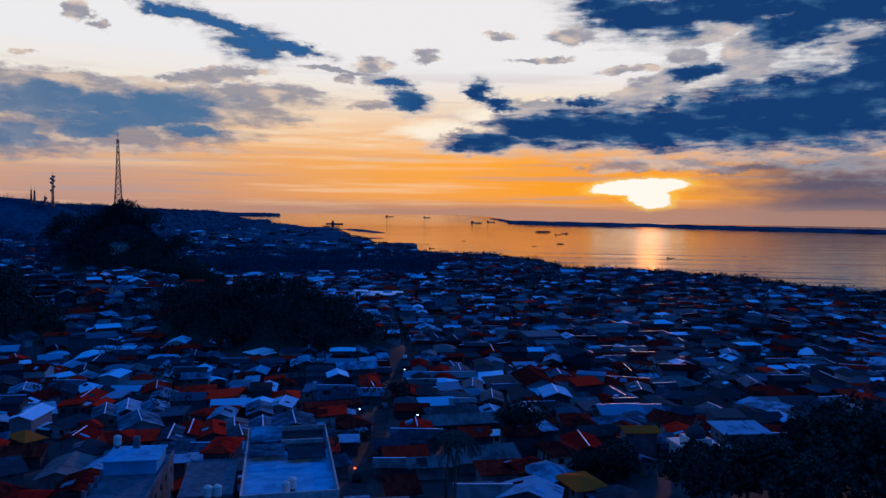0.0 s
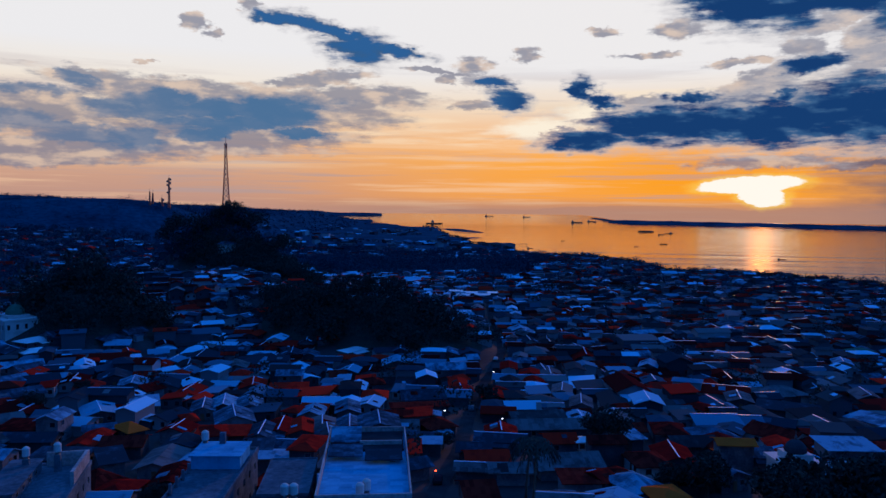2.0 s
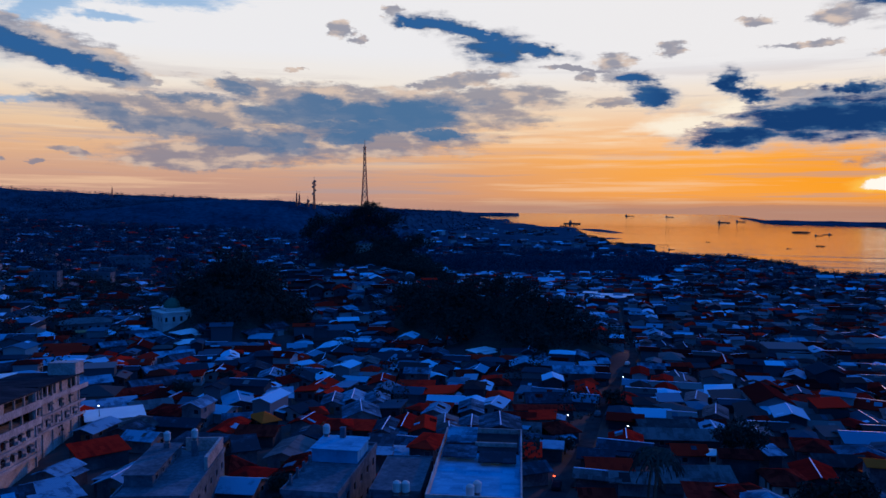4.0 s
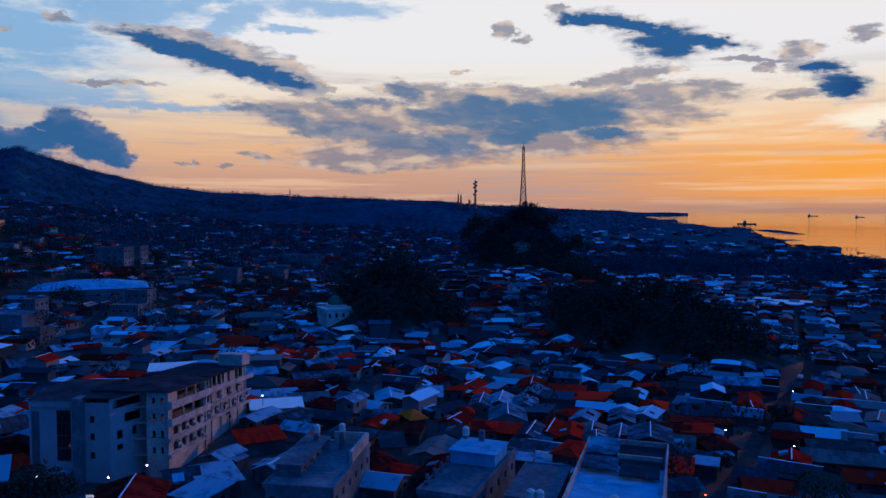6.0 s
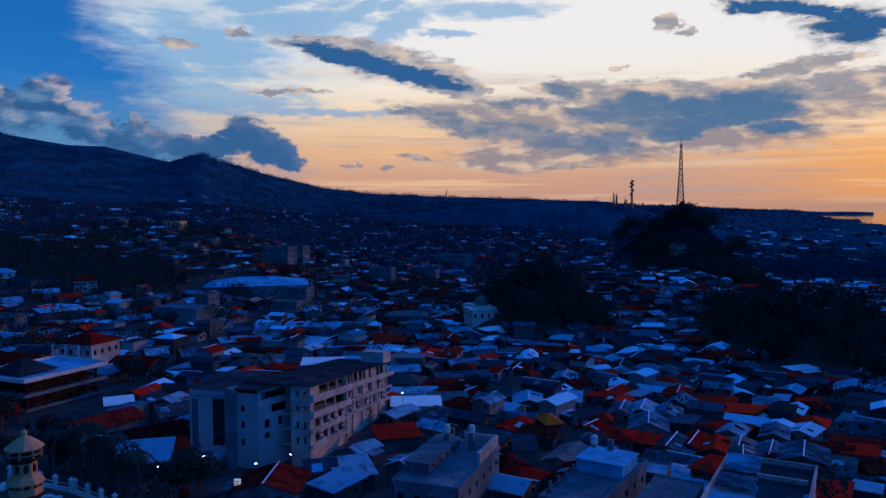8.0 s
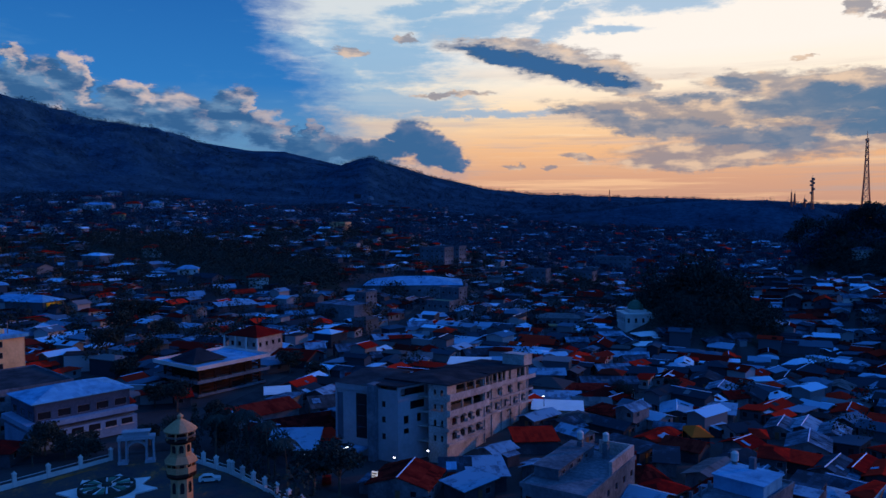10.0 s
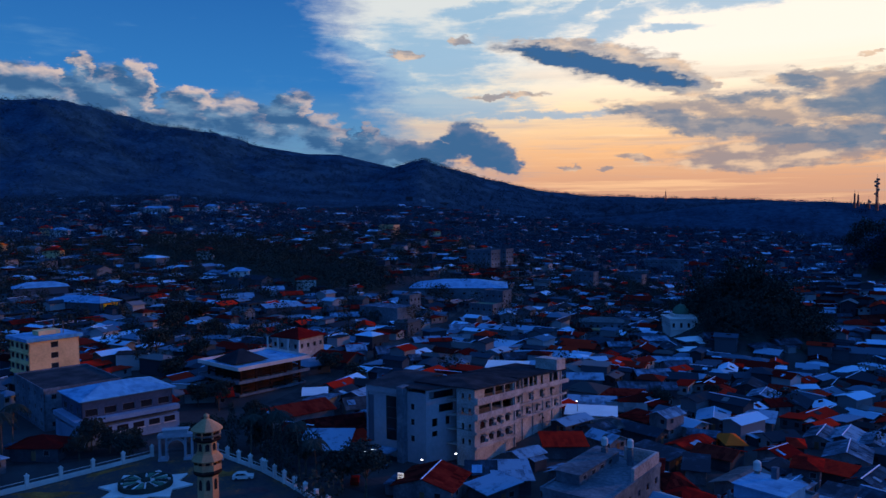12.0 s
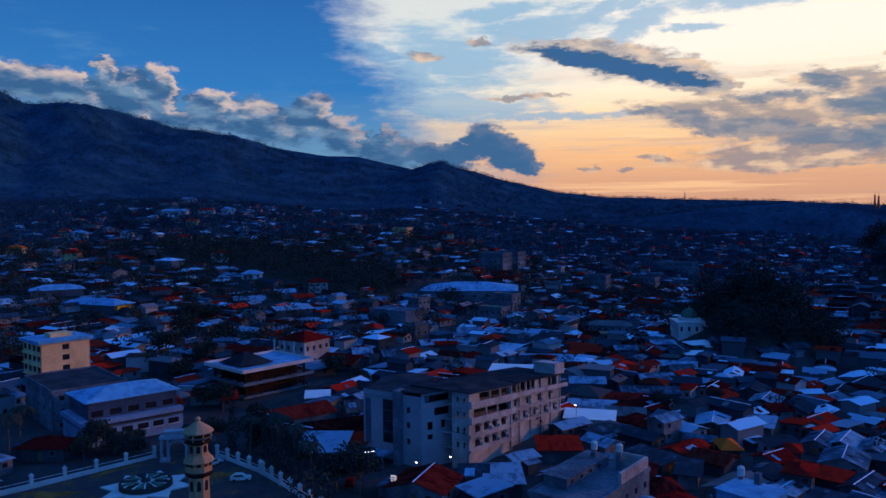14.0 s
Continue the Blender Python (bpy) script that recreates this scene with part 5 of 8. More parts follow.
# the hospital: a tall block stepping down its slope, with open loggias and a panelled front wing
def hospital():
    ob = thing("hospital", -117.3, 101.7, 0.0, 29.0, "tall pale concrete hospital with open loggias and a glazed front wing", "hospital")
    fall = 0.1
    slots = []

    def sunk(sh):
        sh.v = [(x, y, z - fall * max(0.0, y)) for x, y, z in sh.v]
        return sh

    main = Shape()
    near_rows = [(-3.0, 4.2, ())]
    for z in (4.2, 7.4):
        gaps = [(3.0, 5.4), (7.0, 9.4), (10.8, 13.0), (15.0, 17.4)]
        near_rows += [(z, z + 1.7, gaps), (z + 1.7, z + 3.2, ())]
        slots += [(0.0, (a + b) / 2, z + 0.85, b - a, 1.7) for a, b in gaps]
    near_rows += [(10.6, 12.7, [(2.4, 8.0), (8.5, 13.2), (13.7, 19.2)]), (12.7, 14.3, ()), (14.3, 16.2, [(5.0, 9.6), (10.1, 14.4), (14.9, 19.2)]), (16.2, 16.8, ())]
    pierced(main, (0, 0), (0, 20), near_rows)
    far_rows = [(-3.0, 7.3, ())]
    for z, gaps in ((7.3, [(2.5, 3.9), (8.2, 9.6), (14, 15.4), (20, 21.4), (25.5, 26.9)]), (10.7, [(3.5, 4.8), (10, 11.3), (16.5, 17.8), (23, 24.3)])):
        far_rows += [(z, z + 1.6, gaps), (z + 1.6, z + 3.4, ())]
        slots += [(-1.0, 20 + (a + b) / 2, z + 0.8, b - a, 1.6) for a, b in gaps]
    far_rows += [(14.1, 16.4, [(0.6, 4.6), (5.2, 9.6), (10.2, 14.8), (17.0, 18.6), (22.5, 28.0)]), (16.4, 16.8, ())]
    pierced(main, (-1.0, 20), (-1.0, 50), far_rows)
    plain = [(-3.0, 4.2, ())]
    for z in (4.2, 7.6, 11.0, 14.2):
        plain += [(z, z + 1.3, [(1.2, 1.8), (2.9, 3.5)]), (z + 1.3, z + 3.2 if z < 14 else 16.8, ())]
    pierced(main, (-4.2, 0), (0, 0), plain)
    pierced(main, (-1.0, 50), (-14, 50), [(-3, 16.8, ())])
    pierced(main, (-14, 50), (-14, 6), [(-3, 16.8, ())])
    # near-black blocks behind the openings: the shade inside, put into the colour
    main.box(-13.7, -4.5, 3.4, 49.6, -3, 10.2, 1)
    main.box(-4.5, -3.2, 0.6, 49.6, -3, 10.2, 1)
    main.box(-13.7, -4.4, 4.5, 49.6, 10.2, 16.5, 1)
    for z in (3.6, 6.9, 10.1, 13.4):
        main.box(-13.7, -0.36, 0.4, 20, z, z + 0.3)
        main.box(-13.7, -1.4, 20, 49.6, z, z + 0.3)
    part("main_block", sunk(main), [HOSPITAL_WALL, TAR_AND_SHADE], ob, "weathered pale plaster walls, loggia backs coloured dark as shade")
    for z, out, up in ((3.4, 0.9, 0.35), (6.7, 0.9, 0.35), (9.9, 1.2, 1.1), (13.3, 1.2, 1.2)):
        b = Shape()
        b.box(0.0, out, -0.3, 20.0, z, z + 0.3)
        b.box(out - 0.15, out, -0.3, 20.0, z + 0.3, z + 0.3 + up)
        b.box(0.0, out - 0.15, -0.3, -0.15, z + 0.3, z + 0.3 + up)
        part("balcony", sunk(b), HOSPITAL_WALL, ob, "pale concrete balcony parapet")
        if z > 5:
            b = Shape()
            o = 1.0 if z > 13 else 0.3
            b.box(-1.0, o, 20.2, 51, z + 0.2, z + 0.45)
            b.box(o - 0.15, o, 20.2, 51, z + 0.45, z + (1.3 if z > 13 else 0.7))
            part("balcony", sunk(b), HOSPITAL_WALL, ob, "pale concrete balcony parapet")
    for y in (0.2, 19.7, 20.4, 26, 32, 38, 44, 49.7):
        c = Shape()
        x = 0.0 if y < 20 else -1.0
        c.box(x - 0.05, x + 0.3, y - 0.22, y + 0.22, 0.0, 16.8)
        part("column", sunk(c), HOSPITAL_WALL, ob)
    for x, y, z, w, h in slots:
        put_window(ob, x - 0.2, y, z - fall * y, 90, w, h)
    # sun shades and cooling boxes along the lower floors
    for k, (x, y, z, w, h) in enumerate(slots):
        q = Shape()
        q.solid([(x + 0.02, y - 0.8, z + h / 2 + 0.25), (x + 0.02, y + 0.8, z + h / 2 + 0.25), (x + 0.8, y + 0.8, z + h / 2 - 0.1), (x + 0.8, y - 0.8, z + h / 2 - 0.1),
                 (x + 0.02, y - 0.8, z + h / 2 + 0.33), (x + 0.02, y + 0.8, z + h / 2 + 0.33), (x + 0.8, y + 0.8, z + h / 2 - 0.02), (x + 0.8, y - 0.8, z + h / 2 - 0.02)],
                [(0, 1, 2, 3), (7, 6, 5, 4), (0, 4, 5, 1), (1, 5, 6, 2), (2, 6, 7, 3), (3, 7, 4, 0)])
        part("awning", sunk(q), CONCRETE, ob)
        if k % 3 != 1:
            q = Shape()
            q.box(x + 0.02, x + 0.55, y + w / 2 + 0.3, y + w / 2 + 1.2, z - 0.75, z - 0.1)
            part("cooling_box", sunk(q), HOSPITAL_WALL, ob, "white cooling unit on the wall")
    roof = Shape()
    roof.solid([(-15, -0.9, 16.8), (1.3, -0.9, 16.8), (1.3, 20.4, 16.8), (-15, 20.4, 16.8), (-15, -0.9, 17.0), (1.3, -0.9, 17.0), (1.3, 20.4, 17.0), (-15, 20.4, 17.0), (-7, 6, 17.9), (-7, 20.4, 17.9)],
               [(3, 2, 1, 0), (0, 1, 5, 4), (1, 2, 6, 5), (3, 0, 4, 7), (4, 5, 8), (5, 6, 9, 8), (7, 4, 8, 9), (2, 3, 7, 9, 6)])
    part("roof", sunk(roof), TAR_AND_SHADE, ob, "blue-grey low sheet roof")
    roof = Shape()
    roof.box(-15, 0.4, 20.45, 50.8, 16.8, 17.1)
    roof.box(-15, 0.4, 20.45, 20.7, 17.1, 17.4)
    part("roof", sunk(roof), TAR_AND_SHADE, ob, "flat dark tarred roof")
    box = Shape()
    box.box(-6, 0.2, 44.5, 50.4, 17.1, 19.8)
    box.box(-6.2, 0.4, 44.3, 50.6, 19.8, 20.0)
    part("stair_house", sunk(box), HOSPITAL_WALL, ob)
    # recessed wing between the pillar and the main block
    wing = Shape()
    rows = [(-2.6, 4.3, ())]
    for z in (4.3, 8.0, 11.4):
        rows += [(z, z + 1.4, [(0.9, 1.9)]), (z + 1.4, z + (3.7 if z < 8 else 3.4 if z < 11 else 4.0), ())]
    pierced(wing, (-14.4, -4.4), (-9.4, -4.4), rows)
    rows = [(-2.6, 5.6, ()), (5.6, 6.8, [(1.6, 3.0)]), (6.8, 7.8, ()), (7.8, 9.6, [(1.6, 3.0), (5.2, 6.4)]), (9.6, 10.8, ()), (10.8, 12.6, [(3.4, 7.4)]), (12.6, 14.0, ()), (14.0, 15.6, [(0.8, 7.4)]), (15.6, 16.3, ())]
    pierced(wing, (-9.4, -4.4), (-6.2, 3.0), rows)
    pierced(wing, (-6.2, 3.0), (-4.2, 0.4), [(-2.6, 10.8, ()), (10.8, 12.6, [(0.3, 2.8)]), (12.6, 14.0, ()), (14.0, 15.6, [(0.3, 2.8)]), (15.6, 16.3, ())])
    wing.box(-14.2, -10.2, -3.9, 6, 13.6, 15.0)
    # inner block of the wing, coloured dark in place of real shade
    wing.box(-14.2, -9.0, 0.0, 8.0, 0.4, 16.0, 1)
    part("side_wing", wing, [PANEL, TAR_AND_SHADE], ob)
    for px, py, z, turn in ((-13.0, -4.2, 5.0, 0), (-13.0, -4.2, 8.7, 0), (-13.0, -4.2, 12.1, 0)):
        put_window(ob, px, py, z, turn, 1.0, 1.4)
    lid = Shape()
    lid.solid([(-16, -5.0, 16.3), (-8.8, -5.0, 16.3), (-5.4, 3.2, 16.3), (-3.4, -0.2, 16.3), (-3.4, 6, 16.3), (-16, 6, 16.3), (-16, -5.0, 16.55), (-8.8, -5.0, 16.55), (-5.4, 3.2, 16.55), (-3.4, -0.2, 16.55), (-3.4, 6, 16.9), (-16, 6, 16.9)],
              [(5, 4, 3, 2, 1, 0), (6, 7, 8, 9, 10, 11)] + [(i, (i + 1) % 6, 6 + (i + 1) % 6, 6 + i) for i in range(6)])
    part("wing_roof", lid, TAR_AND_SHADE, ob, "dark overhanging roof edge")
    pil = Shape()
    pil.box(-16.0, -14.4, -6.2, -3.4, -2.6, 16.6)
    part("pillar", pil, CONCRETE, ob, "tall grey concrete pillar")
    front = Shape()
    front.box(-25.0, -16.0, -4.6, 13, 2.0, 15.2)
    front.box(-25.3, -16.0, -5.1, -4.6, 14.6, 15.9)
    front.box(-25.3, -24.95, -5.0, 13, 1.6, 15.9)
    front.box(-24.4, -16.6, -3.4, 12, -2.6, 2.0)
    part("front_wing", front, PANEL, ob, "pale panelled front wing")
    for x0, x1, z0, z1, panes in ((-19.9, -17.2, 4.0, 13.9, 4), (-24.9, -23.5, 3.0, 13.6, 1)):
        g = Shape()
        g.box(x0, x1, -4.75, -4.58, z0, z1)
        gl = part("curtain_glass", g, GLASS if panes > 1 else DARKWALL, ob, "tall strip of dark glass" if panes > 1 else "tall blue-grey panel")
        for k in range(1, panes):
            bar = Shape()
            z = z0 + (z1 - z0) * k / panes
            bar.box(x0, x1, -4.80, -4.752, z, z + 0.07)
            part("glazing_bar", bar, DARKWALL, gl)
    cap = Shape()
    cap.solid([(-25.6, -5.3, 15.9), (-15.4, -5.3, 15.9), (-15.4, 13.4, 15.9), (-25.6, 13.4, 15.9), (-25.6, 6, 16.8), (-15.4, 6, 16.8)],
              [(3, 2, 1, 0), (0, 1, 5, 4), (2, 3, 4, 5), (0, 4, 3), (1, 2, 5)])
    part("front_roof", cap, TAR_AND_SHADE, ob, "low dark sheet roof")
    canopy = Shape()
    canopy.box(-22, -16, -10, -5.6, 2.4, 2.6)
    for x in (-21.7, -16.3):
        canopy.box(x - 0.1, x + 0.1, -9.8, -9.6, -2.6, 2.4)
    part("canopy", canopy, ZINC, ob, "flat entrance canopy")


hospital()
for k in range(7):
    a = radians(29.8)
    u, w = -28 + k * 4.6 if k < 4 else -14, -4 if k < 4 else 8 + (k - 4) * 18
    placed.append((-115.3 + u * math.cos(a) - w * math.sin(a), 100.4 + u * math.sin(a) + w * math.cos(a), 12))
placed.append((-130, 122, 14))


def simple_block(name, x, y, turn, w, l, floors, fh, bays_w, bays_l, mat, roofmat, label, category, parapet=0.7, foot=4.0, ww=1.3, wh=1.3, pitched=0.0, z=None):
    """A flat or low-roofed block of several storeys with windows on all sides; local x runs along w."""
    base = height(x, y) if z is None else z
    ob = thing(name, x, y, base, turn, label, category)
    sh, holes = Shape(), []
    a, b, h = w / 2, l / 2, floors * fh
    for p0, p1, bays in (((-a, -b), (a, -b), bays_w), ((a, -b), (a, b), bays_l), ((a, b), (-a, b), bays_w), ((-a, b), (-a, -b), bays_l)):
        if bays:
            facade(sh, holes, p0, p1, 0, fh, floors, bays, ww, wh, 1.0)
    k = 0.3 if bays_w else 0.0
    sh.box(-a + k, a - k, -b + k, b - k, -foot, 0.3 if bays_w else h)
    part("wall", sh, mat, ob)
    if pitched:
        r = Shape()
        r.hip_roof(min(w, l), max(w, l), h, pitched, 0.8, 0.2) if l >= w else r.at(0, 0, 0, 90).hip_roof(l, w, h, pitched, 0.8, 0.2)
        part("roof", r, roofmat, ob)
    else:
        r = Shape()
        r.box(-a + 0.1, a - 0.1, -b + 0.1, b - 0.1, h - 0.1, h + 0.12)
        part("roof", r, roofmat, ob)
        for x0, x1, y0, y1 in ((-a - 0.15, a + 0.15, -b - 0.15, -b + 0.1), (-a - 0.15, a + 0.15, b - 0.1, b + 0.15), (-a - 0.15, -a + 0.1, -b + 0.1, b - 0.1), (a - 0.1, a + 0.15, -b + 0.1, b - 0.1)):
            p = Shape()
            p.box(x0, x1, y0, y1, h - 0.2, h + parapet)
            part("parapet", p, mat, ob)
    add_windows(ob, holes)
    placed.append((x, y, 0.55 * max(w, l) if max(w, l) <= 1.6 * min(w, l) else 0.55 * min(w, l)))
    if max(w, l) > 1.6 * min(w, l):
        for s in (-0.3, 0.3):
            dx, dy = (s * w, 0) if w > l else (0, s * l)
            c, n = math.cos(radians(turn)), math.sin(radians(turn))
            placed.append((x + c * dx - n * dy, y + n * dx + c * dy, 0.5 * min(w, l)))
    return ob


# flat-roofed houses in the foreground
blk = simple_block("flat_roofed_house", -82.0, 107.5, 24, 12, 24, 2, 4.0, 4, 6, CONCRETE, CONCRETE, "grey concrete flat-roofed house with a long roof hut", "house", 0.5)
s = Shape()
s.box(-5.8, -1.2, -7, 9.5, 8.1, 10.0)
s.box(-6.1, -0.9, -7.3, 9.8, 10.0, 10.15)
hut = part("roof_hut", s, CONCRETE, blk, "long low hut on the roof")
for y in (-5, -1.5, 2, 5.5):
    put_window(blk, -1.18, y, 9.1, 90, 1.4, 0.9)
s = Shape()
s.box(5.3, 5.9, 0, 11.6, 8.0, 10.6)
s.box(-0.9, 5.3, 11.2, 11.6, 8.0, 10.6)
part("high_wall", s, HOSPITAL_WALL, blk, "tall blank plaster wall")
for x, y in ((-3, 7), (1.5, 8.5)):
    s = Shape()
    s.box(x - 0.5, x + 0.5, y - 0.5, y + 0.5, 8.1, 11.0)
    part("tank_pier", s, CONCRETE, blk)
z_a = height(-82.0, 107.5)
c24, s24 = math.cos(radians(24)), math.sin(radians(24))
for x, y in ((-3, 7), (1.5, 8.5)):
    tank(-82.0 + c24 * x - s24 * y, 107.5 + s24 * x + c24 * y, z_a + 11.5)
blk = simple_block("flat_roofed_house", -53.1, 111.5, 12, 8.6, 24, 3, 3.8, 3, 6, CONCRETE, CONCRETE, "three-storey concrete house with an unfinished roof terrace", "house", 0.6)
s = Shape()
s.box(-4.2, 3.6, 2, 9.2, 11.5, 13.6)
s.box(-4.5, 3.9, 1.7, 9.5, 13.6, 13.8)
part("stair_tower", s, SKYROOF, blk, "blue-grey rendered roof room")
s = Shape()
s.box(-1.2, -0.3, 8.0, 8.9, 13.8, 15.6)
part("vent_stack", s, CONCRETE, blk, "square concrete vent stack")
for y in (-9, -6, -3, 0):
    s = Shape()
    s.box(-4.1, -3.7, y - 0.2, y + 0.2, 11.5, 13.2)
    part("bare_column", s, CONCRETE, blk)
tank(-58.6, 119.2, height(-53.1, 111.5) + 14.3)
blk = simple_block("flat_roofed_house", -40.3, 110.8, 15, 7.2, 15.5, 3, 4.1, 2, 4, CONCRETE, CONCRETE, "grey flat-roofed terrace house", "house", 0.25)
z_j = height(-40.3, 110.8)
tank(-37.4, 102.0, z_j + 12.9)
tank(-36.2, 102.4, z_j + 12.9)
blk = simple_block("flat_roofed_house", -30.4, 119.0, 15, 13.4, 33, 3, 4.15, 4, 8, HOSPITAL_WALL, SKYROOF, "long pale flat-roofed house with high parapets", "house", 1.3)
for x0, x1, y0, y1, z0, z1, up in ((-6.2, -0.6, 1.0, 5.6, 13.3, 13.9, 0.18), (-0.2, 5.9, -0.8, 3.2, 13.2, 13.7, 0.18), (-6.3, -1.0, 9.0, 13.5, 13.2, 14.6, 0.2)):
    s = Shape()
    s.solid([(x0, y0, z0), (x1, y0, z0), (x1, y1, z1), (x0, y1, z1), (x0, y0, z0 + up), (x1, y0, z0 + up), (x1, y1, z1 + up), (x0, y1, z1 + up)],
            [(3, 2, 1, 0), (4, 5, 6, 7), (0, 1, 5, 4), (1, 2, 6, 5), (2, 3, 7, 6), (3, 0, 4, 7)])
    part("roof_sheet", s, ZINC, blk, "bright zinc sheet over the terrace")
s = Shape()
s.box(-6.3, 6.3, 5.8, 16.0, 12.6, 13.0)
part("rear_roof", s, TAR_AND_SHADE, blk, "dark rear roof")
s = Shape()
s.box(-1.2, 6.0, 8.2, 8.6, 13.0, 13.7)
part("beam", s, HOSPITAL_WALL, blk)
z_p = height(-30.4, 119.0)
tank(-27.1, 104.5, z_p + 13.2)
tank(-26.6, 106.2, z_p + 13.2)

# civic buildings beyond the plaza
blk = simple_block("hotel", -262, 23.2, 22, 14.2, 16, 4, 3.5, 4, 1, CREAM, ZINC, "four-storey cream hotel block with a flat zinc roof", "hotel", 0.1, z=0.2, ww=2.4, wh=1.9)
s = Shape()
s.box(-8.0, 8.0, -9.0, 9.0, 14.15, 15.2)
part("roof_slab", s, SKYROOF, blk, "overhanging zinc-clad roof slab")
for k in range(1, 5):
    s = Shape()
    s.box(-7.5, 7.5, -8.5, -8.02, 3.5 * k - 0.2, 3.5 * k + 0.1)
    part("ledge", s, CREAM, blk)
s = Shape()
s.box(-2, 2.5, -3, 4, 15.2, 16.6)
part("roof_hut", s, CREAM, blk)
for x in (-3.5, 3.5):
    m = Shape()
    m.tube(x, 4.5, [(15.2, 0.16), (19.5, 0.12)], 8)
    part("mast", m, STEEL, blk)
hall = simple_block("assembly_hall", -185.4, 37.4, 14, 15, 22, 2, 5.0, 3, 5, BLUEWALL, SKYROOF, "blue-grey two-storey assembly hall with pale ledges and a blue-grey roof", "hall", 0, pitched=2.2, ww=3.0, wh=1.8, z=0.8)
s = Shape()
s.box(7.5, 9.7, -13.2, 12, 4.6, 5.7)
s.box(-7.5, 7.5, -13.2, -11, 4.6, 5.7)
part("ledge", s, PALE_BLUE, hall, "pale concrete ledge")
s = Shape()
s.box(7.5, 9.2, -12.6, 12, -0.6, 3.5)
s.box(-7.5, 7.5, -12.6, -11, -0.6, 3.5)
part("front_range", s, PALE_BLUE, hall, "pale blue lower storey")
for k in range(6):
    s = Shape()
    y = -11.4 + 3.9 * k
    s.box(9.16, 9.24, y, y + 2.7, 1.7, 3.1)
    part("window", s, GLASS, hall)
    s = Shape()
    s.box(9.2, 9.45, y - 0.2, y + 2.9, 1.5, 1.68)
    part("sill", s, WHITE, hall)
simple_block("annexe", -209, 27, 14, 27, 19, 3, 3.5, 5, 4, CONCRETE, TAR_AND_SHADE, "grey concrete annexe with a dark flat roof", "annexe", 0.5, z=0.0)
mk = thing("market_hall", -216.5, 80.9, 0.5, 20, "open-sided two-storey market hall with pale roof ledges", "market hall")
mk.scale = (1.22, 1.08, 1.0)
placed.append((-216.5, 80.9, 13))
s = Shape()
s.box(-5.5, 5.5, -9, 9, -4, 8.0)
part("core", s, DARKTIMBER, mk, "dark inner walls")
for z, o, up in ((-0.2, 1.0, 0.4), (3.9, 1.8, 0.55), (7.9, 1.9, 0.75)):
    s = Shape()
    s.box(-7 - o, 7 + o, -10.5 - o, 10.5 + o, z, z + 0.3)
    slab = part("floor_slab", s, SKYROOF if z > 7 else CONCRETE, mk)
    for x0, x1, y0, y1 in ((-7 - o, 7 + o, -10.6 - o, -10.4 - o), (-7 - o, 7 + o, 10.4 + o, 10.6 + o), (-7.1 - o, -6.9 - o, -10.4 - o, 10.4 + o), (6.9 + o, 7.1 + o, -10.4 - o, 10.4 + o)):
        s = Shape()
        s.box(x0, x1, y0, y1, z - 0.05, z + 0.3 + up)
        part("ledge", s, WHITE if z > 7 else CONCRETE, slab, "pale concrete ledge")
for x, y in [(sx * 7.0, -10.2 + 5.1 * k) for sx in (-1, 1) for k in range(5)] + [(x, sy * 10.2) for sy in (-1, 1) for x in (-3.5, 0, 3.5)]:
    s = Shape()
    s.box(x - 0.25, x + 0.25, y - 0.25, y + 0.25, -4, 8.2)
    part("column", s, DARKTIMBER, mk)
for z in (1.1, 2.2, 5.3, 6.4):
    for x0, x1, y0, y1 in ((-7.1, 7.1, -10.45, -10.3), (-7.1, 7.1, 10.3, 10.45), (-7.25, -7.1, -10.3, 10.3), (7.1, 7.25, -10.3, 10.3)):
        s = Shape()
        s.box(x0, x1, y0, y1, z, z + 0.35)
        part("rail_board", s, DARKTIMBER, mk)
s = Shape()
s.at(-1, -4, 0, 0).hip_roof(9.5, 10.5, 8.8, 3.2, 0.3, 0.15)
part("dark_hip_roof", s, TAR_AND_SHADE, mk, "dark hipped roof")
rh = simple_block("office_building", -243, 104, 28, 13, 13, 2, 4.6, 4, 4, HOSPITAL_WALL, RED, "white two-storey office under a red hipped roof", "office", 0, pitched=3.0, z=1.5, wh=1.6)
for x in (-7.6, -2.5, 2.5, 7.6):
    s = Shape()
    s.tube(x, -7.6, [(0, 0.35), (9.0, 0.35)], 10)
    part("column", s, WHITE, rh)
simple_block("warehouse", -325, 178, 26, 24, 15, 1, 8.0, 0, 0, CONCRETE, ZINC, "plain grey warehouse with a flat zinc roof", "warehouse", 0.3)
simple_block("office_building", -336, 196, 27, 7, 10, 3, 3.8, 2, 3, CONCRETE, CONCRETE, "narrow pale three-storey building", "office")
simple_block("office_building", -318, 232, 27, 14, 10, 2, 4.0, 4, 2, CONCRETE, GREEN, "grey shop building with a green fascia", "shop")
simple_block("office_building", -337, 252, 27, 12, 10, 3, 4.2, 3, 2, CONCRETE, CONCRETE, "grey three-storey shop building", "shop")
simple_block("great_hall", -400, 264, 57, 60, 40, 1, 5.0, 8, 5, CONCRETE, SKYROOF, "broad sports hall under a wide blue-grey roof", "sports hall", 0, pitched=4.0, ww=2.0)
simple_block("office_building", -476, 330, 27, 22, 14, 3, 4.0, 5, 3, CONCRETE, CONCRETE, "pale three-storey office block", "office")
simple_block("office_building", -430, 392, 27, 18, 10, 3, 4.0, 4, 2, CONCRETE, CONCRETE, "pale four-storey office block", "office")
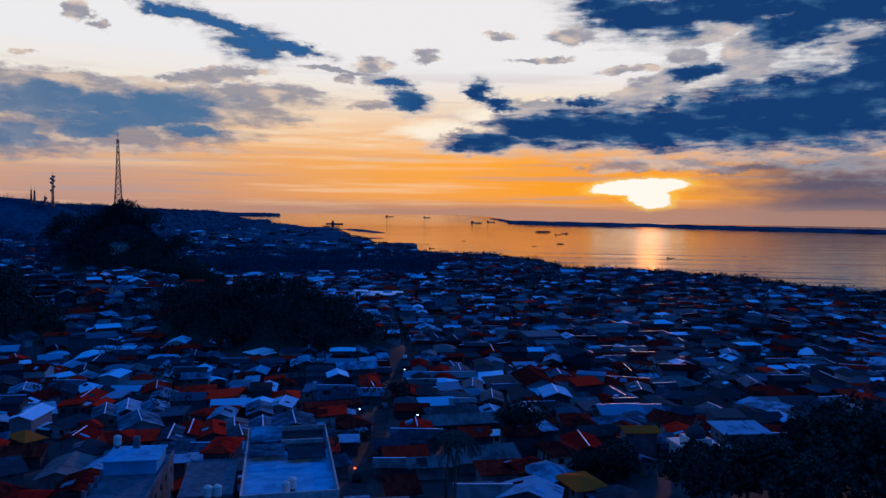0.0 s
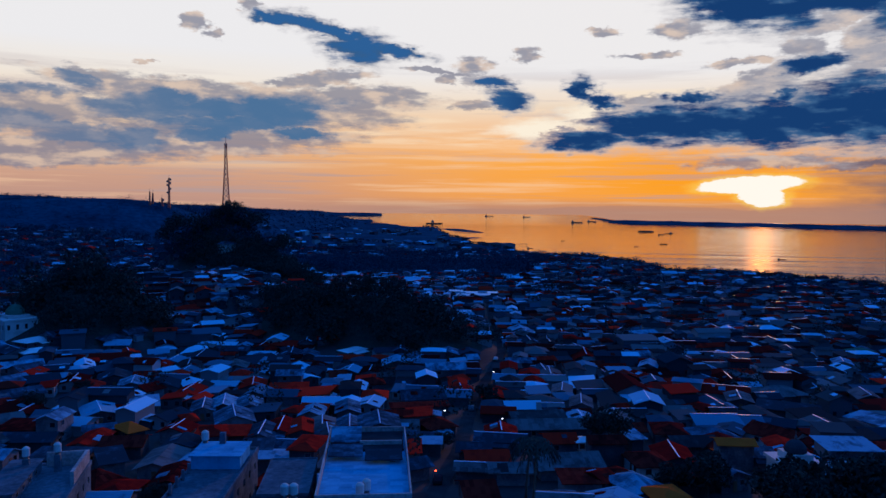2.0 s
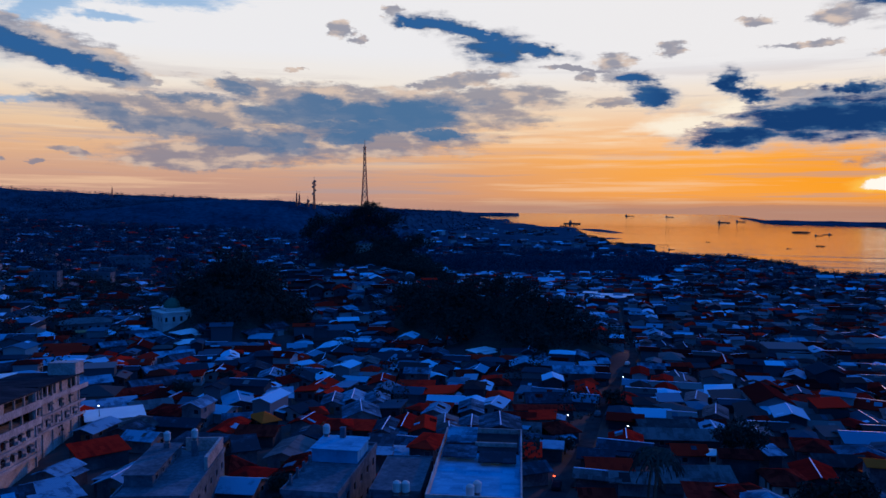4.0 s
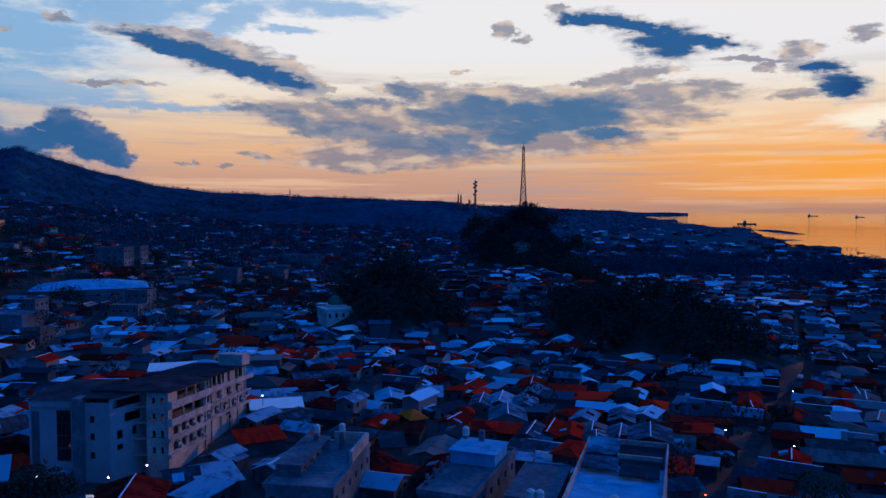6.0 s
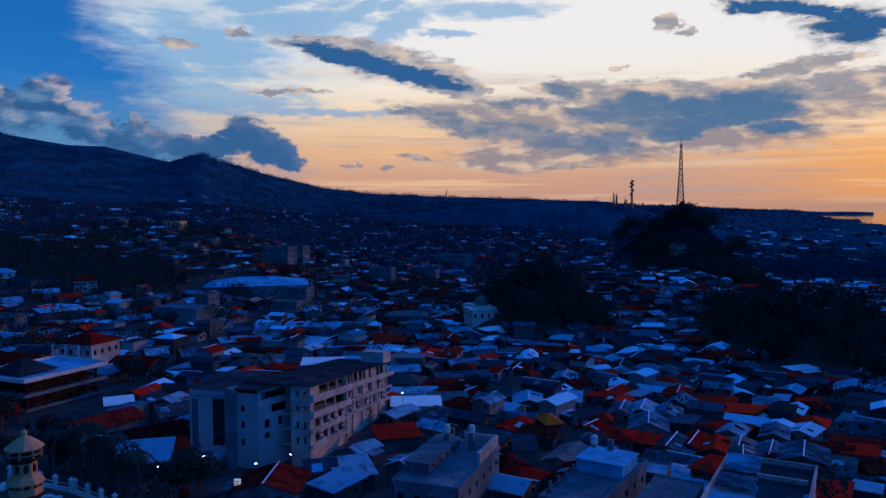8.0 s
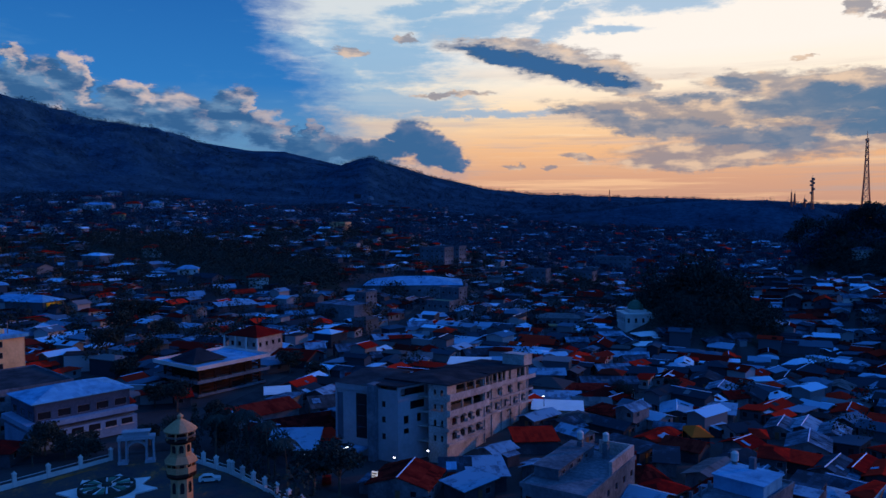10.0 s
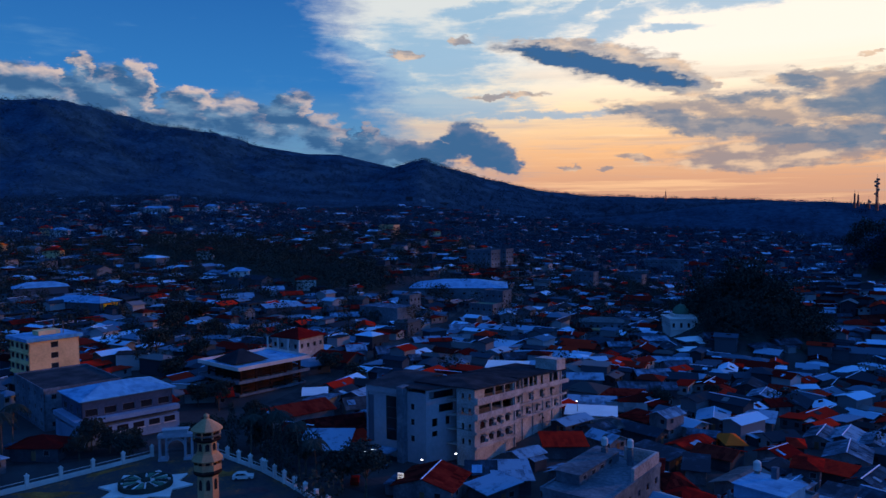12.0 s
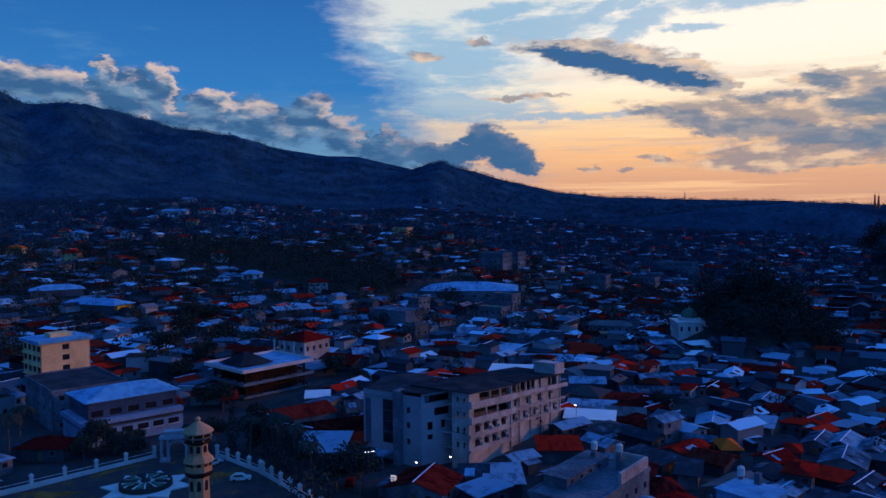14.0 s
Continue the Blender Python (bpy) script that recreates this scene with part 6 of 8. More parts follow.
simple_block("office_building", -488, 350, 27, 24, 12, 3, 3.8, 6, 3, CONCRETE, ZINC, "pale school block with tiers of windows", "school")
simple_block("office_building", -500, 545, 45, 36, 12, 3, 4.0, 8, 2, CONCRETE, ZINC, "long pale school block", "school")
simple_block("office_building", -450, 455, 27, 26, 12, 2, 4.0, 6, 2, CONCRETE, ZINC, "pale two-storey school block", "school")
sc = simple_block("school_building", -262, 263, 48, 20, 9, 2, 3.6, 6, 2, CONCRETE, ASBESTOS, "dull grey two-storey school with a yellow balcony", "school", 0, pitched=2.0)
s = Shape()
s.box(-10, 2, -5.4, -4.52, 3.3, 4.3)
part("balcony", s, CREAM, sc, "faded yellow balcony parapet")
simple_block("villa", -588, 302, 27, 17, 9, 2, 3.6, 4, 2, CREAM, CREAM, "cream villa on the hillside catching the light", "villa")
lh = simple_block("long_hall", -440, 26, 92, 26, 13, 1, 6.0, 5, 3, WALL_FAR, SKYROOF, "long low hall under a pale blue sheet roof", "hall", 0, pitched=2.6)
lh = simple_block("long_hall", -396, 44, 40, 34, 13, 1, 6.0, 6, 3, WALL_FAR, SKYROOF, "long low hall with a yellow end wall", "hall", 0, pitched=2.6)
s = Shape()
s.box(17.02, 17.2, -4.5, 4.5, 2.6, 5.4)
part("fascia", s, YELLOW, lh, "yellow painted fascia")
simple_block("hill_house", -279, 574, 20, 14, 8, 1, 4.5, 4, 2, WHITE, ZINC, "white house on the tower hill", "house", 0, pitched=2.0)
for x, y, w, l, wall_, roof_ in ((-724, 146, 11, 9, CREAM, RED), (-633, 123, 13, 9, WHITE, RED), (-623, 2, 12, 8, CREAM, ORANGE), (-583, 38, 12, 10, CREAM, RED), (-545, 135, 12, 9, WHITE, RED), (-692, 47, 14, 9, WHITE, SKYROOF),
                                 (-792, 140, 26, 9, WHITE, SKYROOF), (-792, 172, 16, 9, WHITE, RED), (-801, 196, 14, 9, WHITE, SKYROOF), (-457, 137, 12, 8, WHITE, SKYROOF), (-674, 84, 10, 8, WHITE, ZINC), (-713, 37, 8, 7, CREAM, RED), (-423, 169, 12, 9, WHITE, RED), (-587, 344, 16, 9, CREAM, RED)):
    simple_block("lit_villa", x, y, 70, w, l, 2, 3.2, 3, 2, wall_, roof_, "two-storey villa on the wooded slope catching the last light", "villa", 0, pitched=2.2)
simple_block("lit_villa", -905, 172, 70, 20, 9, 2, 3.6, 5, 2, WHITE, ZINC, "white villa high on the slope", "villa", 0, pitched=2.0)


# mosques
def dome_mosque(x, y, turn, w, label, dome_mat):
    base = height(x, y)
    ob = thing("mosque", x, y, base, turn, label, "mosque")
    sh, holes = Shape(), []
    a = w / 2
    for p0, p1 in (((-a, -a), (a, -a)), ((a, -a), (a, a)), ((a, a), (-a, a)), ((-a, a), (-a, -a))):
        facade(sh, holes, p0, p1, 0, 5.0, 1, 4, 1.2, 2.2, 1.2)
    sh.box(-a + 0.3, a - 0.3, -a + 0.3, a - 0.3, -4, 0.2)
    sh.box(-a - 0.5, a + 0.5, -a - 0.5, a + 0.5, 5.0, 5.6)
    sh.box(-a * 0.62, a * 0.62, -a * 0.62, a * 0.62, 5.6, 7.0)
    part("wall", sh, WHITE, ob)
    d = Shape()
    r = a * 0.52
    d.tube(0, 0, [(7.0, r * 0.95)] + [(7.2 + r * 1.15 * math.sin(radians(k)), r * math.cos(radians(k)) * (1.06 if k < 30 else 1.0)) for k in (0, 12, 25, 40, 55, 68, 80)], 20)
    part("dome", d, dome_mat, ob, "painted onion dome")
    f = Shape()
    f.tube(0, 0, [(7.2 + r * 1.12, 0.25), (7.2 + r * 1.12 + 0.5, 0.3), (7.2 + r * 1.12 + 1.0, 0.1), (7.2 + r * 1.12 + 2.0, 0.04)], 8)
    part("finial", f, STEEL, ob)
    add_windows(ob, holes)
    placed.append((x, y, w * 0.7))


dome_mosque(-237, 290, 60, 14, "small white mosque with a green dome", GREEN)
dome_mosque(47.2, 166, 15, 8, "small mosque with a dark grey dome among houses", TAR_AND_SHADE)


# the minaret on the plaza
def minaret(x, y):
    ob = thing("minaret", x, y, -0.3, 12, "octagonal cream minaret with two galleries and a domed cap", "minaret")
    shaft = Shape()
    shaft.tube(0, 0, [(0, 2.2), (1.0, 2.2), (1.2, 1.8), (16.2, 1.65)], 8)
    part("lower_shaft", shaft, MINARET_STONE, ob)
    g = Shape()
    g.tube(0, 0, [(15.9, 1.68), (16.3, 2.15), (16.5, 2.25), (16.8, 2.25)], 8)
    part("gallery_floor", g, DARKTIMBER, ob)
    mid = Shape()
    mid.tube(0, 0, [(16.8, 1.6), (18.5, 1.6)], 8)
    part("middle_shaft", mid, MINARET_STONE, ob)
    for k in range(8):
        a0, a1 = 2 * math.pi * k / 8, 2 * math.pi * (k + 1) / 8
        p, q = (2.18 * math.cos(a0), 2.18 * math.sin(a0)), (2.18 * math.cos(a1), 2.18 * math.sin(a1))
        rail = Shape()
        rail.solid([(*p, 16.8), (*q, 16.8), (*q, 17.7), (*p, 17.7), (p[0] * 0.94, p[1] * 0.94, 16.8), (q[0] * 0.94, q[1] * 0.94, 16.8), (q[0] * 0.94, q[1] * 0.94, 17.7), (p[0] * 0.94, p[1] * 0.94, 17.7)],
                   [(0, 1, 2, 3), (7, 6, 5, 4), (3, 2, 6, 7), (0, 4, 5, 1), (1, 5, 6, 2), (4, 0, 3, 7)])
        part("railing", rail, MINARET_STONE, ob)
    skirt = Shape()
    skirt.tube(0, 0, [(18.2, 2.4), (18.35, 2.45), (19.2, 1.65), (19.4, 1.6)], 8)
    part("skirt_roof", skirt, MINARET_STONE, ob, "flared cream eave")
    up = Shape()
    up.tube(0, 0, [(19.3, 1.55), (21.3, 1.5)], 8)
    part("upper_shaft", up, MINARET_STONE, ob)
    top = Shape()
    top.tube(0, 0, [(21.0, 1.52), (21.3, 2.1), (21.5, 2.25), (21.7, 2.25)], 8)
    part("gallery_floor", top, DARKTIMBER, ob)
    lantern = Shape()
    lantern.tube(0, 0, [(21.6, 1.2), (22.9, 1.2)], 8)
    part("lantern", lantern, DARKTIMBER, ob)
    for k in range(8):
        a, a1 = 2 * math.pi * k / 8, 2 * math.pi * (k + 1) / 8
        p = Shape()
        p.tube(2.0 * math.cos(a), 2.0 * math.sin(a), [(21.6, 0.14), (22.9, 0.14)], 8)
        part("post", p, MINARET_STONE, ob)
        b = Shape()
        b.beam((2.1 * math.cos(a), 2.1 * math.sin(a), 22.1), (2.1 * math.cos(a1), 2.1 * math.sin(a1), 22.1), 0.12)
        part("rail_bar", b, STEEL, ob)
    cap = Shape()
    cap.tube(0, 0, [(22.8, 2.35), (22.95, 2.4), (23.5, 1.75), (24.1, 0.9), (24.4, 0.4), (24.55, 0.3), (24.75, 0.45), (25.0, 0.42), (25.25, 0.08)], 12)
    part("cap", cap, MINARET_STONE, ob, "pale conical cap with a ball finial")
    for z, hh in ((14.6, 1.6), (10.6, 1.6), (6.6, 1.6), (17.9, 0.9), (20.3, 1.1)):
        rad = 1.8 - 0.15 * (z - 1.2) / 15 if z < 16 else 1.6 if z < 19 else 1.53
        for k in range(8):
            a = 2 * math.pi * (k + 0.5) / 8
            rr = rad * math.cos(math.pi / 8)
            w = Shape()
            w.solid([(-0.3, -0.04, -hh / 2), (0.3, -0.04, -hh / 2), (0.3, -0.04, hh / 4), (0.16, -0.04, hh / 2), (-0.16, -0.04, hh / 2), (-0.3, -0.04, hh / 4),
                     (-0.3, 0.05, -hh / 2), (0.3, 0.05, -hh / 2), (0.3, 0.05, hh / 4), (0.16, 0.05, hh / 2), (-0.16, 0.05, hh / 2), (-0.3, 0.05, hh / 4)],
                    [(0, 1, 2, 3, 4, 5), (11, 10, 9, 8, 7, 6)] + [(i, 6 + i, 6 + (i + 1) % 6, (i + 1) % 6) for i in range(6)])
            o = part("arched_window", w, GLASS, ob)
            o.matrix_basis = pose(rr * math.cos(a), rr * math.sin(a), z, 0, 0, math.degrees(a) + 90)


minaret(-95.2, 40.8)


# plaza, fountain, fence and gate
PLAZA_Z = 0.35
pl = Shape()
ring = [(-70, 20), (-105, 2), (-146, 8), (-158, 42), (-150, 55), (-136, 60), (-118, 64), (-85, 58)]
pl.poly([(x, y, PLAZA_Z) for x, y in ring][::-1])
n = len(ring)
for k in range(n):
    (xa, ya), (xb, yb) = ring[k], ring[(k + 1) % n]
    pl.poly([(xa, ya, PLAZA_Z), (xb, yb, PLAZA_Z), (xb, yb, PLAZA_Z - 3), (xa, ya, PLAZA_Z - 3)])
tagged(new("pavement", pl.mesh("pavement", PAVING)), "wide paved mosque forecourt", "pavement", kind="structure")

# flat patches painting pools of orange light on the forecourt
for k, (x, y, rx, ry, turn) in enumerate(((-143.8, 20, 6.0, 1.8, 62), (-138.6, 52.5, 4.0, 2.0, 62), (-152.5, 32, 5.0, 0.9, 107))):
    ep, c, n = Shape(), math.cos(radians(turn)), math.sin(radians(turn))
    edge = []
    for i in range(36):
        a = 2 * math.pi * i / 36
        f = 1 + 0.22 * math.sin(3 * a + k) + 0.13 * math.sin(7 * a + 2 * k) + 0.06 * math.sin(13 * a)
        edge.append((x + f * (rx * math.cos(a) * c - ry * math.sin(a) * n), y + f * (rx * math.cos(a) * n + ry * math.sin(a) * c), PLAZA_Z + 0.012))
    ep.poly(edge)
    tagged(new("ground", ep.mesh("ground", LIT_EARTH)), "patch of forecourt earth with orange light painted into its colour", "earth", kind="structure")

fo = thing("flower_bed", -138.6, 37.5, PLAZA_Z, 20, "round planted bed on a pale star-shaped terrace", "flower bed")
star = Shape()
pts = []
for k in range(16):
    r = 9.3 if k % 2 == 0 else 6.3
    pts.append((r * math.cos(2 * math.pi * k / 16), r * math.sin(2 * math.pi * k / 16)))
star.poly([(x, y, 0.3) for x, y in pts])
for k in range(16):
    (xa, ya), (xb, yb) = pts[k], pts[(k + 1) % 16]
    star.poly([(xa, ya, 0.3), (xa, ya, 0), (xb, yb, 0), (xb, yb, 0.3)])
part("terrace", star, WHITE, fo, "pale star-shaped terrace")
rim = Shape()
rim.tube(0, 0, [(0.3, 5.2), (1.3, 5.2), (1.3, 4.8), (1.0, 4.8)], 40)
part("rim", rim, LEAF, fo, "clipped hedge rim")
soil = Shape()
soil.tube(0, 0, [(0.9, 4.8), (1.05, 4.75)], 40)
part("soil", soil, SOIL, fo)
for k in range(12):
    a = 2 * math.pi * k / 12
    p = Shape()
    p.beam((0.9 * math.cos(a), 0.9 * math.sin(a), 1.12), (4.7 * math.cos(a), 4.7 * math.sin(a), 1.12), 0.16)
    part("spoke", p, WHITE, fo)
    q = Shape()
    a0, a1 = a + 0.12, a + 2 * math.pi / 12 - 0.12
    q.solid([(1.6 * math.cos(a0), 1.6 * math.sin(a0), 1.0), (4.4 * math.cos(a0), 4.4 * math.sin(a0), 1.0), (4.4 * math.cos(a1), 4.4 * math.sin(a1), 1.0), (1.6 * math.cos(a1), 1.6 * math.sin(a1), 1.0),
             (1.8 * math.cos(a0), 1.8 * math.sin(a0), 1.45), (4.2 * math.cos(a0), 4.2 * math.sin(a0), 1.45), (4.2 * math.cos(a1), 4.2 * math.sin(a1), 1.45), (1.8 * math.cos(a1), 1.8 * math.sin(a1), 1.45)],
            [(4, 5, 6, 7), (0, 1, 5, 4), (1, 2, 6, 5), (2, 3, 7, 6), (3, 0, 4, 7)])
    part("planting", q, LEAF if k % 2 else GREEN, fo)
hub = Shape()
hub.tube(0, 0, [(0.9, 1.0), (1.7, 0.9), (1.9, 0.3)], 16)
part("hub", hub, LEAF, fo)


def fence_run(x0, y0, x1, y1, step):
    length = math.hypot(x1 - x0, y1 - y0)
    ob = thing("fence", x0, y0, PLAZA_Z, math.degrees(math.atan2(y1 - y0, x1 - x0)), "white post-and-wall fence round the forecourt", "fence")
    n = max(1, round(length / step))
    for k in range(n + 1):
        x = length * k / n
        p = Shape()
        p.box(x - 0.32, x + 0.32, -0.32, 0.32, -2.5, 2.3)
        p.box(x - 0.42, x + 0.42, -0.42, 0.42, 2.3, 2.5)
        p.solid([(x - 0.3, -0.3, 2.5), (x + 0.3, -0.3, 2.5), (x + 0.3, 0.3, 2.5), (x - 0.3, 0.3, 2.5), (x, 0, 3.0)], [(0, 1, 4), (1, 2, 4), (2, 3, 4), (3, 0, 4)])
        part("post", p, WHITE, ob)
    for k in range(n):
        x = length * k / n
        p = Shape()
        p.box(x + 0.32, x + length / n - 0.32, -0.12, 0.12, -2.5, 0.75)
        p.box(x + 0.32, x + length / n - 0.32, -0.05, 0.05, 1.35, 1.45)
        part("panel", p, WHITE, ob)


fence_run(-144.5, -2, -158, 41.5, 6.6)
fence_run(-152, 54.5, -136, 60.5, 4.2)
fence_run(-135, 60.8, -105, 66, 4.4)

gate = thing("gateway", -153.5, 46, PLAZA_Z, 72, "white arched gateway with twin columns", "gate")
gate.scale = (0.8, 0.8, 0.84)
for x in (-3.4, 3.4):
    p = Shape()
    p.box(x - 1.3, x + 1.3, -1.5, 1.1, 0, 0.7)
    part("plinth", p, PANEL, gate)
    for dx in (-0.9, 0.9):
        for y in (-1.2, 0.8):
            c = Shape()
            c.tube(x + dx, y, [(0.7, 0.32), (0.9, 0.26), (5.9, 0.22), (6.2, 0.34)], 10)
            part("column", c, PANEL, gate)
arch = Shape()
for k in range(12):
    a0, a1 = math.pi * k / 12, math.pi * (k + 1) / 12
    arch.solid([(2.2 * math.cos(a0), -0.5, 3.2 + 2.0 * math.sin(a0)), (2.7 * math.cos(a0), -0.5, 3.2 + 2.5 * math.sin(a0)), (2.7 * math.cos(a1), -0.5, 3.2 + 2.5 * math.sin(a1)), (2.2 * math.cos(a1), -0.5, 3.2 + 2.0 * math.sin(a1)),
                (2.2 * math.cos(a0), 0.5, 3.2 + 2.0 * math.sin(a0)), (2.7 * math.cos(a0), 0.5, 3.2 + 2.5 * math.sin(a0)), (2.7 * math.cos(a1), 0.5, 3.2 + 2.5 * math.sin(a1)), (2.2 * math.cos(a1), 0.5, 3.2 + 2.0 * math.sin(a1))],
               [(0, 3, 2, 1), (4, 5, 6, 7), (0, 4, 7, 3), (1, 2, 6, 5)])
for x in (-2.45, 2.45):
    p = Shape()
    p.box(x - 0.25, x + 0.25, -0.5, 0.5, 0, 3.2)
    part("jamb", p, PANEL, gate)
part("arch", arch, PANEL, gate)
lint = Shape()
lint.box(-4.7, 4.7, -1.7, 1.3, 6.2, 7.0)
lint.box(-3.2, 3.2, -1.3, 1.0, 7.0, 8.0)
lint.box(-3.6, 3.6, -1.6, 1.3, 8.0, 8.3)
part("lintel", lint, PANEL, gate)


# ---------- cars ----------
def car(x, y, z, turn, paint, label):
    ob = thing("car", x, y, z, turn, label, "car", "parked cars")
    b = Shape()
    prof = [(-2.1, 0.35), (2.1, 0.35), (2.12, 0.75), (1.95, 0.9), (1.0, 1.0), (-1.9, 1.02), (-2.1, 0.9)]
    top = [(0.95, 1.0), (0.35, 1.48), (-1.2, 1.52), (-1.85, 1.02)]
    for poly, hw in ((prof, 0.85), (top, 0.74)):
        k = len(poly)
        b.solid([(px, -hw, pz) for px, pz in poly] + [(px, hw, pz) for px, pz in poly],
                [tuple(range(k)), tuple(reversed(range(k, 2 * k)))] + [(i, k + i, k + (i + 1) % k, (i + 1) % k) for i in range(k)])
    part("body", b, paint, ob)
    g = Shape()
    for yy in (-0.755, 0.745):
        g.solid([(0.75, yy, 1.03), (0.3, yy, 1.4), (-1.15, yy, 1.43), (-1.6, yy, 1.05), (0.75, yy + 0.01, 1.03), (0.3, yy + 0.01, 1.4), (-1.15, yy + 0.01, 1.43), (-1.6, yy + 0.01, 1.05)],
                [(0, 1, 2, 3), (7, 6, 5, 4), (0, 4, 5, 1), (1, 5, 6, 2), (2, 6, 7, 3)])
    part("window", g, GLASS, ob)
    for wx in (-1.3, 1.3):
        for wy in (-0.8, 0.8):
            w = Shape()
            pts = []
            for yy in (wy - 0.1, wy + 0.1):
                pts += [(wx + 0.32 * math.cos(2 * math.pi * i / 12), yy, 0.32 + 0.32 * math.sin(2 * math.pi * i / 12)) for i in range(12)]
            w.solid(pts, [tuple(range(12)), tuple(reversed(range(12, 24)))] + [(i, 12 + i, 12 + (i + 1) % 12, (i + 1) % 12) for i in range(12)])
            part("wheel", w, TAR_AND_SHADE, ob)
    return ob


car(-133, 55.6, PLAZA_Z, 70, WHITE, "white hatchback parked on the forecourt")
car(-146, 52.5, PLAZA_Z, 120, WHITE, "white car parked by the gateway")
for k, (x, y, t) in enumerate(((-24.3, 150, 97), (-28, 222, 98), (-31.5, 318, 92), (-100, 86, 150), (-120, 75, 155))):
    car(x, y, height(x, y) + 0.22, t, (TAR_AND_SHADE, CONCRETE, WHITE, TAR_AND_SHADE, RED)[k], ("dark car in the street", "grey car in the street", "white car in the street", "dark car by the hospital", "red car by the hospital")[k])


# ---------- towers on the hill ----------
def lattice_mast(x, y, z, h, foot, top, label, dishes=(), bar=0.12):
    ob = thing("radio_mast", x, y, z, 20, label, "radio mast", "masts on the hill")
    n = 14
    legs = [Shape() for k in range(4)]
    brace = Shape()
    lev = []
    for i in range(n + 1):
        k = i / n
        half = foot * (1 - k) ** 1.5 + top
        lev.append((h * k, half))
    corners = ((-1, -1), (1, -1), (1, 1), (-1, 1))
    for (z0, a0), (z1, a1) in zip(lev, lev[1:]):
        for k in range(4):
            cx, cy = corners[k]
            nx, ny = corners[(k + 1) % 4]
            brace.beam((cx * a0, cy * a0, z0), (nx * a1, ny * a1, z1), bar)
            brace.beam((nx * a0, ny * a0, z0), (cx * a1, cy * a1, z1), bar)
            brace.beam((cx * a1, cy * a1, z1), (nx * a1, ny * a1, z1), bar)
    for k in range(4):
        legs[k].path([(corners[k][0] * a0, corners[k][1] * a0, z0) for z0, a0 in lev], 2.1 * bar, 1.5 * bar)
        part("leg", legs[k], REDSTEEL, ob)
    part("bracing", brace, STEEL, ob)
    a = Shape()
    a.tube(0, 0, [(h, 0.25), (h + 6, 0.12)], 8)
    part("antenna", a, STEEL, ob)
    for dz, side in dishes:
        d = Shape()
        d.box(side * 1.9 - 1.7, side * 1.9 + 1.7, -1.6, -0.4, dz - 1.5, dz + 1.5)
        part("antenna_panel", d, STEEL, ob)
    for dz in (h * 0.98, h * 0.85):
        d = Shape()
        d.box(-top - 0.5, top + 0.5, -top - 0.5, top + 0.5, dz, dz + 0.5)
        part("platform", d, STEEL, ob)


tz = height(-297, 610)
lattice_mast(-297, 610, tz - 1, 66, 3.0, 0.75, "tall lattice radio mast in red and grey steel")
for mx, my, mh, f, tp, dz in ((-650, 1126, 48, 0.6, 0.9, ((46, 1), (43, -1), (40, 1), (37, -1), (31, 1), (25, -1))), (-672, 1115, 18, 0.8, 0.6, ()), (-660, 1122, 13, 0.8, 0.6, ((10, 1),)), (-668, 1100, 22, 0.7, 0.5, ())):
    lattice_mast(mx, my, height(mx, my) - 1, mh, f, tp, "distant telecom mast with antennas on the ridge", dz, 0.2)
for mx, my, mh in ((-2080, 2150, 40), (-1620, 2070, 18)):
    lattice_mast(mx, my, height(mx, my) - 1, mh, 2.5, 0.9, "far telecom mast on the ridge")


# ---------- trees ----------
def leaf_cloud(centres, radii, counts, size, seed, flat=0.8):
    """Loose triangles gathered on uneven lobes round each centre."""
    g = np.random.default_rng(seed)
    idx = np.repeat(np.arange(len(centres)), counts)
    c, r = np.asarray(centres, float)[idx], np.asarray(radii, float)[idx]
    d = g.normal(size=(len(idx), 3))
    d /= np.linalg.norm(d, axis=1)[:, None]
    lob = 1 + 0.22 * np.sin(5 * d[:, 0] + idx * 1.7) + 0.18 * np.sin(6 * d[:, 1] + 4 * d[:, 2] + idx * 2.3)
    depth = g.uniform(0.55, 1.0, len(idx)) ** 0.5
    p = c + d * (r * (lob * depth)[:, None]) * np.array([1, 1, flat])
    s = g.uniform(0.6, 1.3, len(idx)) * np.broadcast_to(size, (len(centres),))[idx]
    a = g.normal(size=(len(idx), 3))
    a /= np.linalg.norm(a, axis=1)[:, None]
    b = np.cross(a, g.normal(size=(len(idx), 3)))
    b /= np.linalg.norm(b, axis=1)[:, None] + 1e-9
    tri = np.stack([p - a * s[:, None] * 0.6, p + a * s[:, None] * 0.6 + b * s[:, None] * 0.2, p + b * s[:, None] * 0.9], 1)
    return tri.reshape(-1, 3)


def leaf_mesh(name, verts, mat):
    me = bpy.data.meshes.new(name)
    n = len(verts)
    me.vertices.add(n)
    me.vertices.foreach_set("co", np.ascontiguousarray(verts, dtype=np.float32).ravel())
    me.loops.add(n)
    me.loops.foreach_set("vertex_index", np.arange(n, dtype=np.int32))
    me.polygons.add(n // 3)
    me.polygons.foreach_set("loop_start", np.arange(0, n, 3, dtype=np.int32))
    me.materials.append(mat)
    me.update(calc_edges=True)
    return me


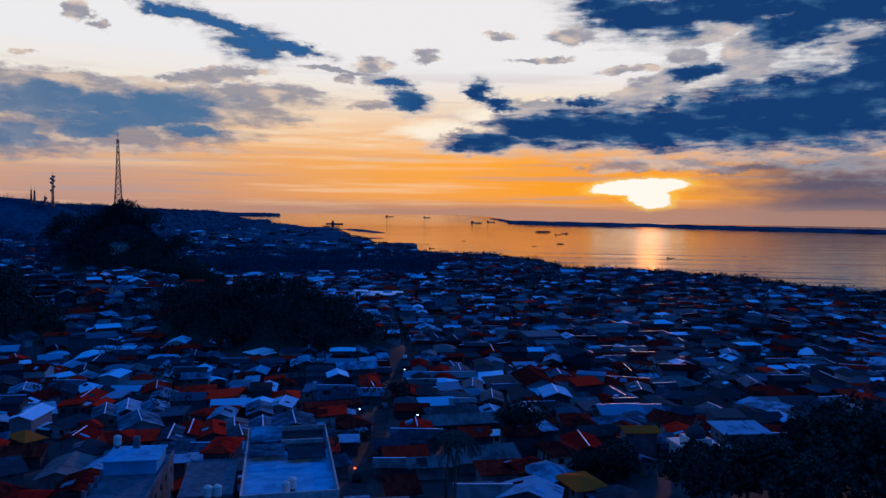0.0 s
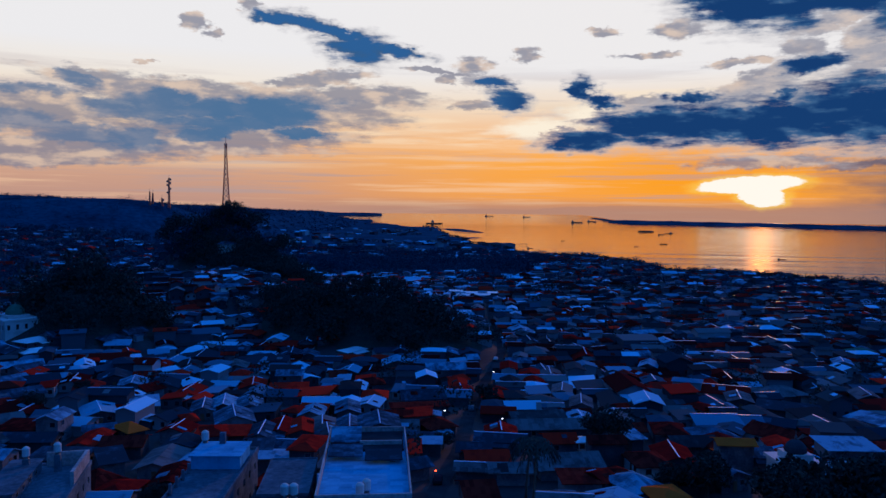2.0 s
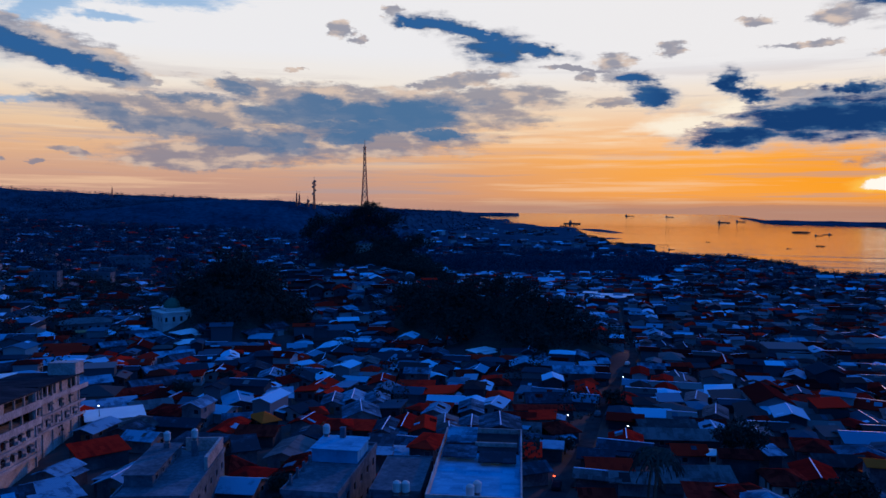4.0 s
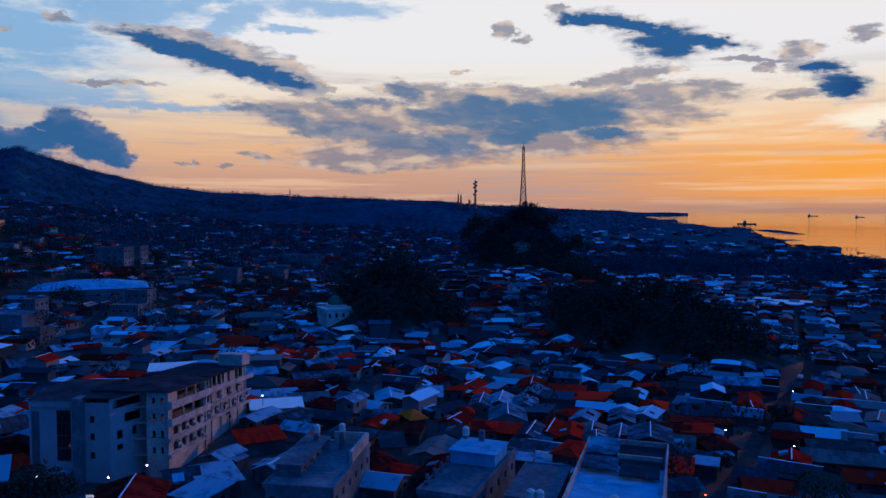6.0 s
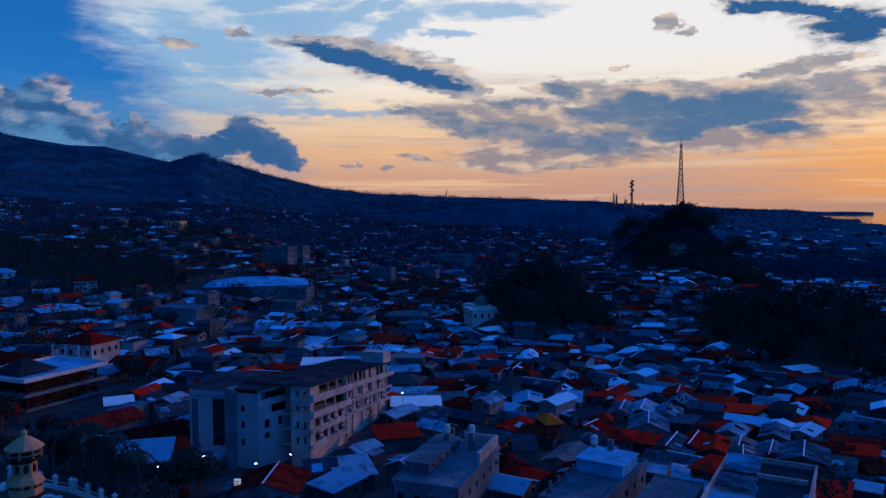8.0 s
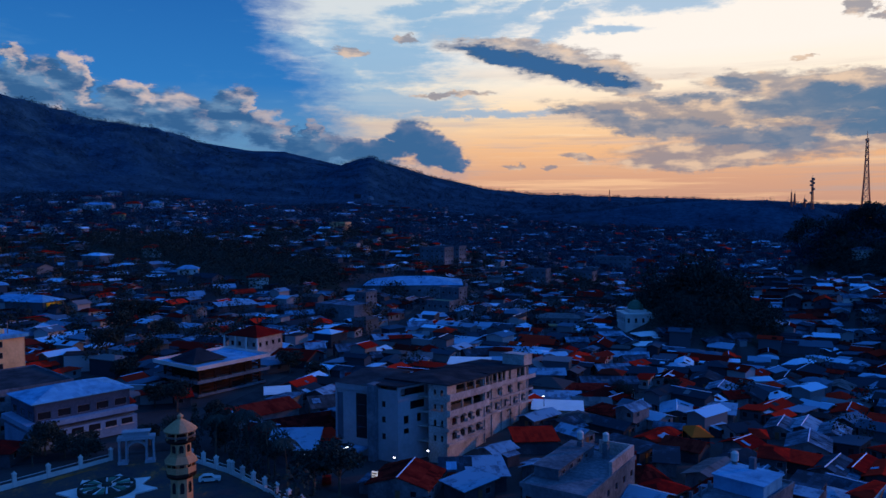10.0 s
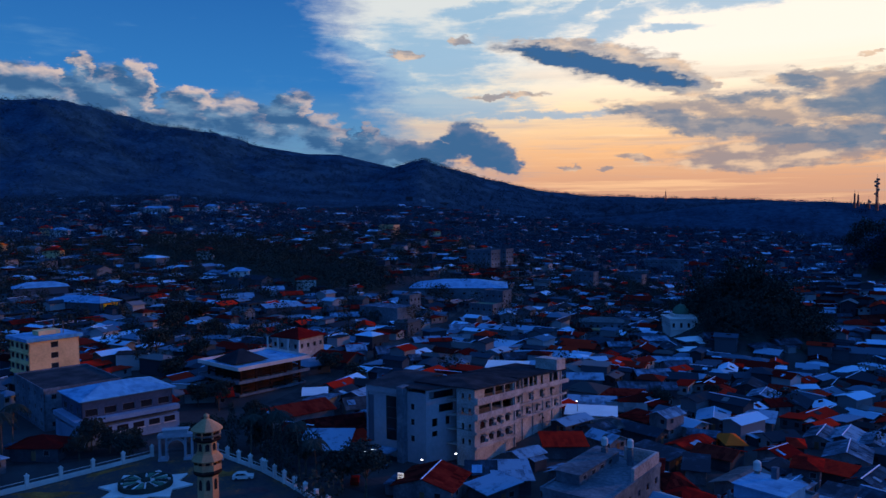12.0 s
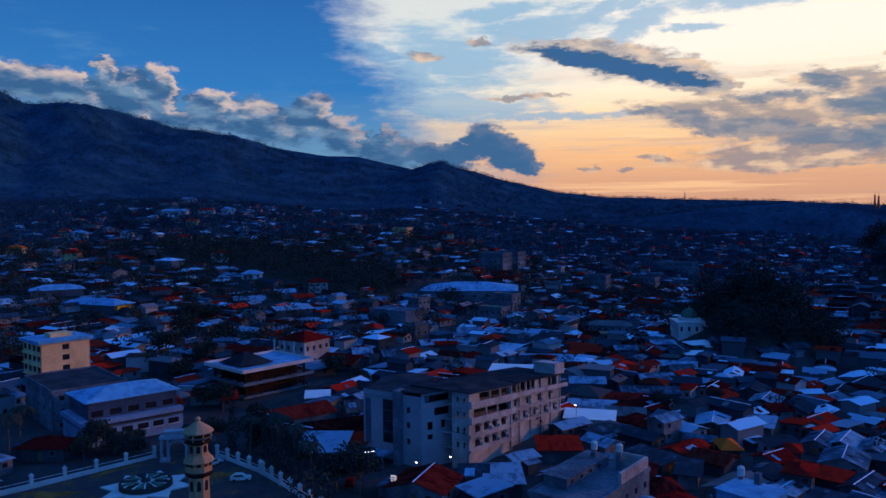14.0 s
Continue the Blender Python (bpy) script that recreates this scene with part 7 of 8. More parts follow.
def tree_model(seed, h, spread):
    g = random.Random(seed)
    ob = thing("tree", 0, 0, 0, 0, "broad dark-leaved tree among the houses", "tree", "town trees")
    t = Shape()
    t.tube(0, 0, [(-1.5, 0.4), (0.5, 0.32), (h * 0.35, 0.24), (h * 0.6, 0.15)], 8)
    lobes = [(0, 0, h * 0.72)]
    for k in range(6):
        a = k * 1.05 + g.uniform(-0.3, 0.3)
        e = (spread * 0.6 * math.cos(a), spread * 0.6 * math.sin(a), h * g.uniform(0.5, 0.85))
        t.beam((0, 0, h * 0.35), e, 0.09)
        lobes.append(e)
    part("trunk", t, BARK, ob)
    c = leaf_cloud(lobes, [(spread * g.uniform(0.4, 0.6),) * 3 for _ in lobes], 300, 0.62, seed)
    part("crown", leaf_mesh("crown", c, LEAF), None, ob)
    return ob


def palm_model(seed, h):
    g = random.Random(seed)
    ob = thing("palm_tree", 0, 0, 0, 0, "coconut palm with drooping fronds", "palm", "palms")
    t = Shape()
    pts = [(0.9 * (k / 6) ** 2, 0, h * k / 6) for k in range(7)]
    t.path(pts, 0.2, 0.12)
    t.tube(0, 0, [(-1.5, 0.28), (0.6, 0.22)], 8)
    part("trunk", t, BARK, ob)
    for k in range(22):
        a = 2 * math.pi * k / 22 + g.uniform(-0.15, 0.15)
        rise = g.uniform(-0.1, 0.9)
        f = Shape()
        prev = None
        for i in range(8):
            s = i / 7
            rr, zz = 3.9 * s, h + rise * 2.4 * s - 3.6 * s * s
            p = (0.9 + rr * math.cos(a), rr * math.sin(a), zz)
            if prev:
                w = 1.0 * math.sin(math.pi * min(1, s + 0.12)) + 0.1
                n = (-math.sin(a) * w, math.cos(a) * w)
                f.poly([prev, p, (p[0] + n[0], p[1] + n[1], p[2] - 0.55)])
                f.poly([prev, (p[0] - n[0], p[1] - n[1], p[2] - 0.55), p])
            prev = p
        part("frond", f, LEAF, ob)
    return ob


def cypress_model(seed, h):
    ob = thing("cypress", 0, 0, 0, 0, "slim dark columnar tree on the forecourt", "tree", "columnar trees")
    t = Shape()
    t.tube(0, 0, [(-1, 0.22), (h * 0.5, 0.12)], 7)
    part("trunk", t, BARK, ob)
    cs = [(0, 0, h * (0.18 + 0.8 * k / 7)) for k in range(8)]
    c = leaf_cloud(cs, [(1.25 * math.sin(math.pi * (0.25 + 0.7 * k / 7)) + 0.2, 1.25 * math.sin(math.pi * (0.25 + 0.7 * k / 7)) + 0.2, h * 0.1) for k in range(8)], 90, 0.4, seed, 1.0)
    part("crown", leaf_mesh("crown", c, LEAF), None, ob)
    return ob


def spot(model, x, y, turn, scale, first=[]):
    m = pose(x, y, height(x, y), 0, 0, turn) @ Matrix.Diagonal((scale, scale, scale, 1))
    if model.name not in first:
        first.append(model.name)
        model.matrix_world = m
        return model
    twin = model.copy()
    twin.scale = (1, 1, 1)
    scene.collection.objects.link(twin)
    twin.matrix_basis = m
    for child in model.children:
        c = child.copy()
        scene.collection.objects.link(c)
        c.parent = twin
    return twin


TREES = [tree_model(31, 10, 4.6), tree_model(32, 12, 5.2), tree_model(33, 8, 4.4)]
PALMS = [palm_model(41, 11), palm_model(42, 13)]
CYPRESS = cypress_model(51, 11)
for k, (x, y, sc) in enumerate(((-24, 227, 0.75), (11, 181, 0.9), (28, 153, 1.0), (40, 142, 1.2), (47, 133, 1.3), (56, 143, 1.4), (64, 136, 1.6), (72, 146, 1.6), (80, 138, 1.8), (88, 150, 1.7), (52, 122, 1.3), (66, 120, 1.4), (78, 126, 1.5), (90, 130, 1.6), (96, 142, 1.6), (60, 110, 1.2),
                                (69, 158, 1.2), (98, 160, 1.5), (84, 162, 1.3), (40, 128, 1.1), (-160, 37, 0.7), (-170, 30, 0.8), (-154, 64, 0.8), (-150, 64, 0.7), (-117, 71, 0.9), (-112, 74, 0.9),
                                (-222, 108, 0.9), (-145, 207, 0.6), (-69, 121, 0.45), (-72, 126, 0.4), (-66, 116, 0.4), (7.5, 188, 0.7), (21.6, 154, 0.7), (-200, 60, 0.7), (-192, 64, 0.7), (-240, 60, 0.9), (-262, 72, 1.0), (-275, 60, 1.1),
                                (-178, 70, 0.6), (-205, 110, 0.7), (-130, 68, 0.7), (-316, 90, 1.0), (-330, 75, 1.2), (-345, 80, 1.2), (-360, 92, 1.2), (-155, 112, 0.6), (-140, 180, 0.6), (-28, 176, 0.5), (-166, 33.5, 0.55), (-164, 27, 0.5), (-168, 38, 0.6), (-165, 51, 0.55), (-160, 56, 0.6))):
    spot(TREES[k % 3], x, y, k * 67, sc)
    placed.append((x, y, 2.5))
for k, (x, y, sc) in enumerate(((-6, 141, 1.15), (-4, 131, 1.1), (-147, 61, 0.85), (-128, 66, 0.9), (-123, 68, 0.85), (-170, 12, 0.9), (-148, 68, 0.8), (-176, 14, 0.9), (-146, 66, 0.85), (-140, 66, 0.9))):
    spot(PALMS[k % 2], x, y, k * 71, sc)
    placed.append((x, y, 2.0))
for k, (x, y, sc) in enumerate(((-127, 63.5, 1.0), (-133, 63, 0.9), (-152, 58, 1.0), (-141, 63, 0.95))):
    spot(CYPRESS, x, y, k * 50, sc)

# ---------- the rest of the town ----------
EYE_ZONE = 38.0
for px, py, pr in ((-174, 48, 10), (-186, 17, 13), (-166, 30, 9), (-222, 40, 13), (-238, 50, 11), (-232, 26, 10), (-95, 41, 6), (-138, 37, 26), (-110, 28, 34), (-60, 20, 45), (-155, 46, 8), (-120, 58, 14), (-128, 80, 9), (-118, 78, 8), (-106, 76, 6), (60, 138, 24), (80, 142, 22), (66, 118, 18), (85, 125, 16)):
    placed.append((px, py, pr))
grid = {}


def claim(x, y, r):
    key = (int(x // 30), int(y // 30))
    grid.setdefault(key, []).append((x, y, r))


def is_free(x, y, r):
    kx, ky = int(x // 30), int(y // 30)
    for i in (-1, 0, 1):
        for j in (-1, 0, 1):
            for qx, qy, qr in grid.get((kx + i, ky + j), ()):
                if (qx - x) ** 2 + (qy - y) ** 2 < (qr + r) ** 2:
                    return False
    return True


for px, py, pr in placed:
    if pr > 14:
        for i in range(-3, 4):
            for j in range(-3, 4):
                if i * i + j * j <= 9:
                    claim(px + i * pr / 3, py + j * pr / 3, pr / 3)
    else:
        claim(px, py, pr)

lots = []
for turn, inside in ((9.0, lambda x, y: x > -125 - 0.12 * y), (31.0, lambda x, y: x <= -125 - 0.12 * y)):
    c, s = math.cos(radians(turn)), math.sin(radians(turn))
    for i in range(-170, 171):
        for j in range(-54, 188):
            u = i * 7.2 + (3.0 if i % 6 == 0 else 0) + rng.uniform(-1.0, 1.0)
            w = j * 8.4 + (2.6 if j % 3 == 0 else 0) + rng.uniform(-1.2, 1.2)
            x, y = c * u - s * w, s * u + c * w
            if not inside(x, y):
                continue
            r = math.hypot(x, y)
            az = math.degrees(math.atan2(-x, y))
            if r < 62 or r > 1150 or az < -42 or az > 98 or math.hypot(x + 60, y - 20) < EYE_ZONE:
                continue
            lots.append((r, x, y, turn))
xs = np.array([q[1] for q in lots])
ys = np.array([q[2] for q in lots])
hs, ws = land(xs, ys), wooded(xs, ys)
rr_ = np.hypot(xs, ys)
azs_ = np.degrees(np.arctan2(-xs, ys))
coast_ = np.interp(azs_, COAST_AZ, COAST_R)
lots = [(q, float(h), float(w)) for q, h, w, k in zip(lots, hs, ws, (rr_ < coast_ - 8)) if k and h > -16.5]
lots.sort(key=lambda e: e[0][0])



def smooth_share(r):
    return max(0.12, 1.0 - (r - 900) / 750)


def ripple_share(x, y):
    return math.sin(x * 0.021) + math.sin(y * 0.017 + 1.3) + math.sin((x + y) * 0.009) > -0.6


near_count = 0
far = Shape()
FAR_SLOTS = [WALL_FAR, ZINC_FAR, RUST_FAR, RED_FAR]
town_trees = []
for (r, x, y, turn), hz, wd in lots:
    slope = 0.42 if r > 930 and 2.0 < math.degrees(math.atan2(-x, y)) < 22 else 1.0 if x > -270 else 0.78 if x > -380 else 0.58 if x > -520 else 0.36
    if wd > 0.55 or rng.random() > slope * (0.97 if r < 600 else 0.85):
        if rng.random() < (0.9 if wd > 0.55 else 0.7):
            town_trees.append((x, y, hz, rng.uniform(3.0, 5.6), rng.uniform(6.0, 11) + (3 if wd > 0.55 else 0)))
        continue
    if near_line(x, y, MAIN_ROAD, 4.2) or near_line(x, y, SIDE_ROAD, 7.0) or near_line(x, y, PLAZA_ROAD, 7.0):
        continue
    w, l = rng.uniform(4.2, 7.6), rng.uniform(6.2, 11.5)
    if not is_free(x, y, 0.36 * max(w, l)):
        continue
    claim(x, y, 0.33 * max(w, l))
    t = turn + rng.choice((0, 90)) + rng.uniform(-7, 7) + (rng.choice((-25, 20, 35)) if rng.random() < 0.12 else 0)
    pick = rng.random()
    # more grey and rusty sheet east of x = -25 mimics dimmer light there
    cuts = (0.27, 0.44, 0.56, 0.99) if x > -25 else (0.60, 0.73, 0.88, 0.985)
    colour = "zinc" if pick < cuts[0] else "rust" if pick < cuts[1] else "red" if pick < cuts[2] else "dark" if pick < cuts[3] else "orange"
    kind = rng.choices(("gable", "hip", "shed"), (0.62, 0.2, 0.18))[0]
    storeys = 2 if rng.random() < 0.16 else 1
    if near_count < 190:
        near_count += 1
        house(x, y, t, w, l, storeys, kind, colour, rng.random() < 0.35)
        continue
    if r > 200 and rng.random() < 0.08:
        w, l = w * 1.6, l * 1.7
    h = 2.7 * storeys
    rise = (w / 2) * math.tan(radians(rng.uniform(14, 23)))
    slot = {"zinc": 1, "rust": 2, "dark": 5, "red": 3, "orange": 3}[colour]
    far.at(x, y, hz + 0.3, t)
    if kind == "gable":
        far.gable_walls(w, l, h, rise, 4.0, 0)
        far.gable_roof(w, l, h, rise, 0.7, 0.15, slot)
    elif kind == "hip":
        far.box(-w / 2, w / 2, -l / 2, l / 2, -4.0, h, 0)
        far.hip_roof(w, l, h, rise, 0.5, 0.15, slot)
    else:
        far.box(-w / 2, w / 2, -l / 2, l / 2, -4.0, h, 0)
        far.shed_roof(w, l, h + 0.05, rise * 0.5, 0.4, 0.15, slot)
    # some far ridges carry the painted glint too
    if kind == "gable" and r < 700 and rng.random() < 0.3:
        far.box(-0.13, 0.13, -l / 2 - 0.6, l / 2 + 0.6, h + rise + 0.08, h + rise + 0.24, 6)
    if kind == "gable" and r < 480:
        for k in range(rng.choice((0, 1, 1, 2))):
            side, xa, ya = rng.choice((-1, 1)), rng.uniform(0.05, 0.55) * w / 2, rng.uniform(-0.5, 0.2) * l
            xb, yb = min(w / 2 + 0.6, xa + rng.uniform(1.2, 2.6)), ya + rng.uniform(0.9, 2.6)
            za, zb = h + 0.18 + rise * (1 - xa / (w / 2)), h + 0.18 + rise * (1 - xb / (w / 2))
            far.solid([(side * xa, ya, za), (side * xb, ya, zb), (side * xb, yb, zb), (side * xa, yb, za),
                       (side * xa, ya, za + 0.05), (side * xb, ya, zb + 0.05), (side * xb, yb, zb + 0.05), (side * xa, yb, za + 0.05)],
                      [(3, 2, 1, 0), (4, 5, 6, 7), (0, 1, 5, 4), (1, 2, 6, 5), (2, 3, 7, 6), (3, 0, 4, 7)], rng.choice((1, 1, 2, 5)))
    if rng.random() < 0.5 and r < 800:
        side, w2, l2 = rng.choice((-1, 1)), rng.uniform(1.8, 3.0), l * rng.uniform(0.35, 0.8)
        keep_o, keep_c, keep_s = far.o, far.c, far.s
        ox = side * (w / 2 + w2 / 2)
        far.box(ox - w2 / 2, ox + w2 / 2, -l2 / 2, l2 / 2, -4.0, 2.0, 0)
        far.at(x + keep_c * ox, y + keep_s * ox, hz + 0.3, t + (0 if side < 0 else 180))
        far.shed_roof(w2, l2, 2.05, 0.5, 0.3, 0.1, rng.choice((1, 1, 2, slot)))
        far.o, far.c, far.s = keep_o, keep_c, keep_s
    if r < 650:
        for k in (-1, 1):
            far.box(k * w * 0.26 - 0.55, k * w * 0.26 + 0.55, -l / 2 - 0.05, -l / 2 + 0.02, 0.9, 2.1, 4)
            far.box(w / 2 - 0.02, w / 2 + 0.05, k * l * 0.26 - 0.55, k * l * 0.26 + 0.55, 0.9, 2.1, 4)
# the thinning edge of the town towards the hills
edge = random.Random(23)
for k in range(1500):
    a, r = radians(edge.uniform(18, 74)), edge.uniform(900, 1750)
    x, y = -math.sin(a) * r, math.cos(a) * r
    if edge.random() < smooth_share(r) and ripple_share(x, y) and height(x, y) < (22 if a < radians(50) else 75):
        w, l, h = edge.uniform(6, 10), edge.uniform(8, 15), 2.9 * edge.choice((1, 1, 2))
        rise = w / 2 * 0.36
        far.at(x, y, height(x, y) + 0.3, edge.uniform(0, 180))
        far.gable_walls(w, l, h, rise, 6.0, 0)
        far.gable_roof(w, l, h, rise, 0.7, 0.2, edge.choice((1, 1, 1, 1, 2, 3, 5)))
for k in range(700):
    az_, r = edge.uniform(3.5, 19), edge.uniform(1000, 2500)
    x, y = -math.sin(radians(az_)) * r, math.cos(radians(az_)) * r
    if r < np.interp(az_, COAST_AZ, COAST_R) - 25 and ripple_share(x, y) and height(x, y) < 0 and edge.random() < 1.5 - r / 2000:
        w, l, h = edge.uniform(6, 11), edge.uniform(9, 20), edge.choice((2.9, 2.9, 4.5))
        far.at(x, y, height(x, y) + 0.3, edge.uniform(0, 180))
        far.gable_walls(w, l, h, w * 0.17, 6.0, 0)
        far.gable_roof(w, l, h, w * 0.17, 0.7, 0.2, edge.choice((1, 1, 1, 2, 5)))
tagged(new("distant_houses", far.mesh("distant_houses", FAR_SLOTS + [GLASS, ASBESTOS_FAR, GLINT_CAP])), "packed low houses under zinc, rust and red roofs", "houses", kind="stuff")

# trees between the far houses, on the hills and over the mountains
g_ = np.random.default_rng(5)


def wood(name, xs_, ys_, radius, rise, count, size, seed, label):
    zs = land(xs_, ys_)
    centres = np.stack([xs_, ys_, zs + rise], 1)
    radii = np.stack([radius, radius, radius * 1.05], 1)
    v = leaf_cloud(centres, radii, count, size, seed)
    # the two far woods get the haze-tinted colour, nearer ones plain leaves
    tagged(new(name, leaf_mesh(name, v, HAZY_FOREST if name in ("mountain_forest", "slope_greenery") else LEAF)), label, "trees", kind="stuff")


tt_ = np.array(town_trees)
near_ = np.hypot(tt_[:, 0], tt_[:, 1]) < 640
for name, pick_, seed in (("town_greenery", near_, 11), ("slope_greenery", ~near_, 15)):
    q_ = tt_[pick_]
    wood(name, q_[:, 0], q_[:, 1], q_[:, 3], q_[:, 4] * 0.62, 200 if name == "town_greenery" else 90, 0.75 if name == "town_greenery" else 1.1, seed, "dark trees between the distant houses")
# thick wood on the near hillocks and the tower hill
cx = g_.uniform(-420, 20, 9000)
cy = g_.uniform(180, 700, 9000)
keep = wooded(cx, cy) > g_.uniform(0.55, 0.95, 9000)
keep &= ~((np.abs(cx + 297) < 6) & (np.abs(cy - 610) < 6))
cx, cy = cx[keep], cy[keep]
hill_r = g_.uniform(2.2, 5.6, len(cx))
hill_up = hill_r * 0.9 + g_.uniform(0, 2.5, len(cx))
for px, py, spread, top, n in ((-309, 560, 11, 50, 22), (-286, 598, 13, 60, 34), (-266, 600, 9, 52, 16), (-236, 590, 16, 34, 24), (-322, 556, 8, 40, 12), (-222, 316, 14, 34, 18), (-206, 320, 9, 28, 10), (-240, 314, 9, 29, 10)):
    qx, qy, qr = px + g_.normal(0, spread * 0.6, n), py + g_.normal(0, 8, n), g_.uniform(3.5, 5.5, n)
    qz = top - qr - np.hypot(qx - px, 0) ** 2 / spread * 0.5 - g_.uniform(0, 7, n) - land(qx, qy)
    cx, cy, hill_r, hill_up = np.append(cx, qx), np.append(cy, qy), np.append(hill_r, qr), np.append(hill_up, np.maximum(qz, 3.0))
wood("hill_wood", cx, cy, hill_r, hill_up, 75, 1.25, 12, "black-green wood covering the hillocks")
# wooded slopes far off
ra = g_.uniform(0, 1, 16000)
rad_ = 720 * (4300 / 720) ** ra
aza = np.radians(g_.uniform(12, 100, 16000))
fx, fy = -np.sin(aza) * rad_, np.cos(aza) * rad_
fz = land(fx, fy)
keep = (fz > -12) & (g_.uniform(0, 1, 16000) < np.where(rad_ < 1200, 0.22, np.where(rad_ < 1600, 0.6, 1.0)))
fx, fy, rad_ = fx[keep], fy[keep], rad_[keep]
fr = g_.uniform(4, 8, len(fx)) * np.clip(rad_ / 1500, 0.7, 1.6)
fr *= np.where(np.degrees(np.arctan2(-fx, fy)) < 26, 0.5, 1.0)
wood("mountain_forest", fx, fy, fr, fr * 0.3, 36, 1.5 * np.clip(rad_ / 1500, 0.7, 1.5), 13, "forest over the mountain slopes with blue haze in its colour")
# trees and huts along the shore
sa_z = g_.uniform(-30, 12, 800)
sr = np.interp(sa_z, COAST_AZ, COAST_R) - g_.uniform(4, 40, 800)
sx, sy = -np.sin(np.radians(sa_z)) * sr, np.cos(np.radians(sa_z)) * sr
s_r = g_.uniform(2.0, 4.4, 800) * np.where(sa_z > 4.5, 0.8, 1.0)
wood("shore_trees", sx, sy, s_r, s_r * 0.9, 40, 1.3, 14, "dark trees along the shore")


# ---------- ships, jetties ----------
def ship(x, y, length, turn, label, house_at=-0.35, mast=True, barge=False):
    ob = thing("ship", x, y, float(sea_level(x, y)), turn, label, "ship", "ships at anchor")
    h = Shape()
    a, b, d = length / 2, length * 0.09, length * 0.055
    low = [(-a, -b * 0.8), (a * 0.75, -b * 0.8), (a * 0.95, 0), (a * 0.75, b * 0.8), (-a, b * 0.8)]
    top = [(-a * 1.02, -b), (a * 0.75, -b), (a * 1.06, 0), (a * 0.75, b), (-a * 1.02, b)]
    h.solid([(px, py, -1.0) for px, py in low] + [(px, py, d) for px, py in top], [(4, 3, 2, 1, 0), (5, 6, 7, 8, 9)] + [(i, (i + 1) % 5, 5 + (i + 1) % 5, 5 + i) for i in range(5)])
    part("hull", h, TAR_AND_SHADE, ob)
    if not barge:
        c = Shape()
        k = house_at * length
        c.box(k - length * 0.08, k + length * 0.08, -b * 0.8, b * 0.8, d, d + length * 0.10)
        c.box(k - length * 0.05, k + length * 0.05, -b * 0.7, b * 0.7, d + length * 0.10, d + length * 0.15)
        part("deckhouse", c, CONCRETE, ob)
    else:
        c = Shape()
        c.box(-a * 0.8, a * 0.7, -b * 0.7, b * 0.7, d, d + length * 0.03)
        part("cargo", c, SOIL, ob)
    if mast:
        m = Shape()
        m.tube(house_at * length, 0, [(d + length * 0.12, 0.25), (d + length * 0.26, 0.1)], 6)
        part("mast", m, STEEL, ob)


def afloat(az, r, *rest, **kw):
    ship(-math.sin(radians(az)) * r, math.cos(radians(az)) * r, *rest, **kw)


afloat(11.0, 3450, 75, 10, "cargo ship moored off the headland", -0.1)
afloat(6.9, 4600, 50, 15, "far freighter on the strait")
afloat(4.1, 4500, 45, 5, "far freighter on the strait")
afloat(0.4, 3800, 55, 0, "freighter lying at anchor")
afloat(-0.7, 4000, 45, 8, "freighter lying at anchor")
afloat(-4.6, 2560, 50, 4, "long flat barge at anchor", barge=True, mast=False)
afloat(-5.7, 2280, 20, 10, "small coaster at anchor")
afloat(-6.2, 2400, 26, 5, "small coaster at anchor", 0.2)
afloat(-5.9, 1640, 16, 2, "flat dark work boat", barge=True, mast=False)
afloat(-13.8, 1210, 12, 0, "small dark fishing boat afloat")
afloat(3.7, 1370, 12, 30, "small fishing boat with a mast")
afloat(1.3, 1720, 9, 0, "small dark fishing boat afloat")
afloat(-0.4, 1240, 16, 20, "fishing boat with tall outriggers by the shore")
afloat(-4.0, 1500, 8, 0, "small dark fishing boat afloat")


def jetty(x, y, turn, length, label):
    ob = thing("jetty", x, y, SEA, turn, label, "jetty")
    d = Shape()
    d.box(0, length, -1.6, 1.6, 2.2, 2.6)
    part("deck", d, BARK, ob)
    for k in range(int(length / 8) + 1):
        p = Shape()
        p.tube(k * 8 + 0.5, -1.2, [(-4, 0.25), (2.2, 0.25)], 6)
        p.tube(k * 8 + 0.5, 1.2, [(-4, 0.25), (2.2, 0.25)], 6)
        part("pile", p, BARK, ob)
    p = Shape()
    for k in range(int(length / 8)):
        p.beam((k * 8 + 0.5, -1.5, 3.6), (k * 8 + 8.5, -1.5, 3.6), 0.06)
        p.beam((k * 8 + 0.5, -1.5, 2.6), (k * 8 + 0.5, -1.5, 3.6), 0.06)
    part("railing", p, BARK, ob)


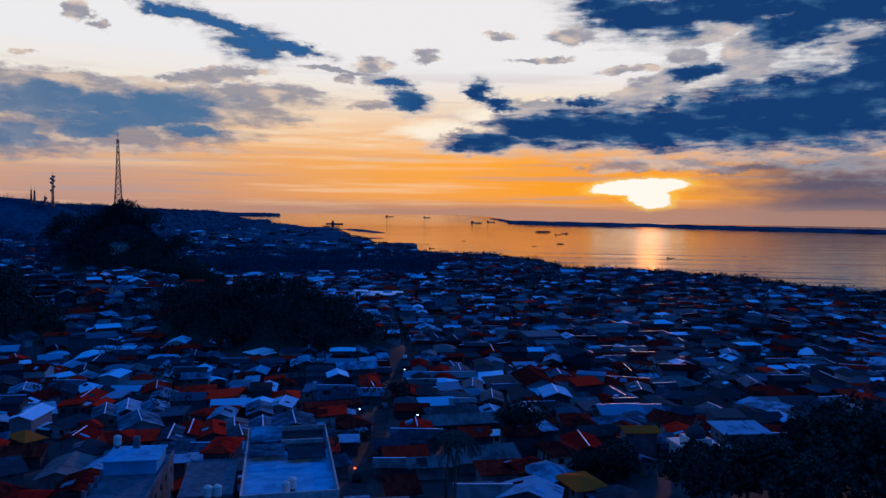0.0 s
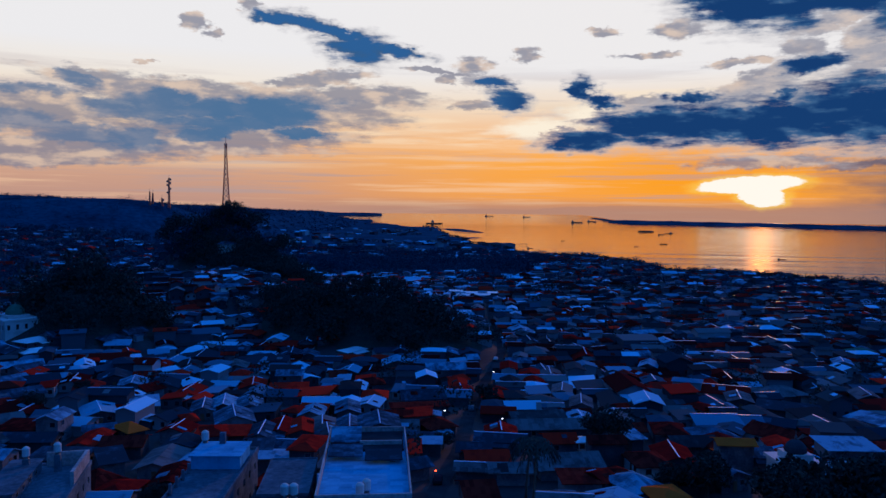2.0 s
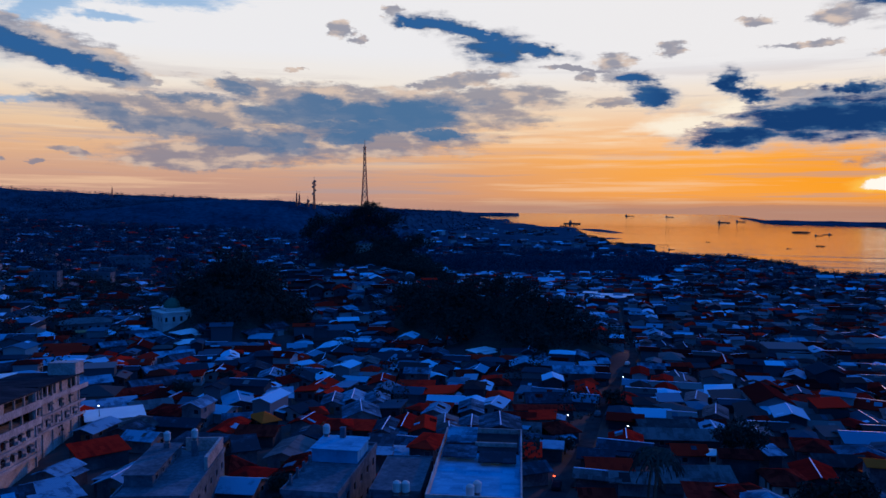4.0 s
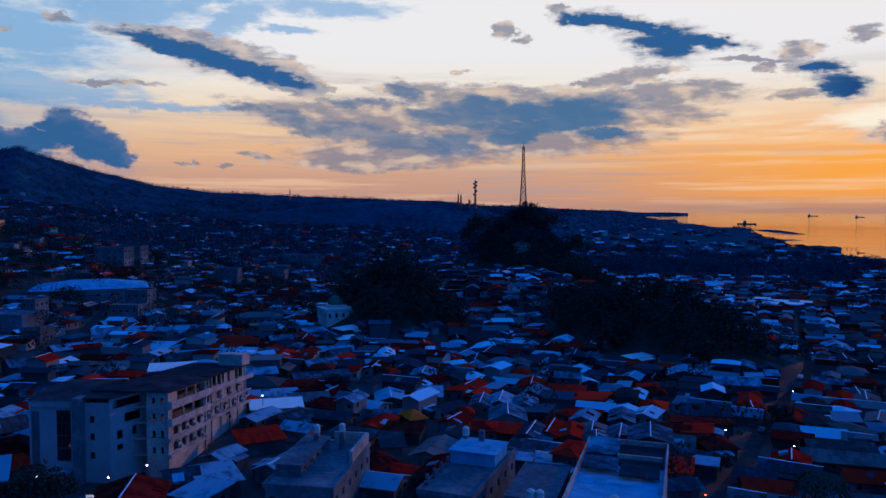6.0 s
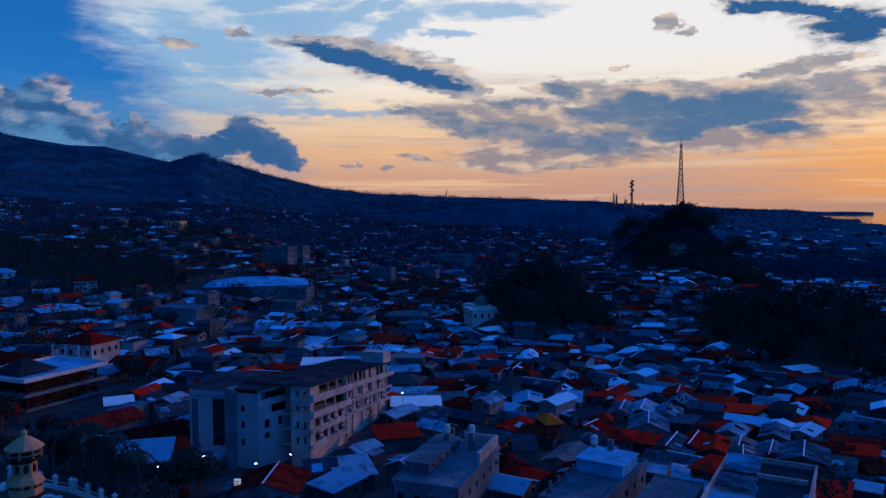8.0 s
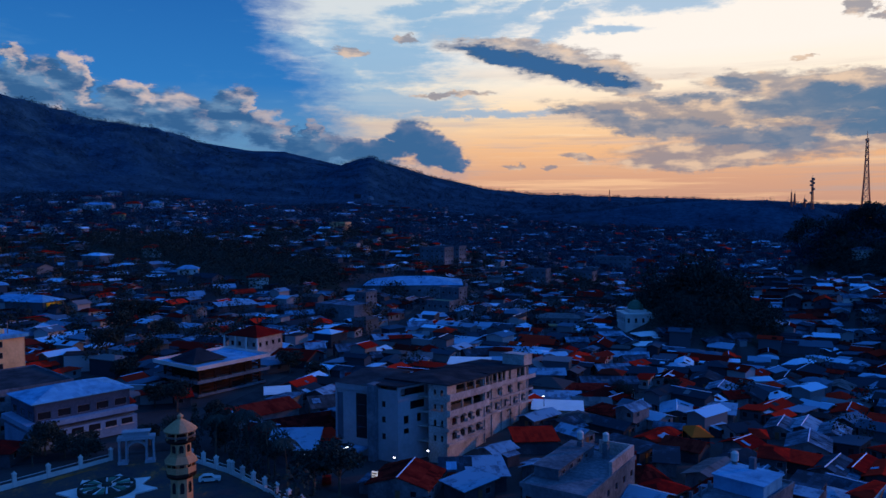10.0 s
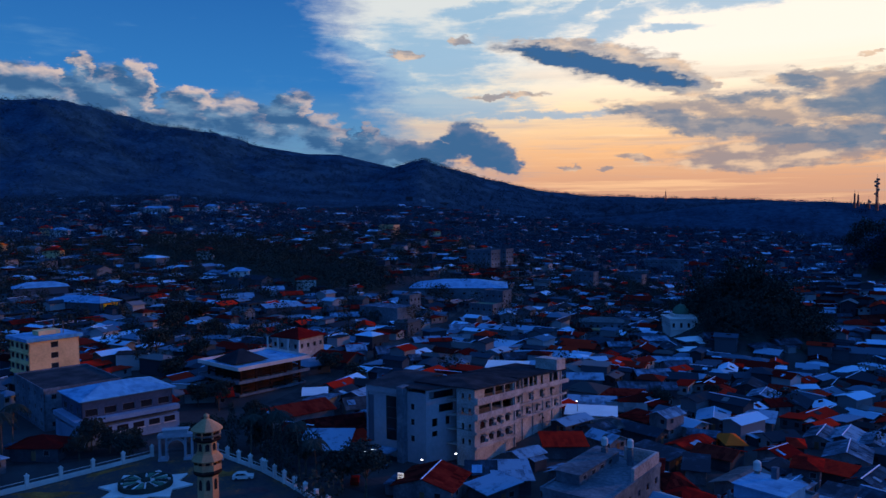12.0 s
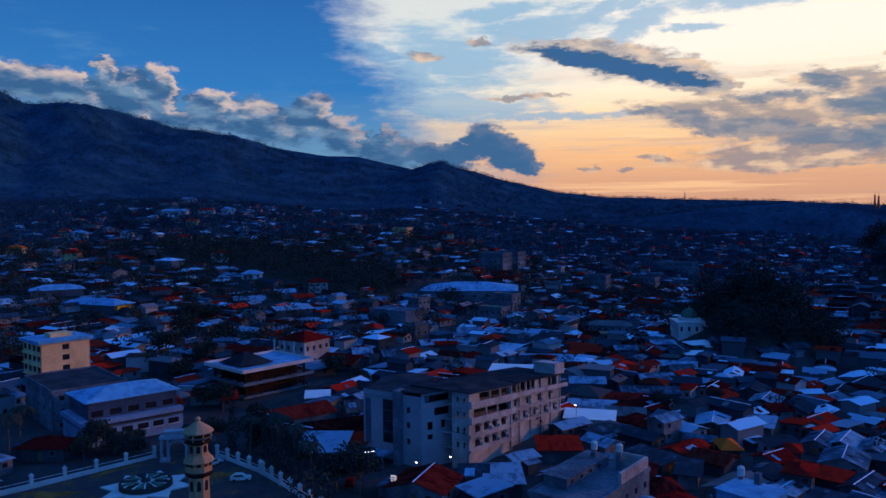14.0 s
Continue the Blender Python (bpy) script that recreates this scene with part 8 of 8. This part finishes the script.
jetty(36, 1042, -41, 100, "broad timber jetty on piles")
jetty(74, 858, 6, 90, "long low timber jetty with a railing")
for x, y, t, w, l in ((-158, 1391, 60, 46, 16), (-128, 1318, 55, 36, 14), (-182, 1462, 60, 34, 14)):
    simple_block("harbour_shed", x, y, t, w, l, 1, 6.5, 0, 0, WALL_FAR, ASBESTOS, "low grey harbour shed on the waterfront", "shed", 0, pitched=2.4)
jetty(-190, 1430, 35, 110, "long timber jetty on piles")


# ---------- street lamps and signs ----------
def street_lamp(x, y, h, label="lit street lamp on a steel pole", mat=None, name="street_lamp"):
    z = height(x, y)
    ob = thing(name, x, y, z, 0, label, "street lamp", "street lamps")
    p = Shape()
    p.tube(0, 0, [(-0.6, 0.12), (h, 0.06)], 8)
    p.beam((0, 0, h), (0.5, -0.6, h + 0.15), 0.05)
    part("pole", p, STEEL, ob)
    b = Shape()
    b.box(0.32, 0.68, -0.8, -0.5, h - 0.05, h + 0.15)
    part("lamp_head", b, mat or LAMP, ob, "glowing lamp head")


for x, y, h in ((-139, 148, 6), (-31, 192, 6), (-16, 191, 5), (-119.5, 90.5, 3), (-131, 75.5, 3), (-119.8, 99.0, 3), (-26.5, 262, 6), (-160, 70, 5)):
    street_lamp(x, y, h)
street_lamp(-25, 149, 3.0, "red lamp on a street pole", TAILLIGHT)
sg = thing("signboard", -110, 80.5, height(-110, 80.5), 35, "lit white signboard on a post with illegible lettering", "sign")
s = Shape()
s.box(-0.12, 0.12, -0.12, 0.12, -0.5, 2.6)
part("post", s, STEEL, sg)
s = Shape()
s.box(-0.6, 0.6, -0.12, 0.12, 2.6, 4.4)
brd = part("board", s, LITBOARD, sg)
for k in range(3):
    s = Shape()
    s.box(-0.45, 0.45 - 0.2 * (k % 2), -0.15, -0.124, 3.9 - 0.45 * k, 4.06 - 0.45 * k)
    part("lettering_bar", s, RUST, brd)
tube = thing("strip_light", -129, 82.6, height(-129, 82.6) + 3.4, 95, "long lit strip light under an eave", "lamp")
s = Shape()
s.box(-1.6, 1.6, -0.05, 0.05, 0, 0.1)
part("tube", s, LAMP, tube, "glowing tube")
s = Shape()
for x in (-1.5, 1.5):
    s.box(x - 0.06, x + 0.06, -0.06, 0.06, -4.5, 0)
part("stand", s, STEEL, tube)
